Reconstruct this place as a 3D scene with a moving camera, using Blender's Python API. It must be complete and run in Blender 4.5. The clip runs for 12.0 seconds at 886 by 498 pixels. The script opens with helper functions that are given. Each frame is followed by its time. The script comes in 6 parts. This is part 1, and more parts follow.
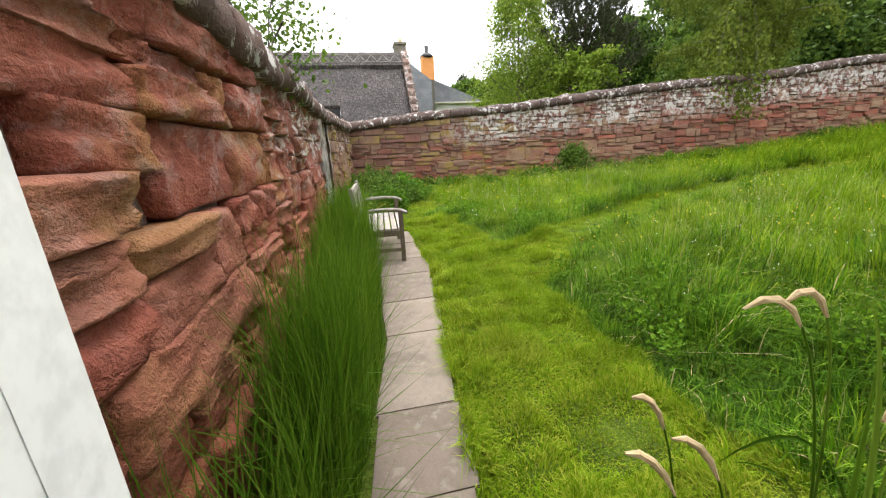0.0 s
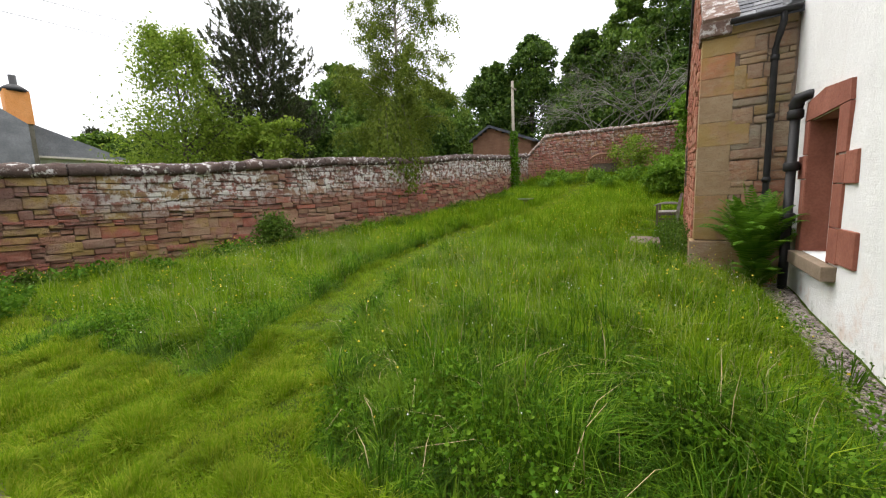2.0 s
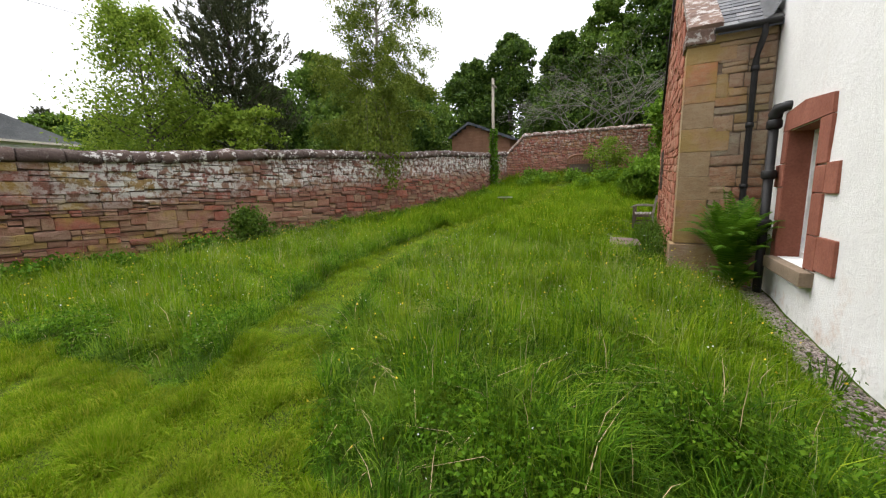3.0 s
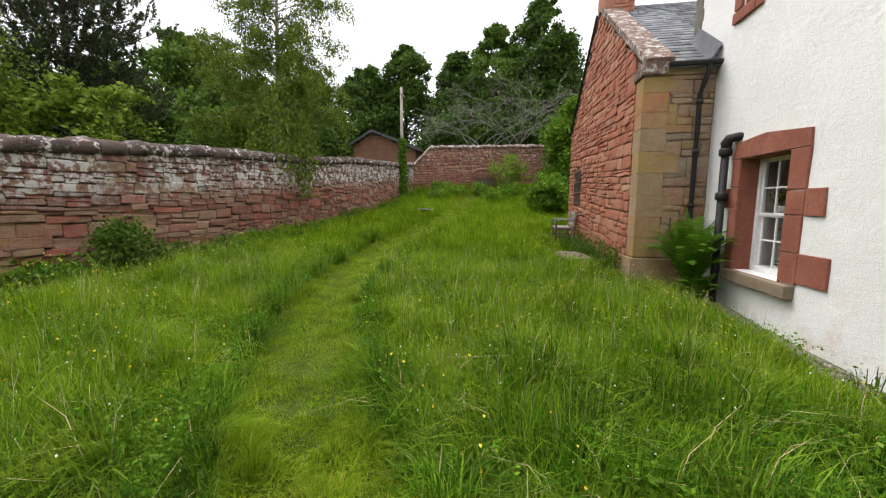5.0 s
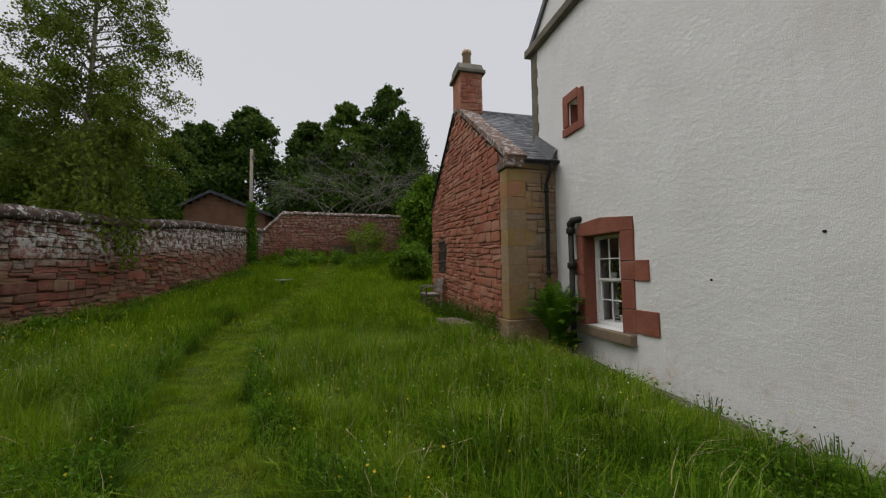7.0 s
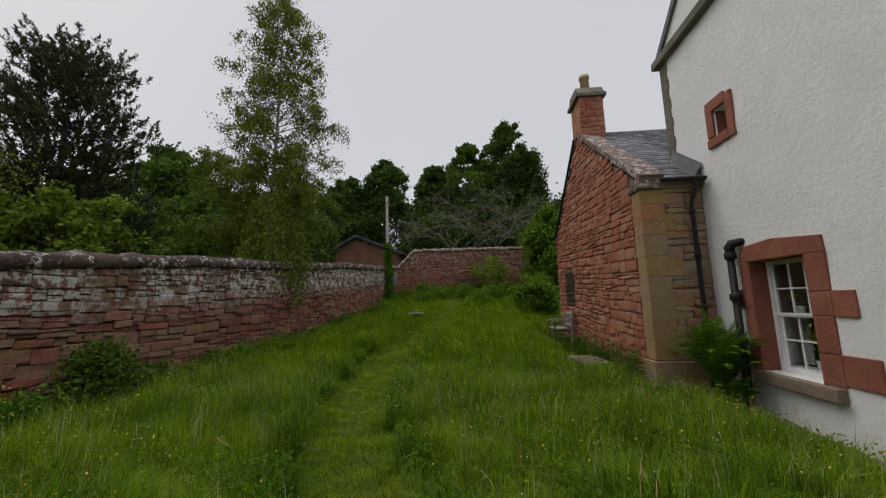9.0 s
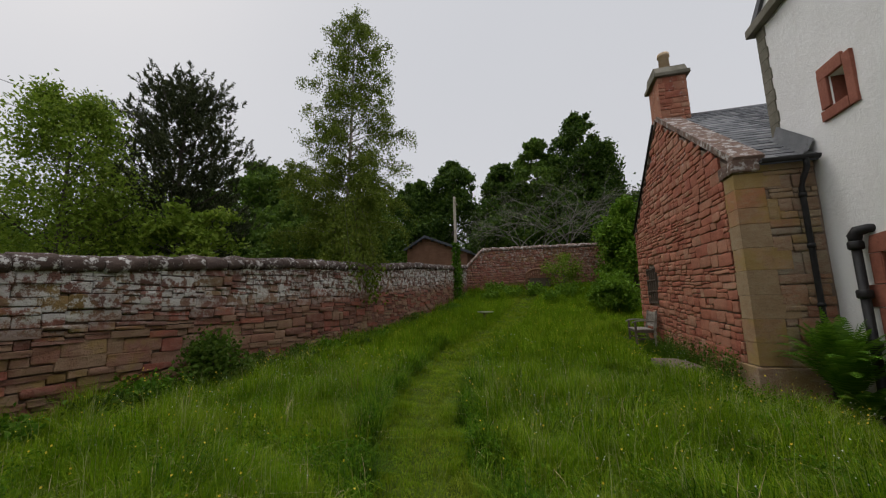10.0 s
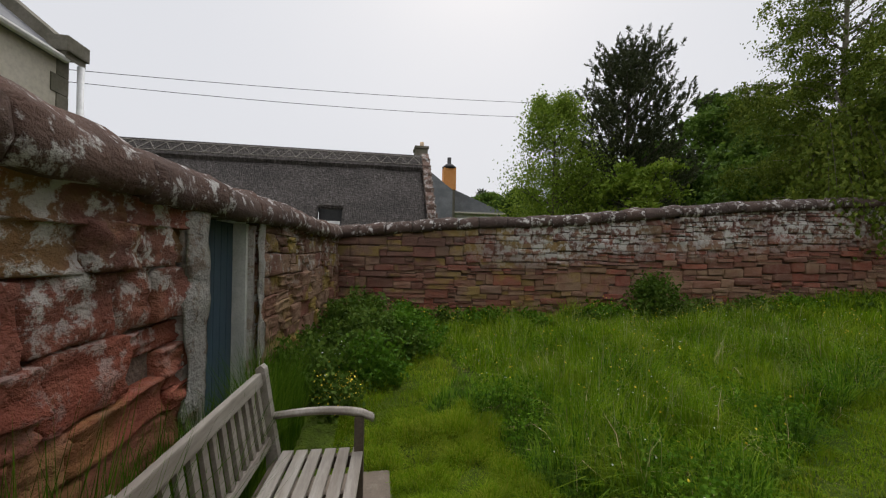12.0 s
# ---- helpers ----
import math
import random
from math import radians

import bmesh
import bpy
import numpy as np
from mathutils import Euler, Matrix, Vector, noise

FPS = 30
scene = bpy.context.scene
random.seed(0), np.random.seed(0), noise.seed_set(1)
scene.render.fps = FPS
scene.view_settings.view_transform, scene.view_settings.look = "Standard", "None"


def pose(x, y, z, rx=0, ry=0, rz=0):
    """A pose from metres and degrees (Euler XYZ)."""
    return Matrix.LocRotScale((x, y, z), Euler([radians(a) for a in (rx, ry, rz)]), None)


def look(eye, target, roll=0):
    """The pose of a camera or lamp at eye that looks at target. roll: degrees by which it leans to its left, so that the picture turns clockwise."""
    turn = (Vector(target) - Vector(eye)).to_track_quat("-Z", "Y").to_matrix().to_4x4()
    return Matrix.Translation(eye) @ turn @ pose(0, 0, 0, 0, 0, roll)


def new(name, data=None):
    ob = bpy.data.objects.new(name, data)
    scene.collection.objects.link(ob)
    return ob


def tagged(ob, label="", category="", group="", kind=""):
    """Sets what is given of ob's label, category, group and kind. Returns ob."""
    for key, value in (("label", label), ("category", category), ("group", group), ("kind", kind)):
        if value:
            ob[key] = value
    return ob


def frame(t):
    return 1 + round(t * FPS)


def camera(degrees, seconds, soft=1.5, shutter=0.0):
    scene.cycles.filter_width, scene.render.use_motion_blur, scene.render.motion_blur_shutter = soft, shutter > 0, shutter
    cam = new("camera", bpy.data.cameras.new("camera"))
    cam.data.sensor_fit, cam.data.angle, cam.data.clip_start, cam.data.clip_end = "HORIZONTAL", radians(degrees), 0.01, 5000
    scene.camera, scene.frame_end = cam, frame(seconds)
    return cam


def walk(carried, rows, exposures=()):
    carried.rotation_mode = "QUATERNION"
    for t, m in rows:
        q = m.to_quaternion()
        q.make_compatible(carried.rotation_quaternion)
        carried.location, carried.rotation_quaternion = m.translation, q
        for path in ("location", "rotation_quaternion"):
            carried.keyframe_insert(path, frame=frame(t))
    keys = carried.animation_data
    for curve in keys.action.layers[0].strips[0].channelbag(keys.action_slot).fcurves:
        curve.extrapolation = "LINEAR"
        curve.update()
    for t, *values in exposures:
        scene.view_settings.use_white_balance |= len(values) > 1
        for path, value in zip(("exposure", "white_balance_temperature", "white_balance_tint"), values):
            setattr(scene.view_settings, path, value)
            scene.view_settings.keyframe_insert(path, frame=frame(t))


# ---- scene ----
cam = camera(100.4, 12.0, soft=1.2)
PATH = [
    (0, (0.231, 0.318, 1.413), (0.629, 2.202, 0.871), -2.9),
    (0.5, (0.293, 0.752, 1.428), (1.157, 2.497, 0.973), -1.9),
    (1, (0.468, 1.129, 1.396), (1.761, 2.608, 1.02), -2.2),
    (1.5, (0.606, 1.5, 1.418), (2.153, 2.732, 1.121), -2.0),
    (2, (0.683, 1.744, 1.435), (2.364, 2.796, 1.172), -2.4),
    (2.5, (0.696, 1.775, 1.451), (2.42, 2.749, 1.173), -1.7),
    (4.5, (0.835, 3.309, 1.579), (2.721, 3.913, 1.303), 0.0),
    (5, (0.971, 3.693, 1.55), (2.928, 4.024, 1.308), 0.2),
    (5.5, (1.069, 3.994, 1.573), (3.062, 4.028, 1.415), 0.1),
    (6, (1.082, 4.336, 1.59), (3.061, 4.052, 1.555), -0.5),
    (6.5, (1.087, 4.474, 1.613), (3.031, 4.009, 1.685), -0.8),
    (6.7, (1.094, 4.521, 1.625), (3.029, 4.023, 1.724), -0.7),
    (8.3, (1.019, 4.54, 1.657), (2.997, 4.37, 1.903), -1.3),
    (8.5, (1.027, 4.553, 1.668), (3.009, 4.481, 1.929), -1.0),
    (9, (1.036, 4.563, 1.701), (3.008, 4.726, 1.991), -1.4),
    (9.5, (1.003, 4.572, 1.691), (2.958, 4.869, 1.993), -1.5),
    (10, (1.012, 4.536, 1.66), (2.918, 5.063, 1.957), -1.2),
    (10.5, (0.981, 4.298, 1.707), (2.534, 5.536, 1.94), 0.5),
    (11, (0.949, 4.065, 1.663), (1.953, 5.789, 1.802), 0.4),
    (11.1, (0.937, 4.029, 1.668), (1.859, 5.8, 1.779), 0.8),
    (11.5, (0.871, 3.863, 1.632), (1.574, 5.735, 1.696), -0.1),
    (12, (0.808, 3.719, 1.646), (1.17, 5.686, 1.662), 0.9),
]

EXPOSURES = [(0.0, 1.93), (1.0, 1.6), (2.5, 1.3), (4.5, 1.28), (5.5, 0.95), (6.0, 0.42), (6.5, 0.0), (8.5, -0.1), (11.0, 0.0), (12.0, 0.16)]
walk(cam, [(t, look(eye, target, roll)) for t, eye, target, roll in PATH], EXPOSURES)

# ---- sky and sun: an overcast day, brighter overhead than at the horizon ----
SUN_EL, SUN_AZ = 52.0, 18.0      # degrees; azimuth clockwise from +y
world = bpy.data.worlds.new("overcast_sky")
scene.world = world
world.use_nodes = True
wn, wl = world.node_tree.nodes, world.node_tree.links
wn.clear()
sky = wn.new("ShaderNodeTexSky")
sky.sky_type, sky.sun_disc = "NISHITA", False
sky.sun_elevation, sky.sun_rotation = radians(SUN_EL), radians(SUN_AZ)
sky.dust_density, sky.air_density, sky.ozone_density = 6.0, 1.0, 0.5
geo = wn.new("ShaderNodeTexCoord")
sep = wn.new("ShaderNodeSeparateXYZ")
wl.new(geo.outputs["Generated"], sep.inputs[0])
lift = wn.new("ShaderNodeMapRange")
lift.interpolation_type = "SMOOTHSTEP"
lift.inputs["From Min"].default_value, lift.inputs["From Max"].default_value = 0.72, 1.0
lift.inputs["To Min"].default_value, lift.inputs["To Max"].default_value = 1.0, 4.2
wl.new(sep.outputs["Z"], lift.inputs["Value"])
cloud = wn.new("ShaderNodeTexNoise")
cloud.inputs["Scale"].default_value, cloud.inputs["Detail"].default_value = 1.6, 4.0
wl.new(geo.outputs["Generated"], cloud.inputs["Vector"])
veil = wn.new("ShaderNodeMix")
veil.data_type = "RGBA"
veil.inputs["A"].default_value, veil.inputs["B"].default_value = (6.5, 6.6, 7.0, 1), (7.1, 7.15, 7.45, 1)
wl.new(cloud.outputs["Fac"], veil.inputs["Factor"])
lit = wn.new("ShaderNodeVectorMath")
lit.operation = "SCALE"
wl.new(veil.outputs["Result"], lit.inputs[0])
wl.new(lift.outputs["Result"], lit.inputs["Scale"])
mixed = wn.new("ShaderNodeMix")
mixed.data_type = "RGBA"
mixed.inputs["Factor"].default_value = 0.93
wl.new(sky.outputs[0], mixed.inputs["A"])
wl.new(lit.outputs[0], mixed.inputs["B"])
bg = wn.new("ShaderNodeBackground")
bg.inputs["Strength"].default_value = 0.1
wl.new(mixed.outputs["Result"], bg.inputs["Color"])
out = wn.new("ShaderNodeOutputWorld")
wl.new(bg.outputs[0], out.inputs[0])
sun = new("sun", bpy.data.lights.new("sun", "SUN"))
sun.data.energy, sun.data.angle, sun.data.color = 0.7, radians(40), (1.0, 0.97, 0.92)
a, e = radians(SUN_AZ), radians(SUN_EL)
sun.matrix_world = look((0, 0, 30), (-math.sin(a) * math.cos(e), -math.cos(a) * math.cos(e), 30 - math.sin(e)))


# ---- materials ----
class Nodes:
    """A small builder for node materials, with world-size textures."""

    def __init__(self, name):
        self.mat = bpy.data.materials.new(name)
        self.mat.use_nodes = True
        self.t = self.mat.node_tree
        self.b = self.t.nodes["Principled BSDF"]
        self.pos = self.t.nodes.new("ShaderNodeNewGeometry")

    def link(self, a, b):
        self.t.links.new(a, b)

    def scaled(self, v):
        m = self.t.nodes.new("ShaderNodeVectorMath")
        m.operation = "MULTIPLY"
        m.inputs[1].default_value = v
        self.link(self.pos.outputs["Position"], m.inputs[0])
        return m.outputs[0]

    def noise(self, scale, detail=4.0, rough=0.6, stretch=None, dist=0.0):
        n = self.t.nodes.new("ShaderNodeTexNoise")
        n.inputs["Scale"].default_value, n.inputs["Detail"].default_value = scale, detail
        n.inputs["Roughness"].default_value, n.inputs["Distortion"].default_value = rough, dist
        self.link(self.scaled(stretch) if stretch else self.pos.outputs["Position"], n.inputs["Vector"])
        return n.outputs["Fac"]

    def voronoi(self, scale, feature="F1", stretch=None):
        n = self.t.nodes.new("ShaderNodeTexVoronoi")
        n.feature = feature
        n.inputs["Scale"].default_value = scale
        self.link(self.scaled(stretch) if stretch else self.pos.outputs["Position"], n.inputs["Vector"])
        return n.outputs["Distance"]

    def ramp(self, fac, *stops):
        r = self.t.nodes.new("ShaderNodeValToRGB")
        el = r.color_ramp.elements
        while len(el) < len(stops):
            el.new(0.5)
        for k, (p, c) in zip(el, stops):
            k.position, k.color = p, (*c, 1) if len(c) == 3 else c
        self.link(fac, r.inputs[0])
        return r.outputs[0]

    def step(self, fac, lo, hi, a=0.0, b=1.0):
        m = self.t.nodes.new("ShaderNodeMapRange")
        m.interpolation_type = "SMOOTHSTEP"
        for k, v in (("From Min", lo), ("From Max", hi), ("To Min", a), ("To Max", b)):
            m.inputs[k].default_value = v
        self.link(fac, m.inputs["Value"])
        return m.outputs[0]

    def mix(self, fac, a, b, how="MIX"):
        m = self.t.nodes.new("ShaderNodeMix")
        m.data_type, m.blend_type = "RGBA", how
        for k, v in (("Factor", fac), ("A", a), ("B", b)):
            if isinstance(v, (float, int)):
                m.inputs[k].default_value = v
            elif isinstance(v, tuple):
                m.inputs[k].default_value = (*v, 1)
            else:
                self.link(v, m.inputs[k])
        return m.outputs["Result"]

    def math(self, how, a, b=0.0, clamp=False):
        m = self.t.nodes.new("ShaderNodeMath")
        m.operation, m.use_clamp = how, clamp
        for k, v in enumerate((a, b)):
            if isinstance(v, (float, int)):
                m.inputs[k].default_value = v
            else:
                self.link(v, m.inputs[k])
        return m.outputs[0]

    def chance(self):
        """A random number for each object and each loose piece of a joined mesh."""
        o = self.t.nodes.new("ShaderNodeObjectInfo").outputs["Random"]
        return self.math("FRACT", self.math("ADD", o, self.pos.outputs["Random Per Island"]))

    def axis(self, k):
        s = self.t.nodes.new("ShaderNodeSeparateXYZ")
        self.link(self.pos.outputs["Position"], s.inputs[0])
        return s.outputs[k]

    def done(self, color, rough=0.8, bump=None, strength=0.4, distance=0.02, metal=0.0, spec=0.3):
        if isinstance(color, tuple):
            self.b.inputs["Base Color"].default_value = (*color, 1)
        else:
            self.link(color, self.b.inputs["Base Color"])
        if isinstance(rough, float):
            self.b.inputs["Roughness"].default_value = rough
        else:
            self.link(rough, self.b.inputs["Roughness"])
        self.b.inputs["Metallic"].default_value = metal
        self.b.inputs["Specular IOR Level"].default_value = spec
        if bump is not None:
            n = self.t.nodes.new("ShaderNodeBump")
            n.inputs["Strength"].default_value, n.inputs["Distance"].default_value = strength, distance
            self.link(bump, n.inputs["Height"])
            self.link(n.outputs[0], self.b.inputs["Normal"])
        return self.mat


def plain(name, c1, c2, scale=6.0, rough=0.7, strength=0.3, distance=0.01, metal=0.0, stretch=None, spec=0.3):
    m = Nodes(name)
    big, fine = m.noise(scale, 5, 0.6, stretch), m.noise(scale * 9, 3, 0.6, stretch)
    c = m.mix(m.step(big, 0.3, 0.7), c1, c2)
    c = m.mix(m.step(fine, 0.35, 0.75, 0.0, 0.35), c, tuple(v * 0.55 for v in c1))
    return m.done(c, rough, fine, strength, distance, metal, spec)


def stone_mat(name, palette, lichen=(0.0, 0.0), lichen_z=None, ochre=0.0, ochre_x=None, dark_top=None, bump=0.7, rise=0.0, from_y=None):
    """Sandstone: each block its own tint, with grain, bedding lines, pale lichen, ochre lichen."""
    m = Nodes(name)
    r = m.chance()
    n = len(palette)
    base = m.ramp(r, *[(k / max(1, n - 1), c) for k, c in enumerate(palette)])
    blot = m.noise(3.1, 6, 0.65)
    base = m.mix(m.step(blot, 0.35, 0.7, 0.0, 0.55), base, tuple(0.62 * v for v in palette[0]), "MIX")
    bed = m.noise(6.0, 6, 0.62, (1.0, 1.0, 2.0), 0.25)
    base = m.mix(m.step(bed, 0.42, 0.72, 0.0, 0.5), base, tuple(min(1, 1.35 * v) for v in palette[-1]))
    pits = m.noise(55.0, 3, 0.7)
    base = m.mix(m.step(pits, 0.5, 0.75, 0.0, 0.5), base, tuple(0.35 * v for v in palette[0]))
    if dark_top:
        lo, hi = dark_top
        level = m.math("SUBTRACT", m.axis("Z"), m.math("MULTIPLY", m.axis("X"), rise)) if rise else m.axis("Z")
        k = m.math("MULTIPLY", m.step(level, lo, hi), m.step(m.noise(2.3, 5, 0.7), 0.3, 0.6, 0.25, 0.9))
        if from_y:
            k = m.math("MULTIPLY", k, m.step(m.axis("Y"), from_y[0], from_y[1], 0.1, 1.0))
        base = m.mix(m.math("MULTIPLY", k, 0.8), base, (0.125, 0.076, 0.064))
    if ochre:
        k = m.step(m.noise(2.1, 4, 0.6), 0.44, 0.6, 0.0, ochre)
        if ochre_x:
            k = m.math("MULTIPLY", k, m.step(m.axis("X"), ochre_x[1], ochre_x[0]))
        k = m.math("MULTIPLY", k, m.step(m.math("FRACT", m.math("MULTIPLY", r, 7.3)), 0.45, 0.6))
        base = m.mix(k, base, (0.30, 0.215, 0.055))
    if lichen[1]:
        spots = m.math("MULTIPLY", m.step(m.noise(7.0, 7, 0.75), 0.5 - lichen[0], 0.58 - lichen[0]), m.step(m.noise(1.1, 4, 0.6), 0.30, 0.48))
        if lichen_z:
            zz = m.axis("Z")
            if rise:
                zz = m.math("SUBTRACT", zz, m.math("MULTIPLY", m.axis("X"), rise))
                spots = m.math("MULTIPLY", spots, m.step(m.axis("X"), 2.0, 4.6))
            zz = m.math("ADD", zz, m.math("MULTIPLY", m.noise(1.7, 3), 0.5))
            spots = m.math("MULTIPLY", spots, m.step(zz, lichen_z[0], lichen_z[1]))
        if from_y:
            spots = m.math("MULTIPLY", spots, m.step(m.axis("Y"), from_y[0], from_y[1], 0.15, 1.0))
        base = m.mix(m.math("MULTIPLY", spots, lichen[1]), base, (0.56, 0.54, 0.51))
    h = m.math("ADD", m.math("MULTIPLY", bed, 1.0), m.math("MULTIPLY", pits, 0.35))
    h = m.math("ADD", h, m.math("MULTIPLY", m.noise(20.0, 5, 0.7), 0.8))
    return m.done(base, 0.92, h, bump, 0.03, spec=0.15)


def leaf_mat(name, c1, c2, c3, through_light=0.35, sheen=0.12, patchy=0.0):
    m = Nodes(name)
    c = m.ramp(m.chance(), (0.0, c1), (0.55, c2), (1.0, c3))
    c = m.mix(m.step(m.noise(0.9, 3), 0.3, 0.7, 0.0, 0.5), c, c1)
    if patchy:
        c = m.mix(m.step(m.noise(2.6, 4, 0.7), 0.42, 0.62, 0.0, patchy), c, tuple(v * 0.42 for v in c1))
        c = m.mix(m.step(m.noise(1.3, 3, 0.6), 0.52, 0.7, 0.0, patchy * 0.8), c, c3)
    mat = m.done(c, 0.6, None, spec=sheen)
    tr = m.t.nodes.new("ShaderNodeBsdfTranslucent")
    m.link(c, tr.inputs["Color"])
    ad = m.t.nodes.new("ShaderNodeMixShader")
    ad.inputs[0].default_value = through_light
    m.link(m.b.outputs[0], ad.inputs[1])
    m.link(tr.outputs[0], ad.inputs[2])
    m.link(ad.outputs[0], m.t.nodes["Material Output"].inputs["Surface"])
    return mat


RED = [(0.23, 0.066, 0.043), (0.33, 0.103, 0.064), (0.275, 0.083, 0.053), (0.35, 0.15, 0.095), (0.30, 0.115, 0.075)]
DULL = [(0.20, 0.11, 0.082), (0.28, 0.145, 0.10), (0.25, 0.16, 0.105), (0.33, 0.21, 0.14), (0.28, 0.19, 0.12)]
M_left = stone_mat("left_wall_sandstone", RED, (0.0, 0.8), (1.1, 1.8), 0.4, (-2.0, 4.0), (1.0, 1.65), 1.0, 0.0, (1.8, 4.2))
M_corner = stone_mat("corner_wall_sandstone", [(0.25, 0.10, 0.07)] + DULL, (-0.02, 0.7), (1.2, 1.8), 0.9, None, (1.1, 1.9), 0.9)
M_left_cope = stone_mat("left_coping_stone", [(0.075, 0.05, 0.042), (0.13, 0.078, 0.06), (0.10, 0.068, 0.055)], (-0.03, 0.85), None, 0.0, None, None, 0.9)
M_back = stone_mat("back_wall_sandstone", [(0.29, 0.10, 0.07), (0.35, 0.13, 0.088), (0.17, 0.085, 0.065)] + [tuple(1.08 * v for v in c) for c in DULL] + [(0.21, 0.13, 0.10)], (0.04, 0.95), (1.12, 1.72), 0.6, (3.0, 9.0), (0.85, 1.7), 0.9, 0.079)
M_cope = stone_mat("back_coping_stone", [(0.060, 0.044, 0.038), (0.095, 0.062, 0.05), (0.075, 0.055, 0.045)], (-0.035, 0.85), None, 0, None, None, 0.8)
M_upper = stone_mat("upper_wall_sandstone", [(0.28, 0.10, 0.075), (0.33, 0.15, 0.11), (0.30, 0.17, 0.12)], (0.0, 0.5), (3.0, 4.6), 0.3)
M_gable = stone_mat("annex_red_sandstone", [(0.30, 0.10, 0.066), (0.38, 0.145, 0.09), (0.42, 0.22, 0.14), (0.34, 0.115, 0.075), (0.43, 0.26, 0.17), (0.37, 0.135, 0.085)], (-0.06, 0.4), (3.4, 5.2), 0.0, None, None, 0.38)
M_quoin = stone_mat("annex_buff_ashlar", [(0.34, 0.225, 0.125), (0.40, 0.175, 0.09), (0.30, 0.225, 0.14), (0.40, 0.235, 0.12), (0.27, 0.215, 0.14)], (0, 0), None, 0.5, None, None, 0.35)
M_brown = stone_mat("annex_brown_rubble", [(0.33, 0.14, 0.09), (0.36, 0.25, 0.14), (0.29, 0.20, 0.14), (0.38, 0.28, 0.17), (0.28, 0.245, 0.18)], (0, 0), None, 0.4, None, None, 0.6)
M_skew = stone_mat("skew_coping_stone", [(0.15, 0.10, 0.08), (0.21, 0.14, 0.11)], (0.0, 0.7), None, 0.0)
M_joint = plain("pale_lime_joint", (0.20, 0.15, 0.115), (0.29, 0.22, 0.17), 5.0, 0.95, 0.7, 0.02)
M_mortar = plain("lime_mortar_joint", (0.10, 0.07, 0.055), (0.19, 0.14, 0.11), 5.0, 0.95, 0.7, 0.02)
M_lime = stone_mat("flaking_lime_render", [(0.36, 0.28, 0.22), (0.54, 0.50, 0.44), (0.46, 0.42, 0.37)], (0.08, 0.85), None, 0.3, None, None, 1.0)
M_surround = plain("red_painted_stone", (0.24, 0.082, 0.052), (0.31, 0.115, 0.075), 4.0, 0.85, 0.6, 0.008)
M_sill = plain("sandstone_sill", (0.20, 0.15, 0.10), (0.27, 0.20, 0.14), 5.0, 0.9, 0.5, 0.008)
M_string = plain("grey_string_course", (0.13, 0.12, 0.085), (0.21, 0.19, 0.15), 3.0, 0.9, 0.5, 0.01)
M_white_paint = plain("white_gloss_paint", (0.78, 0.78, 0.77), (0.82, 0.82, 0.80), 2.0, 0.35, 0.08, 0.002)
M_iron = plain("black_cast_iron", (0.010, 0.010, 0.010), (0.022, 0.020, 0.019), 8.0, 0.55, 0.3, 0.004, 0.0, None, 0.3)
M_slate = plain("roof_slate", (0.075, 0.078, 0.085), (0.15, 0.15, 0.155), 2.6, 0.6, 0.5, 0.008, 0.0, None, 0.4)
g = Nodes("varied_roof_slate")
M_slate_piece = g.done(g.mix(g.step(g.noise(30.0, 3), 0.55, 0.75, 0.0, 0.5), g.ramp(g.chance(), (0.0, (0.055, 0.058, 0.066)), (0.6, (0.11, 0.112, 0.12)), (1.0, (0.20, 0.20, 0.20))), (0.30, 0.30, 0.28)), 0.6, g.noise(25.0, 4), 0.5, 0.01, spec=0.35)
M_far_slate = plain("pale_far_slate", (0.15, 0.155, 0.165), (0.23, 0.235, 0.245), 1.6, 0.7, 0.5, 0.03)
M_lead = plain("lead_flashing", (0.13, 0.135, 0.14), (0.20, 0.20, 0.205), 4.0, 0.5, 0.2, 0.006)
M_clay = plain("buff_clay_pot", (0.52, 0.38, 0.24), (0.58, 0.44, 0.29), 6.0, 0.85)
M_orange = plain("orange_render", (0.62, 0.26, 0.075), (0.68, 0.31, 0.11), 2.5, 0.9)
M_cream = plain("cream_render", (0.52, 0.47, 0.38), (0.58, 0.53, 0.44), 1.5, 0.9, 0.3, 0.01)
M_wood = plain("weathered_grey_teak", (0.20, 0.17, 0.14), (0.34, 0.31, 0.27), 9.0, 0.8, 0.5, 0.004, 0.0, (1.0, 0.12, 1.0))
M_wood_dark = plain("dark_brown_teak", (0.075, 0.055, 0.04), (0.13, 0.10, 0.075), 9.0, 0.75, 0.5, 0.004)
M_blue = plain("slate_blue_door_paint", (0.035, 0.06, 0.085), (0.05, 0.085, 0.115), 5.0, 0.55, 0.3, 0.003, 0.0, (1.0, 1.0, 0.2))
M_frame_paint = plain("worn_cream_door_frame", (0.55, 0.55, 0.51), (0.68, 0.67, 0.63), 6.0, 0.7, 0.3, 0.004)
g = Nodes("worn_paving_stone")
pv = g.ramp(g.chance(), (0.0, (0.145, 0.115, 0.09)), (0.5, (0.175, 0.14, 0.108)), (1.0, (0.20, 0.165, 0.13)))
pv = g.mix(g.step(g.noise(2.2, 5, 0.7), 0.4, 0.68, 0.0, 0.7), pv, (0.10, 0.082, 0.062))
pv = g.mix(g.step(g.noise(9.0, 6, 0.75), 0.52, 0.66, 0.0, 0.5), pv, (0.24, 0.205, 0.165))
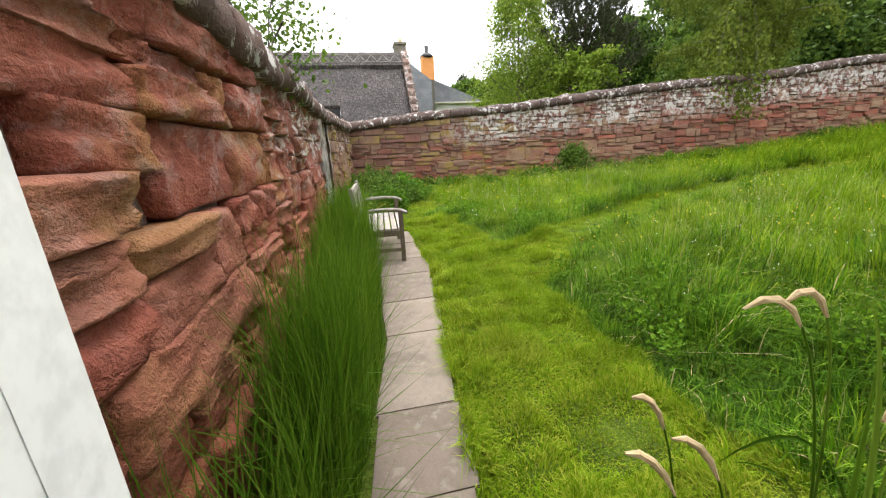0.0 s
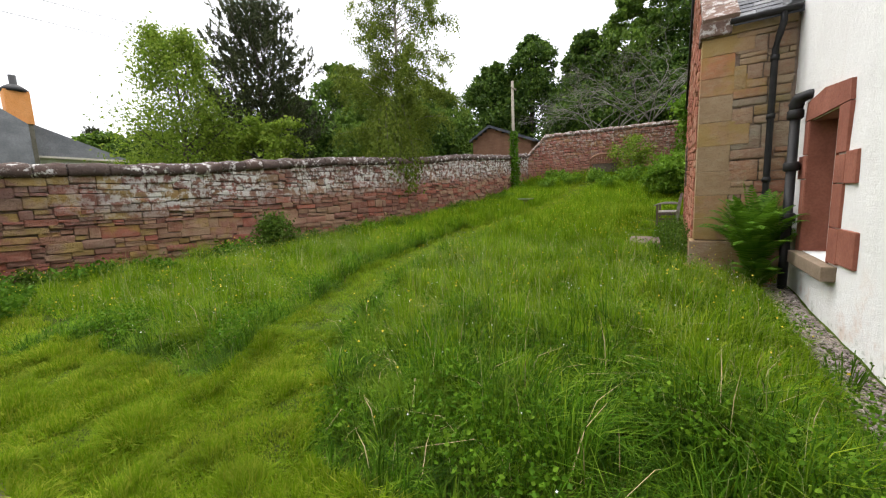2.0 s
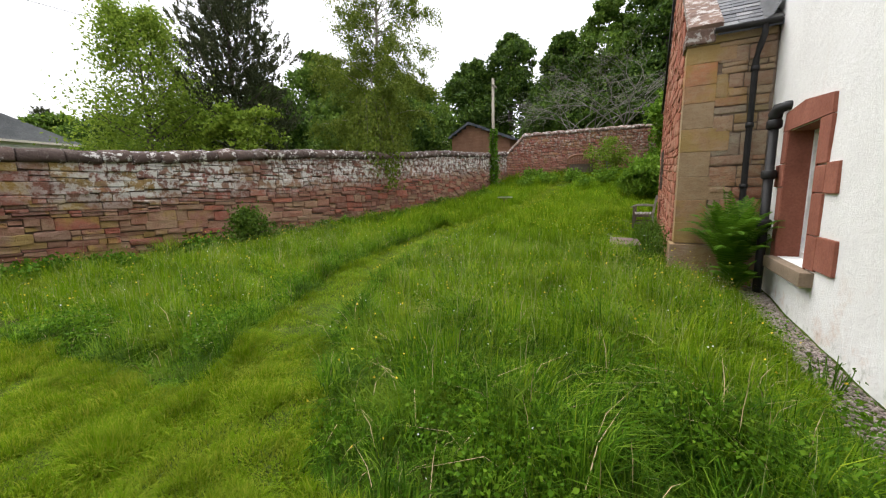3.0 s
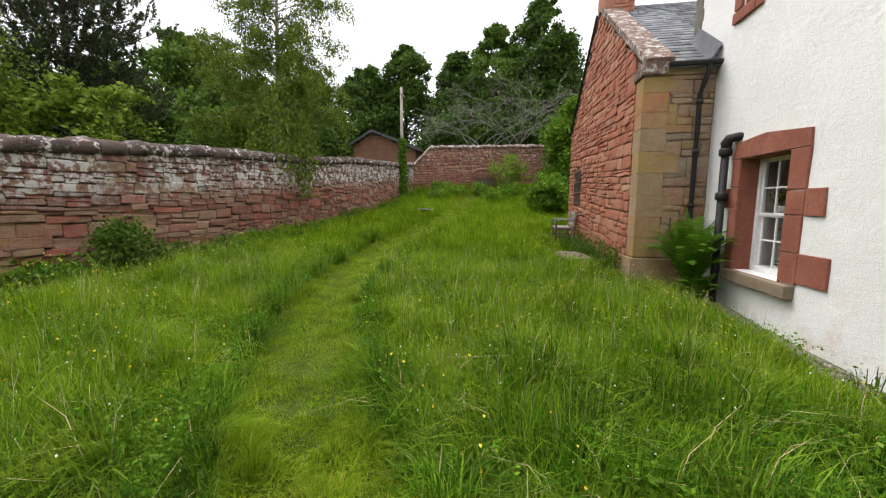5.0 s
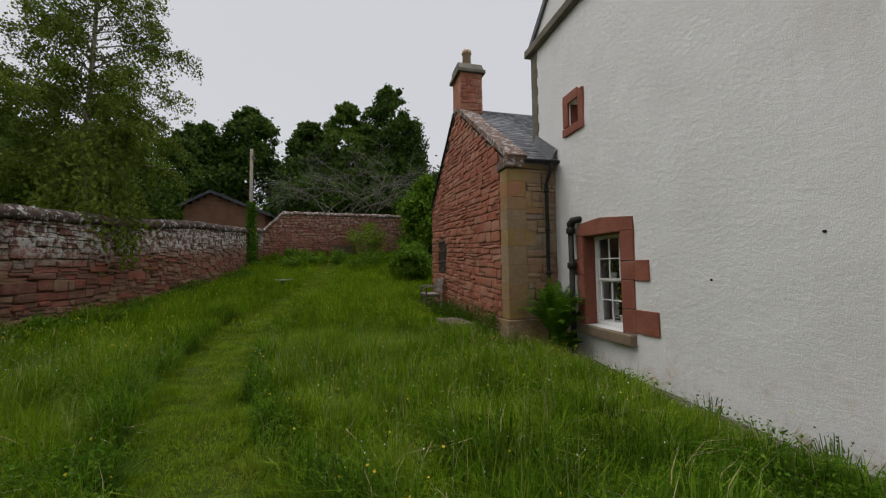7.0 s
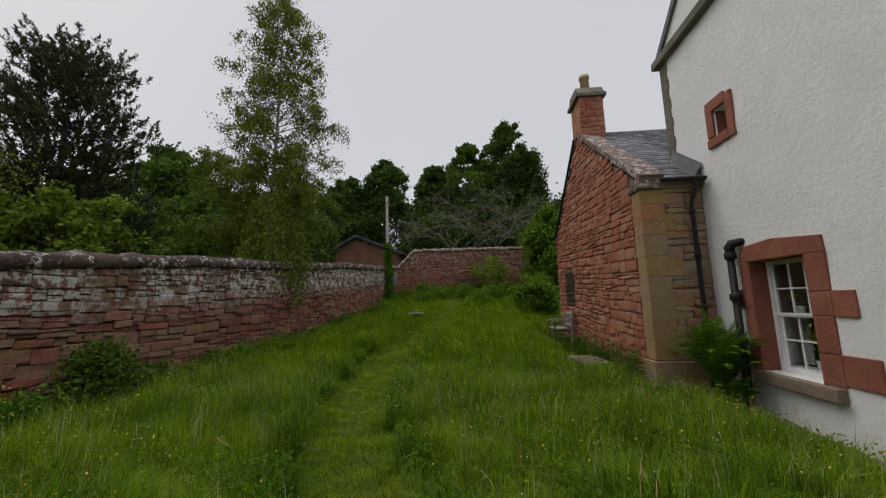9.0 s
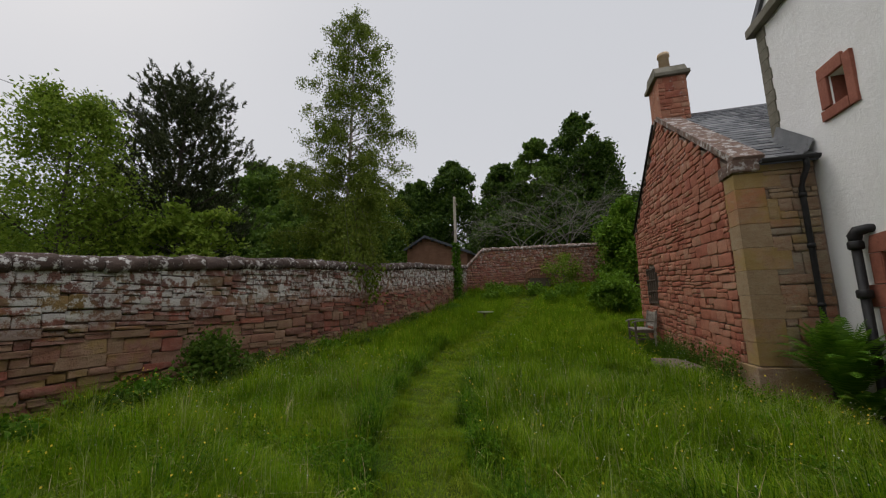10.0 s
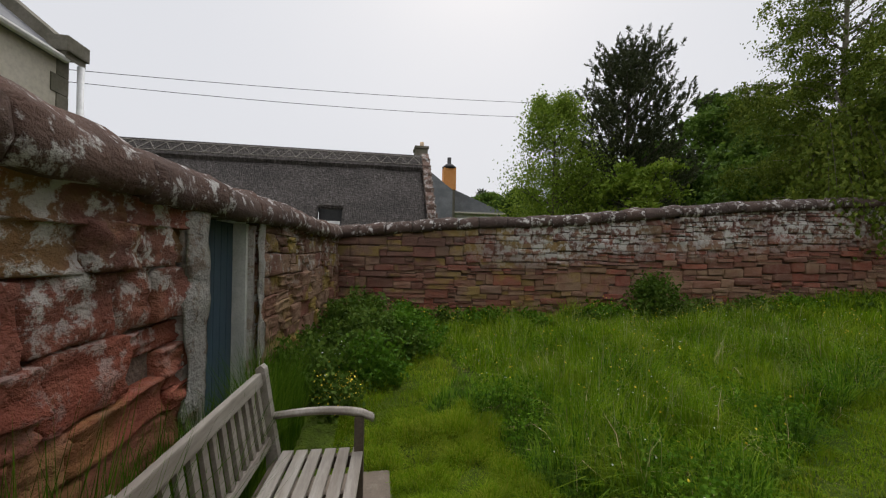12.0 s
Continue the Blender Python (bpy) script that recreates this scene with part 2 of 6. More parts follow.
pv = g.mix(g.step(g.noise(70.0, 3, 0.7), 0.55, 0.75, 0.0, 0.45), pv, (0.07, 0.06, 0.045))
M_slab = g.done(pv, 0.9, g.noise(24.0, 6, 0.7), 0.5, 0.012, spec=0.2)
M_earth = plain("earth_joint", (0.07, 0.05, 0.035), (0.12, 0.085, 0.06), 7.0, 1.0, 0.8, 0.02)
M_shed = plain("stained_shed_boards", (0.17, 0.085, 0.05), (0.22, 0.115, 0.07), 3.0, 0.8, 0.3, 0.005)
M_felt = plain("dark_roofing_felt", (0.05, 0.055, 0.065), (0.09, 0.095, 0.11), 3.0, 0.85)
M_pole = plain("grey_weathered_pole", (0.22, 0.19, 0.15), (0.33, 0.29, 0.23), 4.0, 0.9, 0.4, 0.01, 0.0, (1, 1, 0.1))
M_bark = plain("dark_bark", (0.06, 0.048, 0.038), (0.12, 0.10, 0.08), 4.0, 0.95, 0.8, 0.03)
M_dead = plain("bare_grey_twigs", (0.13, 0.12, 0.10), (0.20, 0.185, 0.155), 3.0, 0.9)
M_stone_bowl = plain("pale_stone_bowl", (0.66, 0.66, 0.63), (0.74, 0.74, 0.71), 9.0, 0.8)
M_room = plain("dim_room_plaster", (0.30, 0.28, 0.25), (0.36, 0.34, 0.31), 1.0, 0.9)
M_curtain = plain("white_net_curtain", (0.62, 0.62, 0.60), (0.72, 0.72, 0.70), 8.0, 0.9)
M_pot_white = plain("white_glazed_pot", (0.74, 0.74, 0.72), (0.78, 0.78, 0.76), 5.0, 0.3)
M_gravel = Nodes("grey_pink_gravel")
M_gravel = M_gravel.done(M_gravel.ramp(M_gravel.chance(), (0, (0.13, 0.11, 0.10)), (0.5, (0.24, 0.19, 0.17)), (1, (0.33, 0.29, 0.26))), 0.9)
M_cable = plain("black_cable", (0.03, 0.03, 0.03), (0.05, 0.05, 0.05), 3.0, 0.6)

g = Nodes("clear_window_glass")
g.b.inputs["Transmission Weight"].default_value, g.b.inputs["IOR"].default_value = 1.0, 1.45
M_glass = g.done((0.95, 0.97, 0.96), 0.02, None, spec=0.5)

g = Nodes("white_harling")
lump, grit = g.noise(9.0, 6, 0.68, (1.0, 1.0, 1.25), 0.2), g.noise(70.0, 3, 0.7)
wash = g.mix(g.step(g.noise(0.7, 5, 0.7), 0.35, 0.7, 0.0, 0.35), (0.80, 0.79, 0.77), (0.66, 0.64, 0.61))
wash = g.mix(g.math("MULTIPLY", g.step(g.axis("Z"), 1.0, -0.1), g.step(g.noise(2.2, 5, 0.7), 0.48, 0.68, 0.0, 0.75)), wash, (0.60, 0.44, 0.34))
wash = g.mix(g.math("MULTIPLY", g.step(g.noise(1.4, 4, 0.6, (1.0, 1.0, 0.25)), 0.58, 0.75), 0.3), wash, (0.62, 0.52, 0.44))
wash = g.mix(g.math("MULTIPLY", g.step(g.axis("Z"), 0.16, -0.05), g.step(g.noise(9.0, 4), 0.5, 0.7, 0.0, 0.6)), wash, (0.20, 0.20, 0.13))
M_harl = g.done(wash, 0.9, g.math("ADD", lump, g.math("MULTIPLY", grit, 0.5)), 0.5, 0.03, spec=0.15)

g = Nodes("old_thatch")
reed = g.noise(14.0, 5, 0.7, (1.0, 1.0, 0.35), 0.3)
spec_ = g.voronoi(26.0)
th = g.ramp(reed, (0.3, (0.04, 0.035, 0.033)), (0.55, (0.115, 0.102, 0.094)), (0.75, (0.26, 0.235, 0.215)))
th = g.mix(g.step(g.noise(0.8, 4), 0.4, 0.7, 0.0, 0.5), th, (0.05, 0.046, 0.044))
M_thatch = g.done(th, 0.95, g.math("ADD", reed, g.math("MULTIPLY", spec_, 0.8)), 1.0, 0.08, spec=0.1)
M_ligger = plain("pale_hazel_liggers", (0.22, 0.20, 0.17), (0.32, 0.29, 0.25), 4.0, 0.9)

g = Nodes("turf_soil")
M_ground = g.done(g.ramp(g.noise(5.0, 6, 0.7), (0.3, (0.025, 0.034, 0.006)), (0.55, (0.06, 0.09, 0.009)), (0.75, (0.11, 0.13, 0.022))), 1.0, g.noise(30.0, 4), 1.0, 0.04, spec=0.1)
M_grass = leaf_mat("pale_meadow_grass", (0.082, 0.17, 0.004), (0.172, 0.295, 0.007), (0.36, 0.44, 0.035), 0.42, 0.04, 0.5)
# dark lush growth; its colour also stands for shade beside the mown path
M_lush_shade = leaf_mat("lush_and_edge_shade_grass", (0.030, 0.085, 0.004), (0.090, 0.205, 0.006), (0.25, 0.38, 0.03), 0.4, 0.08, 0.7)
M_mown = leaf_mat("mown_turf", (0.108, 0.195, 0.005), (0.192, 0.292, 0.009), (0.38, 0.385, 0.05), 0.38, 0.03, 0.3)
M_rank = leaf_mat("tall_rank_grass", (0.040, 0.098, 0.005), (0.080, 0.158, 0.008), (0.165, 0.245, 0.028), 0.4, 0.05)
M_seed = plain("pale_seed_stems", (0.24, 0.28, 0.08), (0.36, 0.36, 0.15), 2.0, 0.9)
M_straw = plain("dry_seed_heads", (0.42, 0.31, 0.16), (0.50, 0.38, 0.22), 9.0, 0.9)
M_birch = leaf_mat("birch_leaves", (0.075, 0.112, 0.012), (0.135, 0.185, 0.020), (0.23, 0.27, 0.042), 0.4)
M_lime_leaf = leaf_mat("fresh_yellow_green_leaves", (0.10, 0.165, 0.014), (0.19, 0.27, 0.028), (0.28, 0.36, 0.05), 0.45)
M_pine = leaf_mat("dark_pine_needles", (0.028, 0.038, 0.015), (0.056, 0.068, 0.027), (0.12, 0.125, 0.06), 0.2)
M_dark = leaf_mat("dark_broad_leaves", (0.028, 0.058, 0.010), (0.062, 0.115, 0.014), (0.125, 0.19, 0.028), 0.38)
M_mid = leaf_mat("mid_green_leaves", (0.050, 0.096, 0.012), (0.090, 0.156, 0.019), (0.156, 0.228, 0.036), 0.4)
M_bush = leaf_mat("bright_laurel_leaves", (0.065, 0.14, 0.010), (0.125, 0.23, 0.016), (0.20, 0.31, 0.03), 0.4)
M_fern = leaf_mat("fern_fronds", (0.05, 0.125, 0.008), (0.095, 0.20, 0.013), (0.15, 0.27, 0.025), 0.4)
M_clover = leaf_mat("clover_leaves", (0.05, 0.12, 0.006), (0.10, 0.21, 0.010), (0.17, 0.29, 0.02), 0.35, 0.08)
M_yellow = plain("yellow_petals", (0.75, 0.55, 0.03), (0.80, 0.62, 0.06), 9.0, 0.7)
M_white_petal = plain("white_petals", (0.75, 0.75, 0.70), (0.80, 0.80, 0.76), 9.0, 0.7)


# ---- building helpers ----
def part(name, bm, material, parent=None, label="", smooth=False):
    me = bpy.data.meshes.new(name)
    bm.to_mesh(me)
    bm.free()
    return mesh_part(name, me, material, parent, label, smooth)


def mesh_part(name, me, material, parent=None, label="", smooth=False):
    me.materials.append(material)
    if smooth:
        me.polygons.foreach_set("use_smooth", [True] * len(me.polygons))
    ob = new(name, me)
    ob.parent = parent
    if label:
        tagged(ob, label)
    return ob


def thing(name, label, category, group="", kind="", at=(0, 0, 0), turn=0.0):
    ob = new(name)
    ob.empty_display_size = 0.1
    ob.location, ob.rotation_euler = at, (0, 0, radians(turn))
    return tagged(ob, label, category, group, kind)


def box(bm, x0, x1, y0, y1, z0, z1, m=None, bevel=0.0):
    vs = [bm.verts.new((x, y, z)) for x in (x0, x1) for y in (y0, y1) for z in (z0, z1)]
    fs = [bm.faces.new([vs[k] for k in q]) for q in ((0, 1, 3, 2), (4, 6, 7, 5), (0, 4, 5, 1), (2, 3, 7, 6), (0, 2, 6, 4), (1, 5, 7, 3))]
    if bevel:
        got = bmesh.ops.bevel(bm, geom=list({e for f in fs for e in f.edges}), offset=bevel, segments=2, affect="EDGES", profile=0.7)
        vs = [v for v in vs if v.is_valid] + got["verts"]
        vs = list(set(vs))
    if m is not None:
        bmesh.ops.transform(bm, matrix=m, verts=vs)
    return vs


def block(name, dims, material, parent=None, label="", bevel=0.006, m=None, smooth=False):
    """One bevelled block as a part: dims is x0, x1, y0, y1, z0, z1."""
    bm = bmesh.new()
    box(bm, *dims, m, bevel)
    return part(name, bm, material, parent, label, smooth)


def prism(bm, outline, to, axis="y"):
    """A solid from an outline of (u, v) pairs, run between the two places in to along an axis."""
    def at(u, v, w):
        return {"x": (w, u, v), "y": (u, w, v), "z": (u, v, w)}[axis]
    a = [bm.verts.new(at(u, v, to[0])) for u, v in outline]
    b = [bm.verts.new(at(u, v, to[1])) for u, v in outline]
    n = len(a)
    bm.faces.new(a)
    bm.faces.new(b[::-1])
    for k in range(n):
        bm.faces.new((a[k], b[k], b[(k + 1) % n], a[(k + 1) % n]))
    bmesh.ops.recalc_face_normals(bm, faces=bm.faces[:])


def tube(bm, points, radii, sides=7):
    """A round tapered tube along a line of points."""
    rings = []
    pts = [Vector(p) for p in points]
    for k, p in enumerate(pts):
        d = (pts[min(k + 1, len(pts) - 1)] - pts[max(k - 1, 0)]).normalized()
        u = d.orthogonal().normalized() if abs(d.z) > 0.99 else d.cross(Vector((0, 0, 1))).normalized()
        w = d.cross(u)
        r = float(radii[k] if isinstance(radii, (list, tuple)) else radii)
        rings.append([bm.verts.new(p + r * (u * math.cos(2 * math.pi * s / sides) + w * math.sin(2 * math.pi * s / sides))) for s in range(sides)])
    for r0, r1 in zip(rings, rings[1:]):
        for s in range(sides):
            bm.faces.new((r0[s], r0[(s + 1) % sides], r1[(s + 1) % sides], r1[s]))
    bm.faces.new(rings[0][::-1])
    bm.faces.new(rings[-1])


def from_arrays(name, verts, faces):
    """A mesh from numpy arrays: verts (n, 3) and faces (m, k), all of k corners."""
    me = bpy.data.meshes.new(name)
    m, k = faces.shape
    me.vertices.add(len(verts))
    me.vertices.foreach_set("co", np.ascontiguousarray(verts, np.float32).ravel())
    me.loops.add(m * k)
    me.loops.foreach_set("vertex_index", np.ascontiguousarray(faces, np.int32).ravel())
    me.polygons.add(m)
    me.polygons.foreach_set("loop_start", np.arange(0, m * k, k, dtype=np.int32))
    me.update(calc_edges=True)
    return me


def smooth_step(v, lo, hi):
    t = np.clip((v - lo) / (hi - lo), 0, 1)
    return t * t * (3 - 2 * t)


def ripple(x, y, f=1.0, seed=0.0):
    """Smooth wavy relief in -1..1, for uneven ground and patchy growth."""
    return (np.sin(f * (1.3 * x + 0.7 * y) + seed) + np.sin(f * (-0.8 * x + 1.9 * y) + 2.1 * seed + 1) + np.sin(f * (2.3 * x - 1.1 * y) + 0.7 * seed + 2)) / 3


def ground_z(x, y):
    """The garden's height: level by the path, climbing towards +x, a dip along the house."""
    x, y = np.asarray(x, float), np.asarray(y, float)
    z = np.interp(x, [-60, 0, 2, 4, 8, 12, 16, 20, 22, 24, 70, 300], [-0.4, 0, 0.02, 0.08, 0.27, 0.58, 1.0, 1.72, 2.35, 2.8, 6.2, 12.0])
    dip = np.interp(x, [1.0, 5.0, 8.5, 11.0, 13.5, 16.0, 19.0], [0.0, 0.24, 0.24, 0.26, 0.36, 0.25, 0.0])
    z = z + 0.035 * np.clip(y - 6.5, 0, 6) - dip * (1 - smooth_step(y - 1.5 * smooth_step(x, 8.0, 11.0), 0.3, 2.6))
    wild = smooth_step(x, 1.0, 2.5)
    return z + wild * (0.05 * ripple(x, y, 1.1) + 0.02 * ripple(x, y, 3.0, 4.0))


def back_y(x):
    return 11.5 - 0.121 * x


def left_x(y):
    return np.interp(y, [0.0, 7.4, 11.4], [-0.32, -0.29, 0.06])


# ---- ground: one sheet to the horizon ----
def spread(lo, hi, step, far, growth=1.35):
    inner = list(np.arange(lo, hi + step / 2, step))
    d, left, right = step, [], []
    a, b = lo, hi
    while a > -far:
        d *= growth
        a -= d
        left.append(a)
        b += d
        right.append(b)
    return np.array(left[::-1] + inner + right)


gx, gy = spread(-1.0, 26.0, 0.18, 400), spread(-1.0, 13.0, 0.18, 400)
GX, GY = np.meshgrid(gx, gy, indexing="ij")
gv = np.stack([GX, GY, ground_z(GX, GY)], -1).reshape(-1, 3)
ii = np.arange(len(gx) * len(gy)).reshape(len(gx), len(gy))
gf = np.stack([ii[:-1, :-1], ii[1:, :-1], ii[1:, 1:], ii[:-1, 1:]], -1).reshape(-1, 4)
ground = mesh_part("ground", from_arrays("ground", gv, gf), M_ground, None, "", True)
tagged(ground, "sloping green garden turf over dark soil", "ground", "", "structure")

# ---- stones ----
def unit_stones(count=12, soft=0.1, seed=3, n=4, rough=0.1):
    """Rough blocks that fill a unit square in x, z; the face looks to -y, 0.5 deep."""
    rnd = random.Random(seed)
    made = []
    for _ in range(count):
        g = [-0.5, *np.linspace(-0.5 + soft * 1.6, 0.5 - soft * 1.6, n - 2), 0.5]
        vs, fs = [], []
        tilt, turn = rnd.uniform(-0.1, 0.1) * 0.6, rnd.uniform(-0.1, 0.1)
        off = Vector((rnd.uniform(0, 90), rnd.uniform(0, 90), 0))
        for i, z in enumerate(g):
            for j, x in enumerate(g):
                edge = (i in (0, n - 1)) + (j in (0, n - 1))
                y = -0.5 + (0, 0.11, 0.22)[edge] + tilt * z * 2 + turn * x + rnd.uniform(-rough, rough) * 0.6 + rough * 1.2 * noise.noise(Vector((x * 2.5, z * 4.0, 0)) + off)
                pull = 1 - 0.06 * (edge == 2) - rnd.uniform(0, 0.05) * (edge > 0)
                vs.append((x * pull + rnd.uniform(-0.03, 0.03) * (edge < 1), y, z * pull + rnd.uniform(-0.03, 0.03) * (edge < 1)))
        for i in range(n - 1):
            for j in range(n - 1):
                k = i * n + j
                fs.append((k, k + 1, k + n + 1, k + n))
        rim = [*range(n), *[n * i + n - 1 for i in range(1, n)], *[n * (n - 1) + j for j in range(n - 2, -1, -1)], *[n * i for i in range(n - 2, 0, -1)]]
        base = len(vs)
        for k in rim:
            vs.append((vs[k][0], 0.5, vs[k][2]))
        m = len(rim)
        for q in range(m):
            fs.append((rim[q], base + q, base + (q + 1) % m, rim[(q + 1) % m]))
        made.append((np.array(vs, float), np.array(fs, int)))
    return made


UNIT = unit_stones()
UNIT_SHARP = unit_stones(8, 0.05, 9)


def eroded_stones(count=16, seed=27, n=10):
    """Weathered sandstone blocks: hollowed faces, bedding ledges, ragged rims; the face looks to -y."""
    rnd = random.Random(seed)
    made = []
    for _ in range(count):
        off = Vector((rnd.uniform(0, 90), rnd.uniform(0, 90), rnd.uniform(0, 90)))
        g = [-0.5, -0.46, *np.linspace(-0.38, 0.38, n - 4), 0.46, 0.5]
        hollow = rnd.uniform(-0.05, 0.22)
        vs, fs = [], []
        for i, z in enumerate(g):
            for j, x in enumerate(g):
                rim = max(abs(x), abs(z)) * 2
                p = Vector((x * 1.9, z * 1.9, 0)) + off
                y = -0.42 + 0.20 * noise.noise(p) + 0.16 * noise.noise(p * 2.6) + 0.12 * noise.noise(Vector((x * 2.0, z * 8.5, 3)) + off) + 0.09 * noise.noise(p * 6.0)
                y += hollow * max(0.0, 1 - 3.2 * (x * x + z * z)) + 0.30 * max(0.0, (rim - 0.9) / 0.1) ** 2
                wx, wz = 0.035 * noise.noise(Vector((x * 3, z * 3, 7)) + off), 0.045 * noise.noise(Vector((x * 3, z * 3, 17)) + off)
                vs.append((1.03 * x * (1 - 0.03 * (rim > 0.95) * (abs(z) > 0.4)) + wx, y, 1.04 * z * (1 - 0.04 * (rim > 0.95) * (abs(x) > 0.4)) + wz))
        for i in range(n - 1):
            for j in range(n - 1):
                k = i * n + j
                fs.append((k, k + 1, k + n + 1, k + n))
        rim = [*range(n), *[n * i + n - 1 for i in range(1, n)], *[n * (n - 1) + j for j in range(n - 2, -1, -1)], *[n * i for i in range(n - 2, 0, -1)]]
        base = len(vs)
        for k in rim:
            vs.append((vs[k][0], 0.5, vs[k][2]))
        for q in range(len(rim)):
            fs.append((rim[q], base + q, base + (q + 1) % len(rim), rim[(q + 1) % len(rim)]))
        made.append((np.array(vs, float), np.array(fs, int)))
    return made


UNIT_ERODED = eroded_stones()
UNIT_RUBBLE = eroded_stones(14, 33, 7)
UNIT_DRESSED = unit_stones(14, 0.02, 29, 6, 0.07)


def lay(length, low, high, course, run, gap, seed, keep=None):
    """Courses of stones on a wall: low(u) and high(u) bound it. Gives (u, v, width, height)."""
    rnd = random.Random(seed)
    rows, v = [], 0.0
    top = max(high(u) - low(u) for u in np.linspace(0, length, 30))
    while v < top:
        h = rnd.uniform(*course)
        u = -rnd.uniform(0, run[0])
        while u < length:
            w = rnd.uniform(*run) * (0.75 if h < 0.12 else 1.0)
            pick = rnd.random()
            if pick < 0.4 and h > 0.12:
                f = rnd.uniform(0.35, 0.65)
                for lo, hi in ((0, f), (f, 1)):
                    cut = [0, rnd.uniform(0.3, 0.7), 1] if w > 0.34 and rnd.random() < 0.6 else [0, 1]
                    for c0, c1 in zip(cut, cut[1:]):
                        rows.append((u + w * (c0 + c1) / 2, v + h * (lo + hi) / 2, w * (c1 - c0) - gap, h * (hi - lo) - gap))
            else:
                rows.append((u + w / 2, v + h / 2, w - gap, h - gap))
            u += w
        v += h
    rows = [(u, v + 0.035 * noise.noise((u * 0.9, v * 1.5, seed)), w, h * rnd.uniform(0.92, 1.05)) for u, v, w, h in rows]
    got = []
    for u, v, w, h in rows:
        a, b = max(0.0, u - w / 2), min(length, u + w / 2)
        if b - a < 0.06:
            continue
        u, w = (a + b) / 2, b - a
        z = low(u) + v
        lim = high(u)
        if z - h / 2 > lim - 0.03:
            continue
        if z + h / 2 > lim:
            h = lim - (z - h / 2)
            z = lim - h / 2
        if keep is None or keep(u, z, w, h):
            got.append((u, z, w, h))
    return got


def stone_wall(parent, name, stones, frame_m, depth, material, near, units, seed, limit=300):
    """The nearest stones as pieces of their own, the rest joined into one part."""
    rnd = random.Random(seed)
    meshes = []
    for v, f in units:
        me = from_arrays(name, v, f)
        me.materials.append(material)
        if len(v) > 60:
            me.polygons.foreach_set("use_smooth", [True] * len(me.polygons))
        meshes.append(me)
    order = sorted(stones, key=lambda s: abs(s[0] - near))
    single, rest = order[:limit], order[limit:]
    for u, z, w, h in single:
        ob = new(name, rnd.choice(meshes))
        ob.parent = parent
        ob.matrix_local = frame_m @ Matrix.Translation((u, rnd.uniform(-0.3, 0.2) * depth, z)) @ Matrix.Rotation(rnd.uniform(-0.02, 0.02), 4, "Y") @ Matrix.Diagonal((w * rnd.choice((1, -1)), depth, h, 1))
    if rest:
        V, F, n = [], [], 0
        m3 = np.array(frame_m)
        for u, z, w, h in rest:
            v, f = units[rnd.randrange(len(units))]
            p = v * (w, depth, h) + (u, rnd.uniform(-0.3, 0.2) * depth, z)
            V.append(p @ m3[:3, :3].T + m3[:3, 3])
            F.append(f + n)
            n += len(v)
        ob = mesh_part(name + "work", from_arrays(name, np.concatenate(V), np.concatenate(F)), material, parent)
        tagged(ob, "", "", "", "stuff")


def core(name, parent, frame_m, length, low, high, y0, y1, material, steps=24):
    bm = bmesh.new()
    us = np.linspace(0, length, steps)
    rings = [[bm.verts.new(frame_m @ Vector((u, y, z))) for y, z in ((y0, low(u)), (y0, high(u)), (y1, high(u)), (y1, low(u)))] for u in us]
    for a, b in zip(rings, rings[1:]):
        for k in range(4):
            bm.faces.new((a[k], b[k], b[(k + 1) % 4], a[(k + 1) % 4]))
    bm.faces.new(rings[0])
    bm.faces.new(rings[-1][::-1])
    bmesh.ops.recalc_face_normals(bm, faces=bm.faces[:])
    return part(name, bm, material, parent)


def coping(parent, frame_m, length, high, y0, y1, rise, material, run, seed, name="coping_stone"):
    """Rounded coping stones, each a piece of its own."""
    rnd = random.Random(seed)
    u = 0.0
    while u < length - 0.05:
        w = min(rnd.uniform(*run), length - u)
        bm = bmesh.new()
        prof = [(y0 + 0.02, -0.02), (y0 - 0.01, rise * 0.2), (y0 + 0.01, rise * 0.6), (y0 + 0.11, rise * 0.92), ((y0 + y1) / 2, rise * 1.05), (y1 - 0.10, rise * 0.9), (y1, rise * 0.45), (y1, -0.02)]
        cuts = [0, 0.05, 0.2, 0.4, 0.6, 0.8, 0.95, 1.0]
        tilt = rnd.uniform(-0.02, 0.02)
        rings = []
        lift = rnd.uniform(-0.012, 0.02)
        for c in cuts:
            s = 0.95 if c in (0, 1.0) else 1.0
            uu = u + 0.006 + c * (w - 0.012)
            rings.append([bm.verts.new(frame_m @ Vector((uu, y * s + (1 - s) * (y0 + y1) / 2 + 0.035 * noise.noise((uu * 4, y * 5, seed)) + rnd.uniform(-0.008, 0.008), high(uu) + lift + tilt * (c - 0.5) * 2 + z * s + 0.04 * noise.noise((uu * 3.5, y * 6, seed + 5)) * (z > 0) + rnd.uniform(-0.006, 0.006)))) for y, z in prof])
        for a, b in zip(rings, rings[1:]):
            for k in range(len(prof)):
                bm.faces.new((a[k], b[k], b[(k + 1) % len(prof)], a[(k + 1) % len(prof)]))
        bm.faces.new(rings[0])
        bm.faces.new(rings[-1][::-1])
        bmesh.ops.recalc_face_normals(bm, faces=bm.faces[:])
        part(name, bm, material, parent, "", True)
        u += w


# ---- the house: a harled gable wall facing +y ----
HY = 0.32                      # outer face of the wall
house = thing("house", "white harled old house with red sandstone window surrounds", "house", "", "", (0, 0, 0))


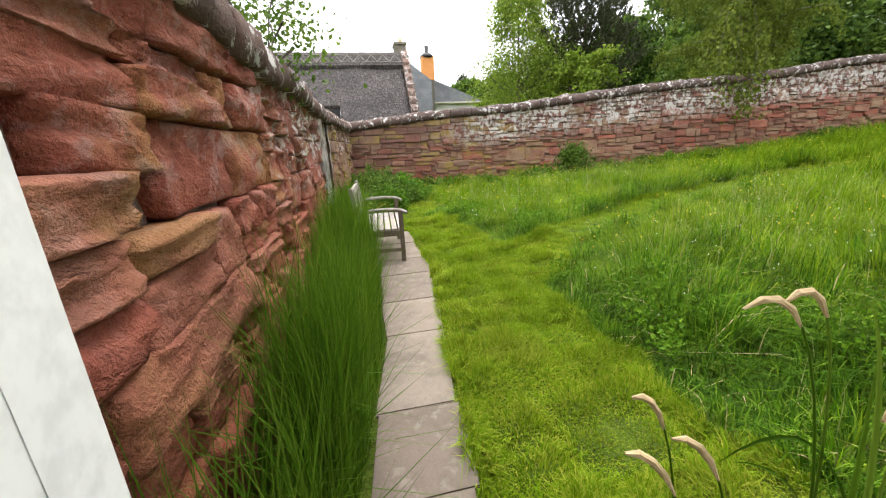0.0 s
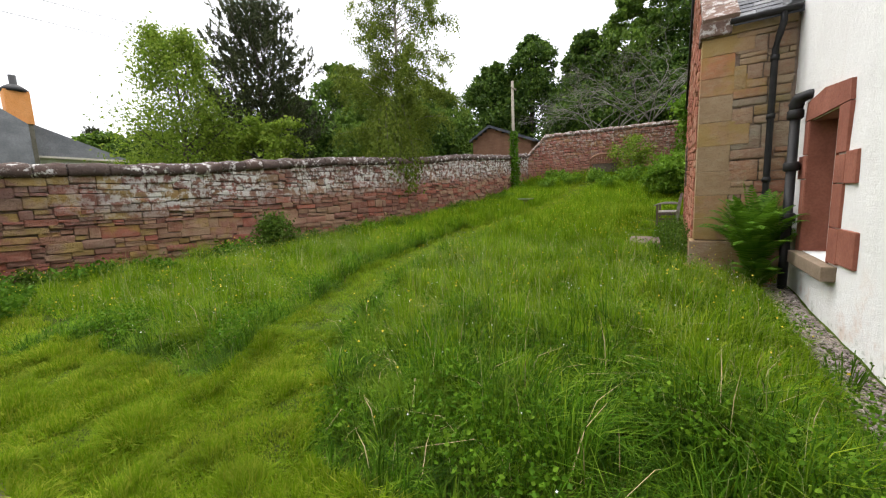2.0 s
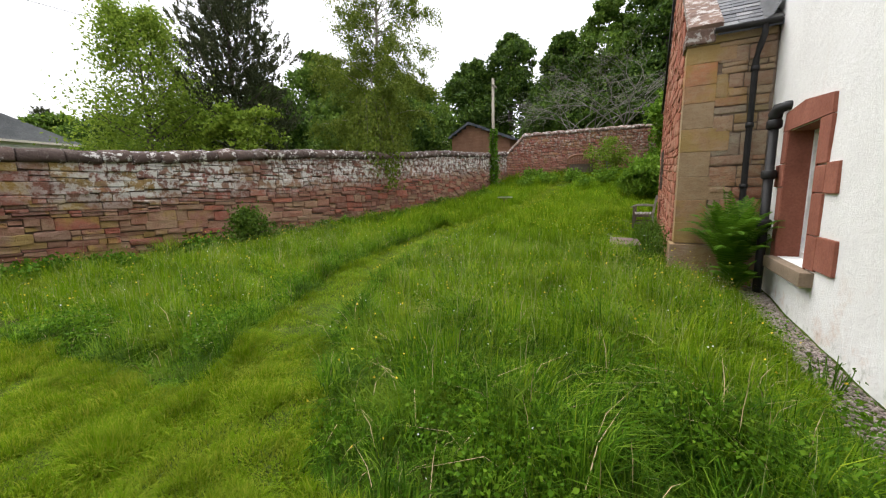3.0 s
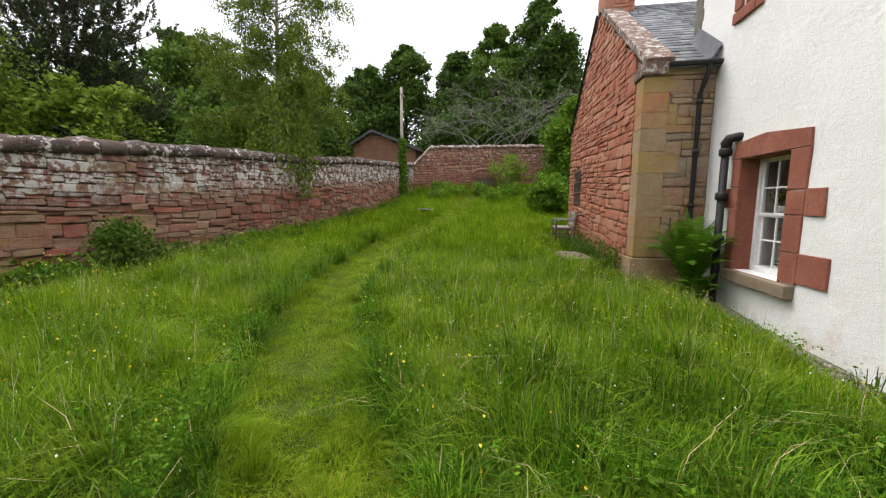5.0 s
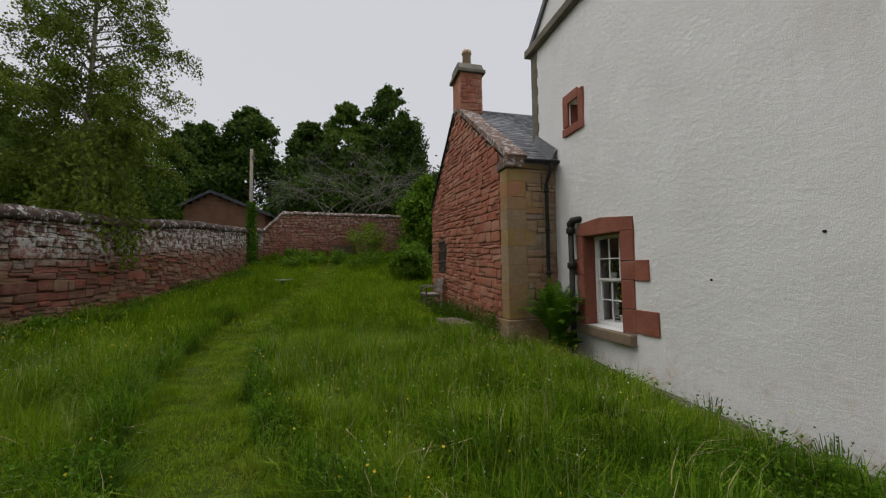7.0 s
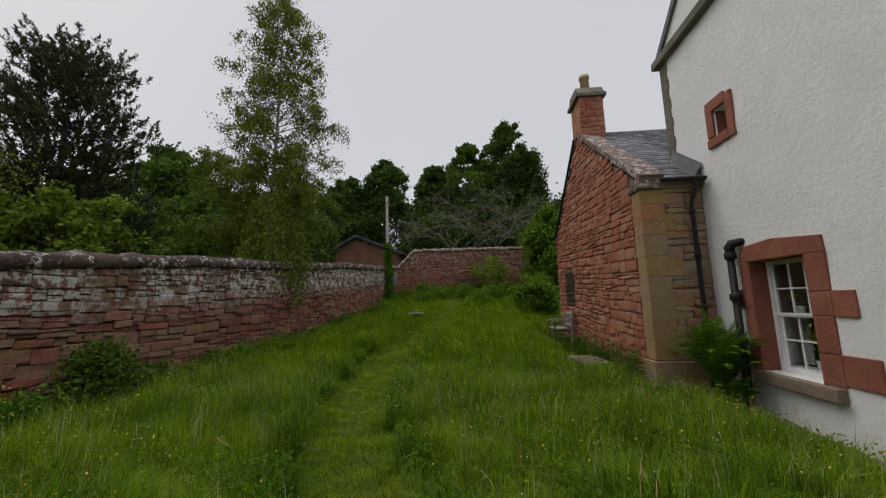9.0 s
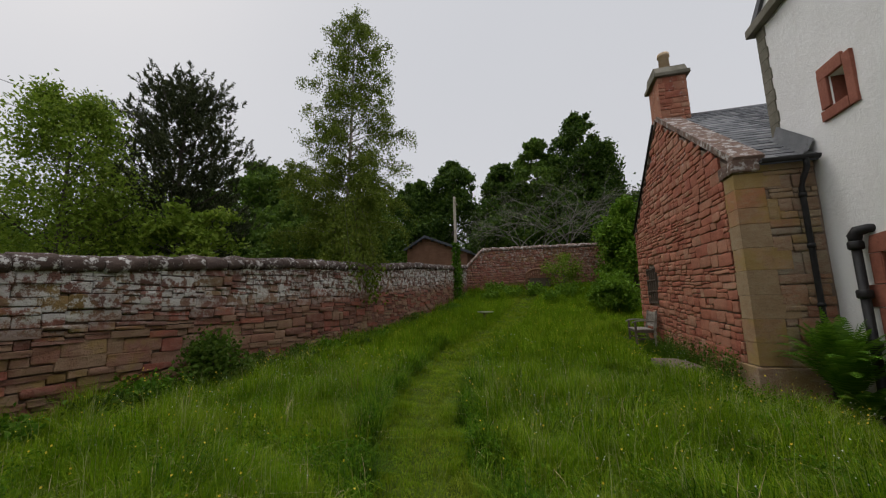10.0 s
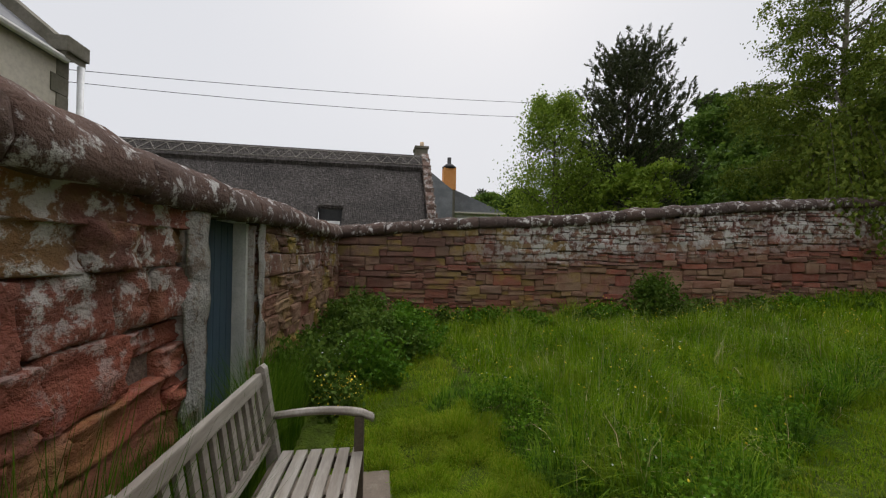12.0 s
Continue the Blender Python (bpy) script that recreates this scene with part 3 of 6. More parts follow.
def holed_wall(u0, u1, v0, v1, holes, top, step=0.16):
    """A thick wall in the x-z plane with openings through it; its face at HY is gently uneven."""
    us = sorted({u0, u1, *[h[k] for h in holes for k in (0, 1)], *np.arange(u0, u1, step).round(4)})
    vs = sorted({v0, v1, *[h[k] for h in holes for k in (2, 3)], *np.arange(v0, v1, step).round(4)})
    us = [u for k, u in enumerate(us) if k == 0 or u - us[k - 1] > 0.012 or any(abs(u - h[j]) < 1e-6 for h in holes for j in (0, 1))]
    vs = [v for k, v in enumerate(vs) if k == 0 or v - vs[k - 1] > 0.012 or any(abs(v - h[j]) < 1e-6 for h in holes for j in (2, 3))]
    bm = bmesh.new()
    grid = {}

    def vert(i, j, back):
        key = (i, j, back)
        if key not in grid:
            u, v = us[i], vs[j]
            rim = any(h[0] - 1e-6 <= u <= h[1] + 1e-6 and h[2] - 1e-6 <= v <= h[3] + 1e-6 for h in holes)
            y = HY - 0.55 if back else HY + (0 if rim else 0.010 * noise.noise((u * 2.1, v * 2.1, 0)) + 0.008 * noise.noise((u * 6, v * 6, 5)))
            grid[key] = bm.verts.new((u, y, v))
        return grid[key]

    def solid(i, j):
        if not (0 <= i < len(us) - 1 and 0 <= j < len(vs) - 1):
            return False
        u, v = (us[i] + us[i + 1]) / 2, (vs[j] + vs[j + 1]) / 2
        return v < top(u) and not any(h[0] < u < h[1] and h[2] < v < h[3] for h in holes)

    for i in range(len(us) - 1):
        for j in range(len(vs) - 1):
            if not solid(i, j):
                continue
            q = ((i, j), (i + 1, j), (i + 1, j + 1), (i, j + 1))
            bm.faces.new([vert(*k, False) for k in q][::-1])
            bm.faces.new([vert(*k, True) for k in q])
            for (di, dj), (a, b) in (((0, -1), (0, 1)), ((1, 0), (1, 2)), ((0, 1), (2, 3)), ((-1, 0), (3, 0))):
                if not solid(i + di, j + dj):
                    bm.faces.new((vert(*q[a], False), vert(*q[b], False), vert(*q[b], True), vert(*q[a], True)))
    return bm


WIN = (6.12, 7.10, 0.60, 2.22)          # sash window opening
LITTLE = (7.10, 7.42, 4.42, 4.88)       # small upper window
DOOR = (-0.16, 0.84, -0.3, 2.08)        # the doorway that the walk leaves by
part("harled_wall", holed_wall(-0.6, 8.88, -0.4, 6.70, (WIN, LITTLE, DOOR), lambda u: 99), M_harl, house, "white roughcast wall", True)
bm = bmesh.new()
prism(bm, [(-0.6, 6.88), (8.86, 6.88), (4.2, 10.9)], (HY - 0.55, HY - 0.01))
part("gable", bm, M_harl, house, "white roughcast gable above a stone string course")
block("string_course", (-0.6, 9.02, HY - 0.3, HY + 0.13, 6.70, 6.87), M_string, house, "grey-green stone string course", 0.02)
bm = bmesh.new()
prism(bm, [(9.06, 6.87), (8.86, 6.87), (4.2, 10.93), (4.2, 11.1)], (-9.0, HY + 0.05))
part("roof", bm, M_slate, house, "steep grey slate roof with a thin verge")
bm = bmesh.new()
prism(bm, [(-0.8, 6.87), (-0.6, 6.87), (4.2, 10.93), (4.2, 11.1)], (-9.0, HY + 0.05))
part("roof", bm, M_slate, house)
for k in range(12):
    z0 = 4.15 + k * 0.212
    block("quoin", (8.66 - 0.03 * (k % 2), 8.90, HY - 0.3, HY + 0.022, z0, z0 + 0.206), M_string, house, "", 0.008)
block("side_wall", (8.3, 8.88, -9.0, HY - 0.552, -0.4, 6.69), M_harl, house)
block("side_wall", (-0.6, -0.1, -9.0, HY - 0.552, -0.4, 6.69), M_harl, house)
block("rear_wall", (-0.09, 8.29, -9.0, -8.5, -0.4, 6.69), M_harl, house)
block("inner_floor", (-0.09, 8.29, -8.49, HY - 0.552, -0.4, -0.04), M_slab, house)
block("inner_ceiling", (-0.09, 8.29, -8.49, HY - 0.552, 2.7, 2.9), M_room, house)
block("room_partition", (0.95, 1.05, -8.49, HY - 0.56, -0.03, 2.69), M_room, house)
block("room_partition", (1.06, 8.29, -3.6, -3.5, -0.03, 2.69), M_room, house)
block("threshold", (-0.15, 0.83, HY - 0.54, HY + 0.04, -0.29, -0.02), M_sill, house, "worn stone doorstep", 0.015)


def surround(name, pieces, proud):
    for x0, x1, z0, z1 in pieces:
        block(name, (x0, x1, HY - 0.02, HY + proud, z0, z1), M_surround, house, "", 0.012)


# window surround of long and short stones
surround("jamb_stone", [(5.84, 6.119, 0.62, 0.98), (5.84, 6.119, 1.44, 1.72), (5.84, 6.119, 1.74, 2.215), (5.42, 5.835, 0.64, 0.99), (5.56, 5.835, 1.43, 1.74), (5.85, 6.119, 0.99, 1.43)], 0.028)
surround("jamb_stone", [(7.101, 7.28, 0.50, 1.05), (7.101, 7.28, 1.06, 1.50), (7.101, 7.44, 1.51, 1.80), (7.101, 7.28, 1.81, 2.215)], 0.028)
bm = bmesh.new()
prism(bm, [(5.84, 2.222), (7.28, 2.222), (7.22, 2.45), (6.6, 2.50), (5.85, 2.42)], (HY - 0.02, HY + 0.03))
part("lintel", bm, M_surround, house, "arched red sandstone lintel")
block("window_sill", (5.86, 7.17, HY - 0.40, HY + 0.12, 0.44, 0.598), M_sill, house, "brown sandstone window sill", 0.015)
for x0, x1 in ((6.1205, 6.132), (7.088, 7.0995)):
    block("reveal", (x0, x1, HY - 0.36, HY + 0.02, 0.60, 2.2195), M_surround, house, "", 0.0)
block("reveal", (6.133, 7.087, HY - 0.36, HY - 0.021, 2.206, 2.2195), M_surround, house, "", 0.0)
# small window
surround("window_stone", [(6.95, 7.095, 4.26, 5.02), (7.425, 7.60, 4.44, 5.0)], 0.04)
surround("window_stone", [(7.10, 7.62, 4.26, 4.415), (7.10, 7.58, 4.885, 5.08)], 0.045)
for x0, x1 in ((7.09, 7.10), (7.42, 7.43)):
    block("reveal", (x0 - 0.001, x1 + 0.001, HY - 0.3, HY - 0.021, 4.42, 4.88), M_surround, house, "", 0.0)


def sash_window(x0, x1, z0, z1, y, cols=3, rows=2):
    w = thing("window_1", "white painted twelve-pane sash window in the harled wall", "window", "", "structure")
    f = 0.055
    for n, d in (("stile", (x0, x0 + f, y - 0.05, y + 0.05, z0, z1)), ("stile", (x1 - f, x1, y - 0.05, y + 0.05, z0, z1)), ("head", (x0 + f, x1 - f, y - 0.05, y + 0.05, z1 - f, z1)), ("bottom_rail", (x0 + f, x1 - f, y - 0.05, y + 0.06, z0, z0 + 0.075))):
        block(n, d, M_white_paint, w, "", 0.006)
    mid = (z0 + z1) / 2 + 0.02
    for name, a, b, yy in (("upper_sash", mid, z1 - f, y + 0.005), ("lower_sash", z0 + 0.075, mid, y - 0.03)):
        s = block(name, (x0 + f, x1 - f, yy - 0.018, yy + 0.018, a - 0.02, a + 0.02) if name == "upper_sash" else (x0 + f, x1 - f, yy - 0.018, yy + 0.018, b - 0.045, b - 0.005), M_white_paint, w, "", 0.004)
        block("sash_stile", (x0 + f, x0 + f + 0.035, yy - 0.017, yy + 0.017, a, b), M_white_paint, s, "", 0.003)
        block("sash_stile", (x1 - f - 0.035, x1 - f, yy - 0.017, yy + 0.017, a, b), M_white_paint, s, "", 0.003)
        X = np.linspace(x0 + f + 0.035, x1 - f - 0.035, cols + 1)
        Z = np.linspace(a + 0.02, b - 0.01, rows + 1)
        for x in X[1:-1]:
            block("glazing_bar", (x - 0.011, x + 0.011, yy - 0.013, yy + 0.013, a, b), M_white_paint, s, "", 0.003)
        for z in Z[1:-1]:
            block("glazing_bar", (x0 + f, x1 - f, yy - 0.012, yy + 0.012, z - 0.011, z + 0.011), M_white_paint, s, "", 0.003)
        for i in range(cols):
            for j in range(rows):
                p = block("pane", (X[i], X[i + 1], yy - 0.003, yy + 0.001, Z[j], Z[j + 1]), M_glass, s, "", 0.0)
                p.visible_shadow = False
    return w


sash_window(6.134, 7.086, 0.60, 2.204, 0.05)
win2 = thing("window_2", "small dark upper window with a timber post", "window", "", "structure")
block("frame_post", (7.13, 7.20, 0.02, 0.07, 4.42, 4.88), M_cream, win2, "pale timber upright", 0.004)
p = block("pane", (7.10, 7.42, -0.01, -0.004, 4.42, 4.88), M_glass, win2, "", 0.0)
p.visible_shadow = False
block("reveal_back", (7.05, 7.47, -0.5, -0.26, 4.37, 4.93), M_room, win2, "", 0.0)


def potted_plant(x, y, z, leaf, h, bloom=None):
    t = thing("potted_plant", "small green pot plant in a white pot on the window sill", "plant", "pots on the inner sill", "", (x, y, z))
    bm = bmesh.new()
    tube(bm, [(0, 0, 0), (0, 0, 0.10), (0, 0, 0.12)], [0.045, 0.06, 0.065], 12)
    part("pot", bm, M_pot_white, t, "white glazed pot", True)
    rnd = np.random.default_rng(int(x * 100))
    part_leaves("leaves", t, leaf, rnd.normal(0, 1, (160, 3)) * (0.05, 0.05, h / 3) + (0, 0, 0.12 + h / 2), 0.035, rnd)
    if bloom:
        tagged(part_leaves("flowers", t, bloom, rnd.normal(0, 1, (14, 3)) * (0.05, 0.05, h / 4) + (0, 0.02, 0.12 + h * 0.7), 0.03, rnd), "", "", "", "stuff")


def leaf_arrays(centres, size, rng, droop=0.0, long=1.6):
    """Leaves as small folded rhombs at the centres, turned at random."""
    n = len(centres)
    d = rng.normal(0, 1, (n, 3))
    d[:, 2] -= droop * 2
    d /= np.linalg.norm(d, axis=1, keepdims=True)
    s = np.cross(d, rng.normal(0, 1, (n, 3)))
    s /= np.linalg.norm(s, axis=1, keepdims=True) + 1e-9
    k = (size * rng.uniform(0.6, 1.3, n))[:, None]
    up = np.cross(d, s) * k * 0.18
    v = np.stack([centres - d * k * long / 2, centres + s * k / 2 + up, centres + d * k * long / 2, centres - s * k / 2 + up], 1)
    f = np.arange(n * 4).reshape(n, 4)
    tri = np.concatenate([f[:, [0, 1, 2]], f[:, [0, 2, 3]]])
    return v.reshape(-1, 3), tri


def part_leaves(name, parent, material, centres, size, rng, droop=0.0, label="", long=1.6):
    v, f = leaf_arrays(centres, size, rng, droop, long)
    ob = mesh_part(name, from_arrays(name, v, f), material, parent, label)
    return ob


potted_plant(6.78, -0.05, 1.42, M_mid, 0.2)
potted_plant(6.42, -0.05, 1.42, M_mid, 0.16, M_white_petal)
potted_plant(6.62, -0.09, 0.68, M_fern, 0.42, M_yellow)
potted_plant(6.36, -0.09, 0.68, M_dark, 0.36)
block("inner_shelf", (6.14, 7.08, -0.14, -0.005, 1.395, 1.415), M_white_paint, house, "", 0.002)
block("inner_sill", (6.125, 7.095, -0.22, -0.01, 0.61, 0.675), M_white_paint, house, "", 0.002)
curtain = thing("curtain", "pale net curtain gathered at the window side", "curtain", "", "", (0, 0, 0))
bm = bmesh.new()
cv = [[bm.verts.new((6.86 + 0.02 * k, -0.20 + 0.018 * math.sin(k * 1.9), z)) for z in (0.70, 1.38)] for k in range(13)]
for a_, b_ in zip(cv, cv[1:]):
    bm.faces.new((a_[0], b_[0], b_[1], a_[1]))
bmesh.ops.solidify(bm, geom=bm.faces[:], thickness=0.004)
part("cloth", bm, M_curtain, curtain, "", True)

# small iron vent sleeves in the harling
for x, z in ((4.62, 1.47), (3.50, 1.94)):
    bm = bmesh.new()
    tube(bm, [(x, HY - 0.02, z), (x, HY + 0.010, z), (x, HY + 0.011, z), (x, HY + 0.002, z)], [0.016, 0.016, 0.011, 0.010], 12)
    part("vent_sleeve", bm, M_iron, house, "small dark vent hole", True)

# ---- rainwater and soil pipes ----
soil = thing("soil_pipe", "thick black cast-iron soil pipe beside the window", "pipe")
bm = bmesh.new()
tube(bm, [(7.32, HY + 0.12, z) for z in (-0.15, 0.9, 0.9, 1.5, 1.5, 2.35)], 0.053, 14)
part("pipe", bm, M_iron, soil, "", True)
for z in (0.95, 1.62, 2.28):
    bm = bmesh.new()
    tube(bm, [(7.32, HY + 0.12, z), (7.32, HY + 0.12, z + 0.02), (7.32, HY + 0.12, z + 0.10), (7.32, HY + 0.12, z + 0.12)], [0.07, 0.085, 0.085, 0.07], 14)
    part("collar", bm, M_iron, soil, "", True)
bm = bmesh.new()
tube(bm, [(7.32, HY + 0.12, 2.36), (7.32, HY + 0.12, 2.46), (7.28, HY + 0.10, 2.53), (7.20, HY + 0.03, 2.55), (7.17, HY - 0.05, 2.55)], [0.075, 0.08, 0.075, 0.06, 0.055], 12)
part("elbow", bm, M_iron, soil, "", True)

# ---- the annex: a red sandstone gable with a slate roof ----
AX0, AX1, AY = 8.0, 15.0, 1.43
APX, APZ, EAVE = 11.5, 6.35, 3.86
annex = thing("annex", "red sandstone annex with a stone gable, slate roof and chimney", "building")


def rake(x):
    return EAVE + (APZ - EAVE) * (1 - abs(x - APX) / (APX - AX0))


bm = bmesh.new()
prism(bm, [(AX0 + 0.024, -0.2), (AX1 - 0.03, -0.2), (AX1 - 0.03, EAVE - 0.05), (APX, APZ - 0.06), (AX0 + 0.024, EAVE - 0.05)], (AY - 0.5, AY - 0.008))
part("gable_core", bm, M_joint, annex)
block("west_core", (AX0 + 0.024, AX0 + 0.5, -6.0, AY - 0.51, -0.2, EAVE - 0.07), M_joint, annex, "", 0.0)
block("east_core", (AX1 - 0.5, AX1 - 0.04, -6.0, AY - 0.51, -0.2, EAVE - 0.07), M_gable, annex, "", 0.0)
GRILLE = (13.0, 13.95, 1.55, 2.62)
gable_m = pose(AX1, AY, 0, 0, 0, 180)
near_u = AX1 - 9.6
rough = lay(AX1 - AX0 - 0.36, lambda u: 0.1 + 0.4 * max(0.0, 1 - u / 7) , lambda u: rake(AX1 - u) - 0.06, (0.11, 0.25), (0.18, 0.62), 0.014, 21,
            lambda u, z, w, h: not (GRILLE[0] < AX1 - u < GRILLE[1] and GRILLE[2] - 0.04 < z < GRILLE[3] + 0.04))
stone_wall(annex, "stone", rough, gable_m @ pose(0, -0.005, 0), 0.045, M_gable, near_u, UNIT_DRESSED, 22)
rnd = random.Random(5)
z, k = 0.62, 0
while z < EAVE - 0.25:
    h = rnd.uniform(0.26, 0.40)
    h = min(h, EAVE - 0.17 - z)
    block("quoin", (AX0 - 0.012, AX0 + (0.46 if k % 2 else 0.34), AY - (0.40 if k % 2 else 0.62), AY + 0.014, z, z + h - 0.004), M_quoin, annex, "", 0.007)
    z += h
    k += 1
block("plinth", (AX0 - 0.07, AX0 + 0.55, HY + 0.03, AY + 0.07, -0.2, 0.60), M_brown, annex, "grey-brown stone plinth", 0.02)
west_m = pose(AX0 + 0.02, AY - 0.40, 0, 0, 0, -90)
brown = lay(AY - 0.40 - HY - 0.03, lambda u: 0.61, lambda u: EAVE - 0.17, (0.14, 0.36), (0.25, 0.6), 0.010, 31)
stone_wall(annex, "stone", brown, west_m, 0.05, M_brown, 0.3, UNIT_DRESSED, 32)
block("wall_head", (AX0 - 0.03, AX0 + 0.5, HY + 0.03, AY + 0.02, EAVE - 0.16, EAVE + 0.03), M_quoin, annex, "buff stone eaves course", 0.015)
block("kneeler", (AX0 - 0.10, AX0 + 0.42, AY - 0.34, AY + 0.05, EAVE - 0.155, EAVE + 0.06), M_skew, annex, "projecting skew putt stone", 0.03)


def slope_m(side):
    """Frame of a roof slope: u down along y, v up the slope."""
    return math.atan2(APZ - EAVE, APX - AX0)


pitch_a = slope_m(1)
bm = bmesh.new()
prism(bm, [(AX0 - 0.10, EAVE + 0.0), (APX, APZ + 0.03), (AX1 + 0.10, EAVE + 0.0), (AX1 + 0.10, EAVE - 0.08), (APX, APZ - 0.08), (AX0 - 0.10, EAVE - 0.08)], (-6.0, AY - 0.36))
part("roof_deck", bm, M_felt, annex)
slate_me = []
for k in range(6):
    bm = bmesh.new()
    r_ = random.Random(k)
    vs = box(bm, 0, 1, 0, 1, 0, 1)
    for v in vs:
        if v.co.x < 0.5:
            v.co.x += r_.uniform(-0.02, 0.03)
    me = bpy.data.meshes.new("slate")
    bm.to_mesh(me)
    bm.free()
    me.materials.append(M_slate_piece)
    slate_me.append(me)
rnd = random.Random(77)
run_len = math.hypot(APX - AX0 + 0.1, APZ - EAVE)
course_n = 25
SV, SF, sn = [], [], 0
for side in (-1, 1):
    for c in range(course_n):
        s = c * run_len / course_n
        y = AY - 0.36
        while y > -4.0:
            w = rnd.uniform(0.14, 0.27)
            x = APX + side * ((APX - AX0 + 0.1) - s * math.cos(pitch_a))
            zz = EAVE + s * math.sin(pitch_a)
            rot = Matrix.Rotation(-pitch_a + 0.06, 4, "Y") if side < 0 else Matrix.Rotation(math.pi, 4, "Z") @ Matrix.Rotation(-pitch_a + 0.06, 4, "Y")
            m = Matrix.Translation((x, y - w if side < 0 else y, zz + 0.012 + rnd.uniform(0, 0.006))) @ rot @ Matrix.Diagonal((0.26, w - 0.005, 0.02, 1))
            if side < 0 and y > 0.2 and c < 20:
                ob = new("slate", rnd.choice(slate_me))
                ob.parent = annex
                ob.matrix_local = m
            elif side < 0:
                vv = np.array([[i, j, k] for i in (0, 1) for j in (0, 1) for k in (0, 1)], float)
                mm = np.array(m)
                SV.append(vv @ mm[:3, :3].T + mm[:3, 3])
                SF.append(np.array([(0, 1, 3, 2), (4, 6, 7, 5), (0, 4, 5, 1), (2, 3, 7, 6), (0, 2, 6, 4), (1, 5, 7, 3)]) + sn)
                sn += 8
            y -= w
tagged(mesh_part("slating", from_arrays("slating", np.concatenate(SV), np.concatenate(SF)), M_slate_piece, annex), "", "", "", "stuff")
bm = bmesh.new()
tube(bm, [(APX, AY - 0.4, APZ + 0.05), (APX, -6.0, APZ + 0.05)], 0.07, 10)
part("ridge", bm, M_lead, annex, "grey ridge", True)
# skew stones up both slopes of the gable
for side in (-1, 1):
    n = 8
    for k in range(n):
        s0, s1 = run_len * k / n, run_len * (k + 1) / n - 0.01
        bm = bmesh.new()
        vs = box(bm, s0, s1, -0.42, 0.03, -0.03, 0.09, None, 0.015)
        part("skew_stone", bm, M_skew, annex, "").matrix_local = (Matrix.Translation((AX0 - 0.08, AY, EAVE + 0.02)) @ Matrix.Rotation(-pitch_a, 4, "Y")) if side < 0 else (Matrix.Translation((AX1 + 0.08, AY - 0.38, EAVE + 0.02)) @ Matrix.Rotation(math.pi, 4, "Z") @ Matrix.Rotation(-pitch_a, 4, "Y"))
# chimney at the head of the gable
stack = block("chimney", (11.12, 11.95, 0.76, 1.42, 6.0, 7.40), M_gable, annex, "red sandstone chimney stack", 0.015)
rnd = random.Random(8)
cs = lay(0.66, lambda u: 6.1, lambda u: 7.4, (0.14, 0.26), (0.2, 0.45), 0.012, 41)
stone_wall(stack, "stone", cs, pose(11.12, 1.42, 0, 0, 0, -90), 0.03, M_gable, 0, UNIT_SHARP, 42)
cap = block("chimney_cap", (11.03, 12.04, 0.67, 1.51, 7.40, 7.50), M_string, annex, "grey stone cap", 0.02)
bm = bmesh.new()
prism(bm, [(11.06, 7.502), (12.01, 7.502), (11.85, 7.74), (11.22, 7.74)], (0.72, 1.46))
part("flaunching", bm, M_string, cap, "sloping grey mortar top")
bm = bmesh.new()
tube(bm, [(11.5, 1.1, 7.7), (11.5, 1.1, 8.16), (11.5, 1.1, 8.17), (11.5, 1.1, 8.27)], [0.14, 0.12, 0.15, 0.145], 14)
part("chimney_pot", bm, M_clay, annex, "buff clay chimney pot", True)
# lead fillet against the house, gutter and downpipe
bm = bmesh.new()
rows_ = []
for k in range(9):
    f = k / 8
    x = AX0 - 0.12 + f * 0.85
    zz = EAVE + 0.05 + (x - AX0) * math.tan(pitch_a)
    rows_.append([bm.verts.new((x, HY + 0.30 - 0.1 * f, zz + 0.02)), bm.verts.new((x, HY + 0.13 - 0.04 * f, zz + 0.10)), bm.verts.new((x, HY + 0.025, zz + 0.30))])
for a_, b_ in zip(rows_, rows_[1:]):
    for k in range(2):
        bm.faces.new((a_[k], b_[k], b_[k + 1], a_[k + 1]))
bmesh.ops.solidify(bm, geom=bm.faces[:], thickness=0.03)
part("lead_fillet", bm, M_lead, annex, "dull grey lead fillet", True)
gutter = thing("gutter", "black cast-iron gutter and downpipe under the slates", "gutter")
bm = bmesh.new()
gp = [(AX0 - 0.20 + 0.055 * math.cos(a_), EAVE - 0.03 + 0.055 * math.sin(a_)) for a_ in np.linspace(math.pi, 2 * math.pi, 9)]
gp += [(x * 0.86 + (AX0 - 0.20) * 0.14, z + 0.012) for x, z in gp[::-1]]
prism(bm, gp, (HY + 0.04, AY - 0.30))
part("trough", bm, M_iron, gutter)
bm = bmesh.new()
tube(bm, [(AX0 - 0.2, HY + 0.22, EAVE - 0.06), (AX0 - 0.2, HY + 0.22, EAVE - 0.2), (AX0 - 0.13, HY + 0.25, EAVE - 0.36), (AX0 - 0.09, HY + 0.27, EAVE - 0.5), (AX0 - 0.09, HY + 0.27, 1.0), (AX0 - 0.09, HY + 0.27, 0.05)], 0.04, 10)
part("downpipe", bm, M_iron, gutter, "", True)
for z in (1.5, 2.4, 3.2):
    bm = bmesh.new()
    tube(bm, [(AX0 - 0.09, HY + 0.27, z), (AX0 - 0.09, HY + 0.27, z + 0.07)], 0.052, 10)
    part("collar", bm, M_iron, gutter, "", True)
bm = bmesh.new()
tube(bm, [(AX1 + 0.02, AY + 0.06, EAVE + 0.1), (APX + 0.15, AY + 0.06, APZ + 0.02)], 0.035, 8)
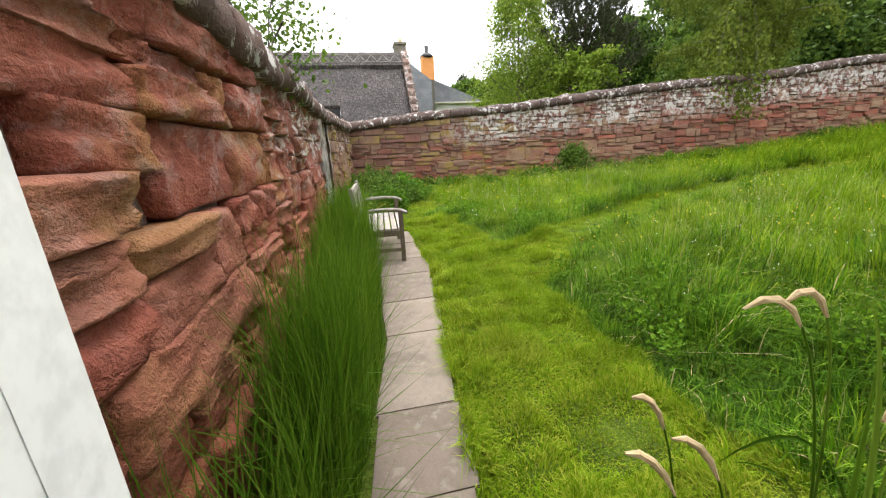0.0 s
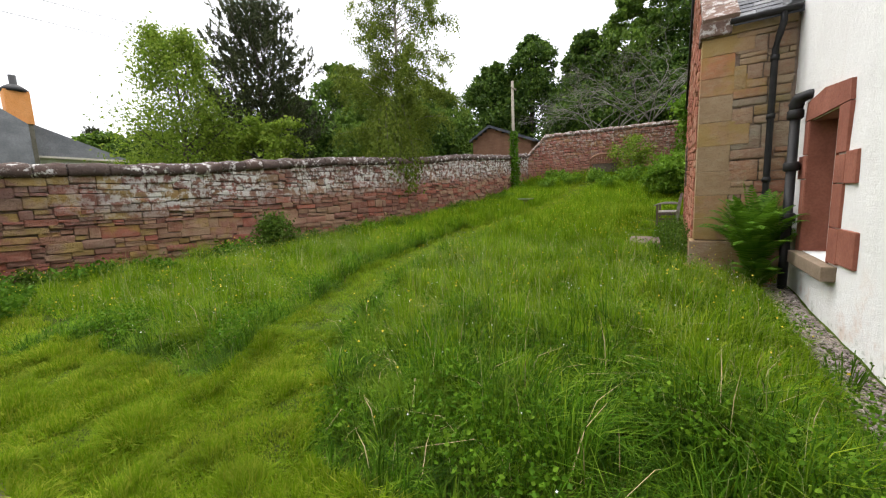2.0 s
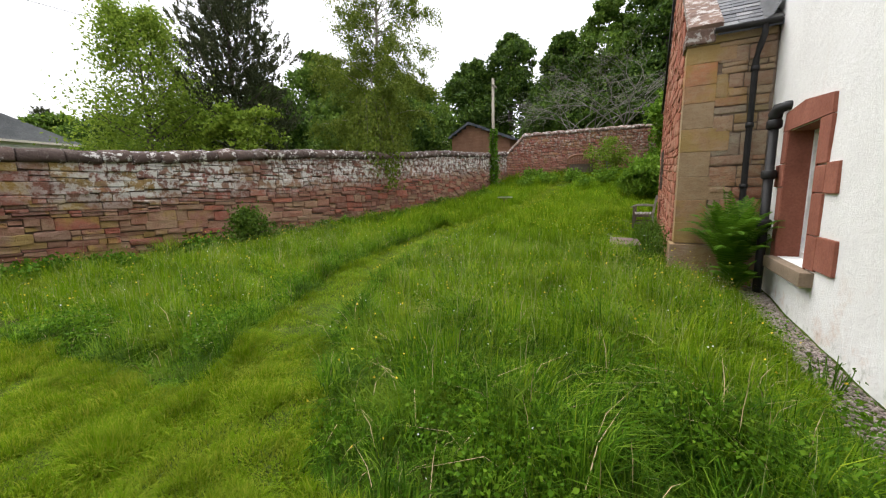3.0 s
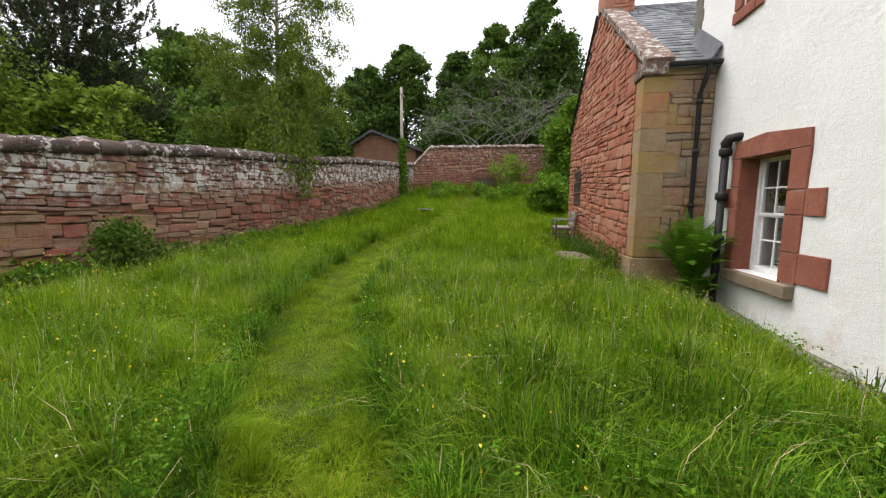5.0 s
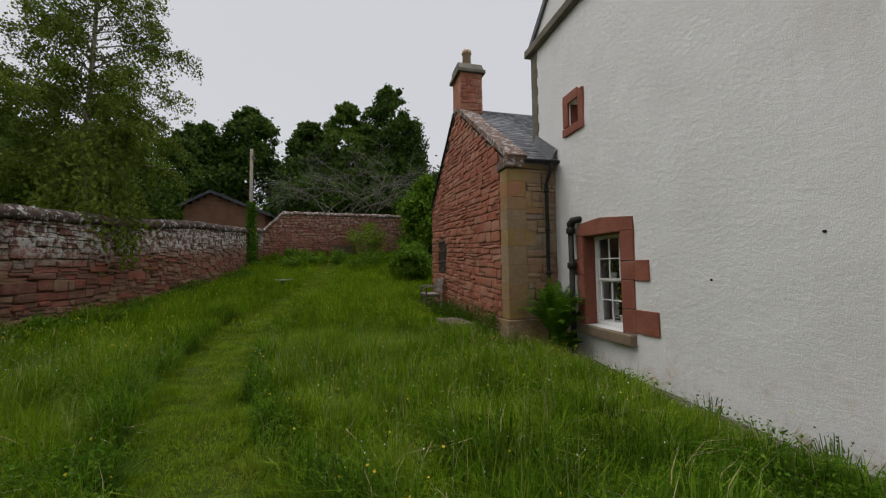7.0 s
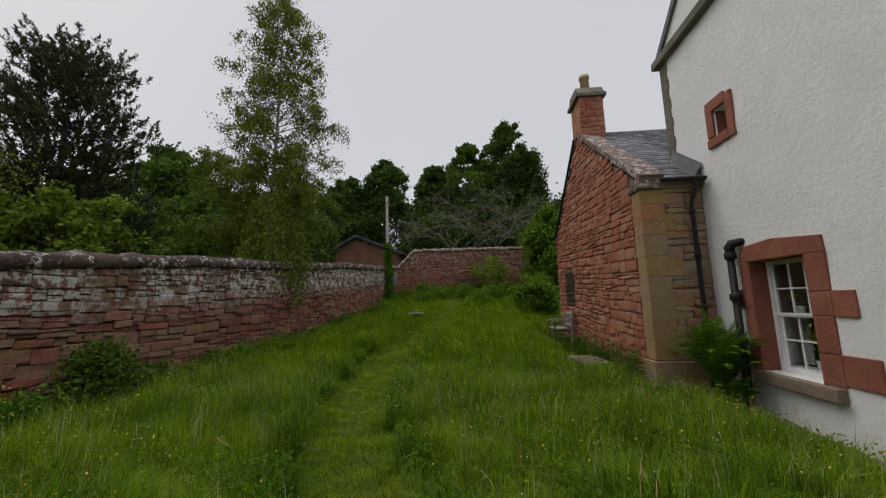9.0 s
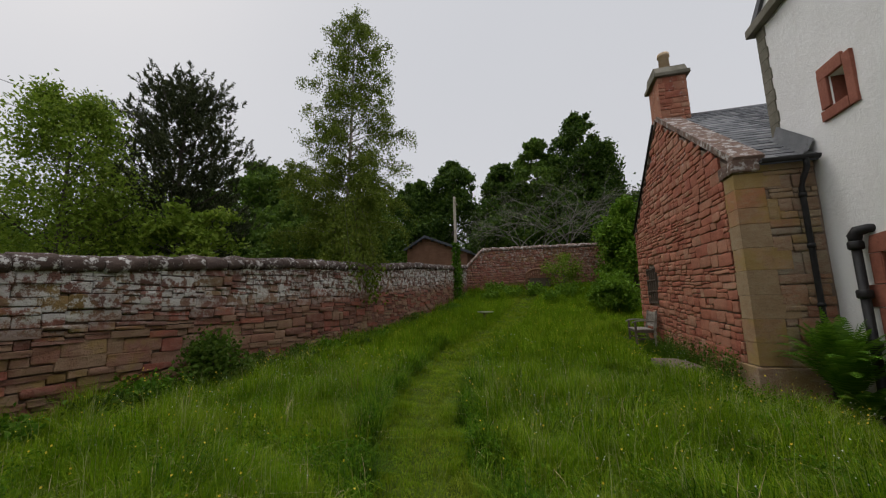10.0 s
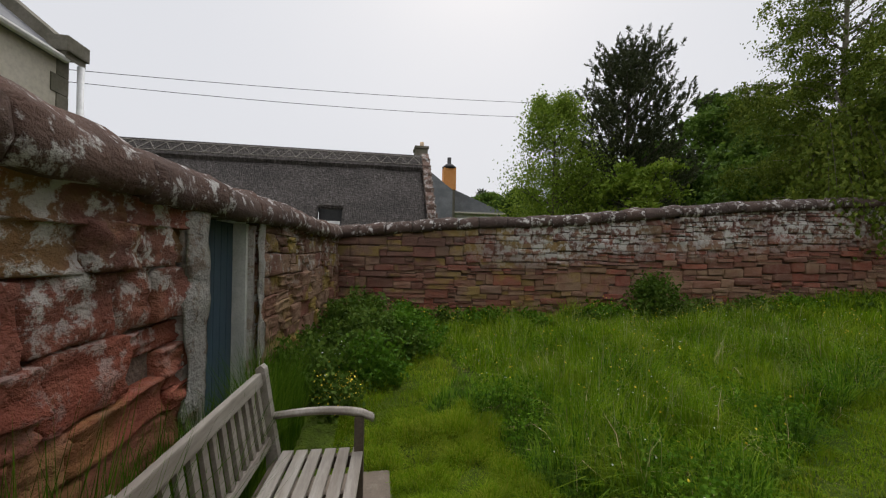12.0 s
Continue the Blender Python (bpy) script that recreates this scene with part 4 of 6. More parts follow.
part("verge_pipe", bm, M_iron, gutter, "", True)
# lattice window in the gable
win3 = thing("window_3", "small dark latticed window in the red gable", "window", "", "structure")
block("frame", (GRILLE[0], GRILLE[1], AY - 0.06, AY - 0.02, GRILLE[2], GRILLE[3]), M_room, win3, "", 0.0)
for x in np.linspace(GRILLE[0] + 0.03, GRILLE[1] - 0.03, 5):
    block("bar", (x - 0.02, x + 0.02, AY - 0.01, AY + 0.05, GRILLE[2], GRILLE[3]), M_wood_dark, win3, "", 0.004)
for z in np.linspace(GRILLE[2] + 0.03, GRILLE[3] - 0.03, 4):
    block("bar", (GRILLE[0], GRILLE[1], AY - 0.011, AY + 0.045, z - 0.02, z + 0.02), M_wood_dark, win3, "", 0.004)

# ---- garden walls ----
wall_back = thing("wall_back", "old red sandstone garden wall with pale lichen", "wall", "", "structure")
BL = 21.6 / math.cos(math.atan(0.121))
back_m = pose(0, back_y(0), 0, 0, 0, -math.degrees(math.atan(0.121)))


def back_top(u):
    x = u * math.cos(math.atan(0.121))
    return 1.90 + 0.079 * x + 0.03 * math.sin(x * 0.9)


def back_low(u):
    x = u * math.cos(math.atan(0.121))
    return float(ground_z(x, back_y(x))) - 0.1


core("core", wall_back, back_m, BL, lambda u: back_low(u) - 0.6, lambda u: back_top(u) - 0.01, 0.04, 0.5, M_mortar)
stones = lay(BL, back_low, back_top, (0.08, 0.25), (0.16, 0.66), 0.011, 57)
stone_wall(wall_back, "stone", stones, back_m @ pose(0, 0.015, 0), 0.075, M_back, 4.0, UNIT_RUBBLE, 52)
coping(wall_back, back_m, BL, back_top, -0.07, 0.55, 0.24, M_cope, (0.3, 0.6), 53)

wall_left = thing("wall_left", "weathered red sandstone garden wall with lichened coping", "wall", "", "structure")
DY0, DY1, DTOP = 6.42, 7.30, 1.96     # door opening in the left wall
left_runs = [((-0.32, 0.34), (-0.29, 7.4)), ((-0.29, 7.4), (0.08, 11.5))]


def left_top(y):
    return 1.90 + 0.02 * math.sin(y * 1.7)


for k, ((x0, y0), (x1, y1)) in enumerate(left_runs):
    a_ = math.degrees(math.atan2(y1 - y0, x1 - x0))
    L_ = math.hypot(x1 - x0, y1 - y0)
    m_ = pose(x0, y0, 0, 0, 0, a_)
    if k == 0:
        cuts = [(0, DY0 - 0.1 - y0, -0.4, None), (DY1 + 0.1 - y0, L_, -0.4, None), (DY0 - 0.1 - y0, DY1 + 0.1 - y0, DTOP + 0.0, None)]
    else:
        cuts = [(0, L_, -0.4, None)]
    for u0, u1, z0, _ in cuts:
        core("core", wall_left, m_ @ pose(u0, 0, 0), u1 - u0, lambda u, z0=z0: z0, lambda u: left_top(y0 + u) - 0.01, 0.06, 0.55, M_mortar, 8)
    big = k == 0
    st = lay(L_, lambda u: -0.1, lambda u: left_top(y0 + u), (0.16, 0.38) if big else (0.12, 0.28), (0.22, 0.66) if big else (0.18, 0.5), 0.003, 61 + k,
             (lambda u, z, w, h: not (DY0 - 0.24 < y0 + u < DY1 + 0.2 and z < DTOP + 0.1) and (w * h > 0.035 or h < 0.05 or math.sin(u * 91.7 + z * 57.3) > -0.72)) if big else None)
    stone_wall(wall_left, "stone", st, m_ @ pose(0, 0.04, 0), 0.13 if big else 0.10, M_left if big else M_corner, 3.0, UNIT_ERODED, 63 + k, 240 if big else 100)
    coping(wall_left, m_, L_, lambda u, y0=y0: left_top(y0 + u), -0.09, 0.6, 0.27, M_left_cope, (0.45, 0.9), 65 + k)
# pale lime dressings on both sides of the wall door
for k, (ya, yb) in enumerate(((DY0 - 0.27, DY0 - 0.095), (DY1 + 0.055, DY1 + 0.27))):
    bm = bmesh.new()
    nu, nv = 14, 40
    rows_ = []
    for j in range(nv):
        z = -0.1 + (DTOP + 0.02) * j / (nv - 1)
        out_ = 0.05 + 0.24 * abs(noise.noise((0.0, k * 9.0, z * 1.9))) + 0.09 * noise.noise((3.0, k, z * 6.5))
        e0, e1 = (ya - out_, yb) if k == 0 else (ya, yb + out_)
        rows_.append([])
        for i in range(nu):
            f = i / (nu - 1)
            edge = (1 - f) if k == 0 else f
            y = e0 + (e1 - e0) * f
            proud = 0.032 - 0.03 * edge ** 3 + 0.022 * noise.noise((y * 5, z * 5, 1)) + 0.010 * noise.noise((y * 15, z * 15, 4))
            rows_[-1].append(bm.verts.new((-0.27 + proud, y, z)))
    for ra_, rb_ in zip(rows_, rows_[1:]):
        for i in range(nu - 1):
            bm.faces.new((ra_[i], ra_[i + 1], rb_[i + 1], rb_[i]))
    bmesh.ops.solidify(bm, geom=bm.faces[:], thickness=0.05)
    part("lime_render", bm, M_lime, wall_left, "flaking pale lime render", True)
    ra, rb = (ya - 0.04, yb) if k == 0 else (ya, yb + 0.04)
    core("core", wall_left, pose(-0.29, ra, 0, 0, 0, 90), rb - ra, lambda u: -0.4, lambda u: DTOP - 0.1, -0.004, 0.5, M_lime, 3)
block("door_lintel", (-0.8, -0.29, DY0 - 0.12, DY1 + 0.12, DTOP, DTOP + 0.035), M_frame_paint, wall_left, "", 0.004)
door = thing("door_1", "slate-blue boarded garden door in a worn pale frame", "door", "", "structure")
for y0, y1 in ((DY0 - 0.098, DY0 - 0.02), (DY1 + 0.0, DY1 + 0.052)):
    block("frame_post", (-0.46, -0.33, y0, y1, -0.05, DTOP - 0.002), M_frame_paint, door, "worn pale paint", 0.006)
block("frame_head", (-0.46, -0.33, DY0 - 0.02, DY1, DTOP - 0.09, DTOP - 0.002), M_frame_paint, door, "worn pale paint", 0.006)
for k in range(7):
    w = (DY1 - DY0 + 0.02) / 7
    block("board", (-0.48, -0.44, DY0 - 0.02 + k * w + 0.002, DY0 - 0.02 + (k + 1) * w - 0.002, 0.0, DTOP - 0.09), M_blue, door, "", 0.005)

wall_upper = thing("wall_upper", "higher pinkish rubble wall stepping up the slope", "wall", "", "structure")
UL = math.hypot(3.4, 8.3)
upper_m = pose(21.6, back_y(21.6), 0, 0, 0, math.degrees(math.atan2(-8.3, 3.0)))


def upper_top(u):
    return 3.62 + 0.98 * min(1.0, u / 1.0) + 0.04 * u


def upper_low(u):
    p = upper_m @ Vector((u, 0, 0))
    return float(ground_z(p.x, p.y)) - 0.15


core("core", wall_upper, upper_m, UL, lambda u: upper_low(u) - 0.6, lambda u: upper_top(u) - 0.01, 0.05, 0.5, M_mortar, 40)
us_ = lay(UL, upper_low, upper_top, (0.10, 0.20), (0.18, 0.5), 0.014, 81)
stone_wall(wall_upper, "stone", us_, upper_m @ pose(0, 0.03, 0), 0.08, M_upper, 2.0, UNIT, 82, 120)
coping(wall_upper, upper_m, UL, upper_top, -0.05, 0.5, 0.2, M_skew, (0.3, 0.55), 83)

# ---- white door leaf by the doorway ----
leaf = thing("entrance_door", "white painted door leaf standing wide open", "door", "", "", (-0.168, 0.36, -0.02), 96.0)
block("door_leaf", (0, 0.56, -0.022, 0.022, 0.03, 2.03), M_white_paint, leaf, "", 0.004)
block("edge_strip", (0.42, 0.555, -0.0235, -0.0221, 0.04, 2.02), M_white_paint, leaf, "", 0.0)


# ---- paving ----
def path_edges(y):
    left = np.interp(y, [0.3, 1.5, 2.7, 4.4, 5.0, 9.0], [0.02, 0.11, 0.28, 0.33, 0.18, 0.20])
    right = np.interp(y, [0.3, 1.5, 2.7, 4.5, 9.0], [0.42, 0.59, 0.72, 0.94, 0.97])
    return left, right


PAVE_END = 6.5                  # the slabs stop beyond the bench
paving = thing("paving", "worn grey-brown stone slab path along the wall", "path", "", "structure")
cuts = [0.36, 1.12, 1.50, 2.05, 2.9, 3.55, 4.3, 4.9, 5.7, PAVE_END]
rnd = random.Random(90)
for a_, b_ in zip(cuts, cuts[1:]):
    bm = bmesh.new()
    (l0, r0), (l1, r1) = path_edges(a_), path_edges(b_)
    split = [(0, 1)]
    for s0, s1 in split:
        bm = bmesh.new()
        q = []
        for f, y, l, r in ((s0, a_ + 0.002, l0, r0), (s1, a_ + 0.002, l0, r0), (s1, b_ - 0.002, l1, r1), (s0, b_ - 0.002, l1, r1)):
            q.append((l + (r - l) * f + rnd.uniform(-0.02, 0.02) + (0.006 if f == s0 else -0.006), y + rnd.uniform(-0.006, 0.006)))
        prism(bm, q, (-0.06, 0.024 + rnd.uniform(-0.005, 0.005)), "z")
        bmesh.ops.bevel(bm, geom=[e_ for e_ in bm.edges if all(v.co.z > 0 for v in e_.verts)], offset=0.007, segments=2, affect="EDGES")
        part("slab", bm, M_slab, paving)
bm = bmesh.new()
ys_ = np.linspace(0.37, PAVE_END, 14)
prism(bm, [(float(path_edges(y)[0]) + 0.03, float(y)) for y in ys_] + [(float(path_edges(y)[1]) - 0.03, float(y)) for y in ys_[::-1]], (-0.2, 0.013), "z")
part("bed", bm, M_earth, paving)


# ---- garden bench ----
def curved_arm(bm, x0, x1, y, z, w=0.055, t=0.035):
    n = 9
    rings = []
    for k in range(n):
        f = k / (n - 1)
        x = x0 + (x1 - x0) * f
        zz = z + 0.022 * math.sin(math.pi * f * 1.05) - 0.03 * max(0, f - 0.85) / 0.15
        ww = w * (0.75 + 0.4 * f)
        rings.append([bm.verts.new(p) for p in ((x, y - ww / 2, zz - t / 2), (x, y + ww / 2, zz - t / 2), (x, y + ww / 2, zz + t / 2), (x, y - ww / 2, zz + t / 2))])
    for a, b in zip(rings, rings[1:]):
        for k in range(4):
            bm.faces.new((a[k], b[k], b[(k + 1) % 4], a[(k + 1) % 4]))
    bm.faces.new(rings[0])
    bm.faces.new(rings[-1][::-1])
    bmesh.ops.recalc_face_normals(bm, faces=bm.faces[:])
    bmesh.ops.bevel(bm, geom=bm.edges[:], offset=0.007, segments=2, affect="EDGES")


def garden_bench(label, at, turn, length=1.26, foot=0.0):
    """A slatted teak bench: it faces its own +x, and runs along y."""
    b = thing("garden_bench", label, "bench", "garden benches", "", at, turn)
    h = length / 2
    for s in (-1, 1):
        y = s * (h - 0.035)
        # front legs, rails and stretchers take a darker teak than the slats
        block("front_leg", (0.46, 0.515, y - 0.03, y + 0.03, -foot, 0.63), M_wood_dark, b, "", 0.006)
        bm = bmesh.new()
        prism(bm, [(-0.03, -foot), (0.035, -foot), (0.03, 0.42), (-0.055, 0.93), (-0.075, 0.95), (-0.105, 0.93), (-0.035, 0.40)], (y - 0.028, y + 0.028))
        part("back_leg", bm, M_wood, b)
        bm = bmesh.new()
        curved_arm(bm, -0.02, 0.575, y, 0.645)
        part("armrest", bm, M_wood, b, "silvery weathered armrest", True)
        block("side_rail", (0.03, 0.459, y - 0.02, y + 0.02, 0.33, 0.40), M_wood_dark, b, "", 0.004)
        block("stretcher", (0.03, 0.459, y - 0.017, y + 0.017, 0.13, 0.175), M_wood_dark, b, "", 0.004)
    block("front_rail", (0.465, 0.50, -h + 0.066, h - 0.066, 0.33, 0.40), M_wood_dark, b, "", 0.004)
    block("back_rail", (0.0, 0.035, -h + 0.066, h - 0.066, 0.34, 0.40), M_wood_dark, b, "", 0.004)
    for k in range(6):
        x = 0.04 + k * 0.082
        block("seat_slat", (x, x + 0.064, -h + 0.01, h - 0.01, 0.405, 0.428), M_wood, b, "", 0.005)
    lean = pose(-0.008, 0, 0.44, 0, -9.5, 0)
    block("top_rail", (-0.024, 0.018, -h + 0.064, h - 0.064, 0.40, 0.475), M_wood, b, "silvery weathered top rail", 0.01, lean)
    block("lower_back_rail", (-0.02, 0.014, -h + 0.064, h - 0.064, 0.05, 0.10), M_wood, b, "", 0.005, lean)
    n = 13
    for k in range(n):
        y = -h + 0.12 + k * (length - 0.24) / (n - 1)
        block("back_slat", (-0.012, 0.008, y - 0.02, y + 0.02, 0.10, 0.40), M_wood, b, "", 0.003, lean)
    return b


garden_bench("weathered silver-grey slatted teak bench on the paving", (0.215, 5.44, 0.022), -3.0)
garden_bench("dark weathered slatted bench against the red gable", (13.5, 1.62, float(ground_z(13.5, 1.9)) + 0.02), 88.0, 1.15, 0.12)

step = thing("stone_slab", "low flat stone slab lying in the long grass", "stone", "", "", (9.25, 2.22, 0.30), 4)
bm = bmesh.new()
box(bm, -0.55, 0.55, -0.28, 0.28, -0.3, 0.17, None, 0.03)
for v in bm.verts:
    v.co += Vector((0.02 * noise.noise(v.co * 4), 0.02 * noise.noise(v.co * 5), 0.012 * noise.noise(v.co * 6)))
part("slab", bm, M_mortar, step, "", True)

bath = thing("bird_bath", "pale stone bird bath standing in the meadow", "bird bath", "", "", (15.3, 6.85, float(ground_z(15.3, 6.85))))
bm = bmesh.new()
tube(bm, [(0, 0, -0.02), (0, 0, 0.06), (0, 0, 0.10), (0, 0, 0.28), (0, 0, 0.33)], [0.15, 0.15, 0.08, 0.07, 0.11], 16)
part("pedestal", bm, M_slab, bath, "", True)
bm = bmesh.new()
tube(bm, [(0, 0, 0.33), (0, 0, 0.35), (0, 0, 0.375), (0, 0, 0.38), (0, 0, 0.36)], [0.14, 0.29, 0.32, 0.30, 0.05], 24)
part("bowl", bm, M_stone_bowl, bath, "shallow pale bowl", True)

# arched timber seat against the upper wall
arbour = thing("arched_seat", "small brown timber seat with an arched top rail", "seat", "", "", (22.3, 5.0, float(ground_z(22.3, 5.0)) + 0.22), 200)
for y in (-0.62, 0.62):
    block("post", (-0.05, 0.05, y - 0.05, y + 0.05, -0.4, 0.60), M_shed, arbour, "", 0.008)
bm = bmesh.new()
tube(bm, [(0, -0.62 * math.cos(a_), 0.58 + 0.30 * math.sin(a_)) for a_ in np.linspace(0, math.pi, 13)], 0.06, 8)
part("arch", bm, M_shed, arbour, "curved timber arch", True)
for k in range(9):
    y = -0.5 + k * 0.125
    block("back_slat", (-0.02, 0.02, y - 0.03, y + 0.03, 0.30, 0.60 + 0.26 * math.cos(y * 2.3)), M_shed, arbour, "", 0.004)
block("seat", (0.03, 0.5, -0.6, 0.6, 0.36, 0.41), M_shed, arbour, "", 0.008)
block("seat_front", (0.42, 0.47, -0.58, 0.58, -0.1, 0.355), M_wood_dark, arbour, "", 0.004)

# ---- telegraph pole with ivy ----
pole = thing("telegraph_pole", "slim grey timber pole with ivy climbing it", "pole", "", "", (19.75, 9.0, float(ground_z(19.75, 9.0))))
bm = bmesh.new()
tube(bm, [(0, 0, -0.2), (0.01, 0.02, 2.5), (0.0, 0.03, 5.62)], [0.09, 0.08, 0.065], 12)
part("shaft", bm, M_pole, pole, "", True)
block("cross_arm", (-0.28, 0.28, -0.07, -0.01, 5.2, 5.28), M_pole, pole, "", 0.006)
rng = np.random.default_rng(4)
t_ = rng.uniform(0, 1, 2600) ** 1.3
a_ = rng.uniform(0, 2 * np.pi, 2600)
r_ = 0.12 + rng.exponential(0.09, 2600) * (1.25 - t_)
part_leaves("ivy", pole, M_fern, np.stack([r_ * np.cos(a_), r_ * np.sin(a_), 0.1 + 3.0 * t_], -1), 0.075, rng, 0.4, "climbing green ivy")

# ---- overhead wires ----
for n, (p, q, sag) in enumerate((((-14.0, 18.0, 7.55), (16.5, 24.0, 10.9), 0.35), ((-14.0, 18.0, 7.25), (15.5, 24.0, 10.0), 0.45))):
    w = thing("overhead_wire", "thin black overhead cable against the sky", "cable", "overhead wires")
    bm = bmesh.new()
    tube(bm, [Vector(p).lerp(Vector(q), f) - Vector((0, 0, 4 * sag * f * (1 - f))) for f in np.linspace(0, 1, 17)], 0.012, 5)
    part("cable", bm, M_cable, w)

# ---- shed beyond the wall ----
shed = thing("shed", "brown boarded shed with a dark felt roof", "shed")
sx, sapy, sap, syl, syr, szl, szr = 22.6, 11.62, 5.86, 12.85, 9.0, 5.16, 4.80


def shed_line(y):
    return sap + (szl - sap) * (y - sapy) / (syl - sapy) if y > sapy else sap + (szr - sap) * (sapy - y) / (sapy - syr)


for k in range(20):
    z = 2.3 + k * 0.18
    ya = syr if z + 0.18 < szr else syr + (sapy - syr) * (z + 0.18 - szr) / (sap - szr)
    yb = syl if z + 0.18 < szl else syl + (sapy - syl) * (z + 0.18 - szl) / (sap - szl)
    if yb - ya > 0.1:
        block("board", (sx, sx + 0.05, ya, yb, z, z + 0.176), M_shed, shed, "", 0.006)
block("side", (sx + 0.051, sx + 4.0, syr, syr + 0.05, 2.0, szr), M_shed, shed, "", 0.0)
block("side", (sx + 0.051, sx + 4.0, syl - 0.05, syl, 2.0, szl), M_shed, shed, "", 0.0)
block("back", (sx + 3.95, sx + 4.0, syr + 0.051, syl - 0.051, 2.0, szr), M_shed, shed, "", 0.0)
for ye, ze in ((syr - 0.28, shed_line(syr - 0.28)), (syl + 0.15, shed_line(syl + 0.15))):
    bm = bmesh.new()
    prism(bm, [(ye, ze - 0.03), (sapy, sap - 0.03), (sapy, sap + 0.07), (ye, ze + 0.07)], (sx - 0.2, sx + 4.2), "x")
    part("roof", bm, M_felt, shed, "dark felt roof")
    bm = bmesh.new()
    prism(bm, [(ye, ze - 0.09), (sapy, sap - 0.09), (sapy, sap + 0.05), (ye, ze + 0.05)], (sx - 0.225, sx - 0.203), "x")
    part("bargeboard", bm, M_felt, shed)

# ---- thatched cottage ----
cottage = thing("thatched_cottage", "old grey thatched cottage with a rodded ridge", "house")
RY, RZ, EY, EZ = 17.5, 5.12, 14.9, 2.0
CX0, CX1 = -12.0, 2.42


def on_slope(f, off=0.0):
    """A place on the front slope: f from ridge to eave, lifted by off."""
    y, z = RY + (EY - RY) * f, RZ + (EZ - RZ) * f
    ny, nz = -(RZ - EZ), (RY - EY)
    k = math.hypot(ny, nz)
    return y + off * ny / k, z + off * nz / k


def thatch_front(hx0, hx1, hf0, hf1):
    """The front slope as one thick uneven sheet, with an opening left for the window."""
    bm = bmesh.new()
    xs = sorted({*np.linspace(CX0, CX1, 66).round(4), hx0, hx1})
    fs = sorted({*np.linspace(0, 1, 24).round(4), hf0, hf1})
    rows_ = []
    for x in xs:
        rows_.append([bm.verts.new((x, *on_slope(f, 0.05 * noise.noise((x * 0.9, f * 5, 0)) + 0.03 * noise.noise((x * 3, f * 14, 2))))) for f in fs])
    for i in range(len(xs) - 1):
        for j in range(len(fs) - 1):
            if hx0 - 1e-6 < xs[i] and xs[i + 1] < hx1 + 1e-6 and hf0 - 1e-6 < fs[j] and fs[j + 1] < hf1 + 1e-6:
                continue
            bm.faces.new((rows_[i][j], rows_[i][j + 1], rows_[i + 1][j + 1], rows_[i + 1][j]))
    bmesh.ops.recalc_face_normals(bm, faces=bm.faces[:])
    if bm.faces[0].normal.z < 0:
        bmesh.ops.reverse_faces(bm, faces=bm.faces[:])
    bmesh.ops.solidify(bm, geom=bm.faces[:], thickness=0.3)
    return part("thatch", bm, M_thatch, cottage, "dark weathered thatch", True)


WF0, WF1, WX0, WX1 = 0.665, 0.86, -0.98, -0.22
thatch_front(WX0, WX1, WF0, WF1)
y0_, z0_ = on_slope(WF0)
y1_, z1_ = on_slope(WF1)
block("dormer_window", (WX0 + 0.02, WX1 - 0.02, y0_ + 0.1, y0_ + 0.14, z1_ - 0.1, z0_ + 0.1), M_cable, cottage, "dark window set into the thatch", 0.0)
block("dormer_sill", (WX0 + 0.05, WX1 - 0.05, y1_ + 0.12, y1_ + 0.18, z1_ - 0.1, z1_ + 0.1), M_white_paint, cottage, "", 0.005)
bm = bmesh.new()
prism(bm, [on_slope(-0.03, 0.08), on_slope(0.02, 0.14), on_slope(0.17, 0.13), on_slope(0.185, 0.0), (RY + 0.5, RZ - 0.4), (RY + 0.12, RZ + 0.10)], (CX0, CX1 + 0.03), "x")
part("ridge_cap", bm, M_thatch, cottage, "thick thatched ridge cap")
bm = bmesh.new()
x, flip = CX0, 0
while x < CX1 - 0.2:
    y0, z0 = on_slope(0.03 if flip else 0.125, 0.15)
    y1, z1 = on_slope(0.125 if flip else 0.03, 0.15)
    tube(bm, [(x, y0, z0), (x + 0.24, y1, z1)], 0.012, 4)
    x += 0.24
    flip = 1 - flip
for f in (0.022, 0.132):
    y0, z0 = on_slope(f, 0.15)
    tube(bm, [(CX0, y0, z0), (CX1, y0, z0)], 0.012, 4)
tagged(part("ligger_work", bm, M_ligger, cottage, "criss-cross hazel rods on the ridge"), "", "", "", "stuff")
bm = bmesh.new()
prism(bm, [on_slope(-0.02, 0.2), on_slope(1.02, 0.1), on_slope(1.02, -0.3), (RY, RZ - 0.35)], (CX1 + 0.035, CX1 + 0.30), "x")
part("skew", bm, M_skew, cottage, "rough stone skew")
for k in range(9):
    y0, z0 = on_slope(0.05 + k * 0.1, 0.14)
    block("skew_stone", (CX1 + 0.02, CX1 + 0.33, y0 - 0.14, y0 + 0.13, z0 - 0.15, z0 + 0.02), M_skew, cottage, "", 0.02)
block("front_wall", (CX0, CX1 + 0.28, EY + 0.55, EY + 1.0, -0.4, 2.2), M_cream, cottage)
block("gable_wall", (CX1 - 0.25, CX1 + 0.28, EY + 1.01, 20.5, -0.4, 2.9), M_upper, cottage)
block("chimney", (2.32, 2.80, 18.2, 18.9, 2.0, 5.72), M_string, cottage, "grey stone chimney stack", 0.02)
block("chimney_cap", (2.28, 2.84, 18.15, 18.95, 5.72, 5.82), M_string, cottage, "", 0.02)
bm = bmesh.new()
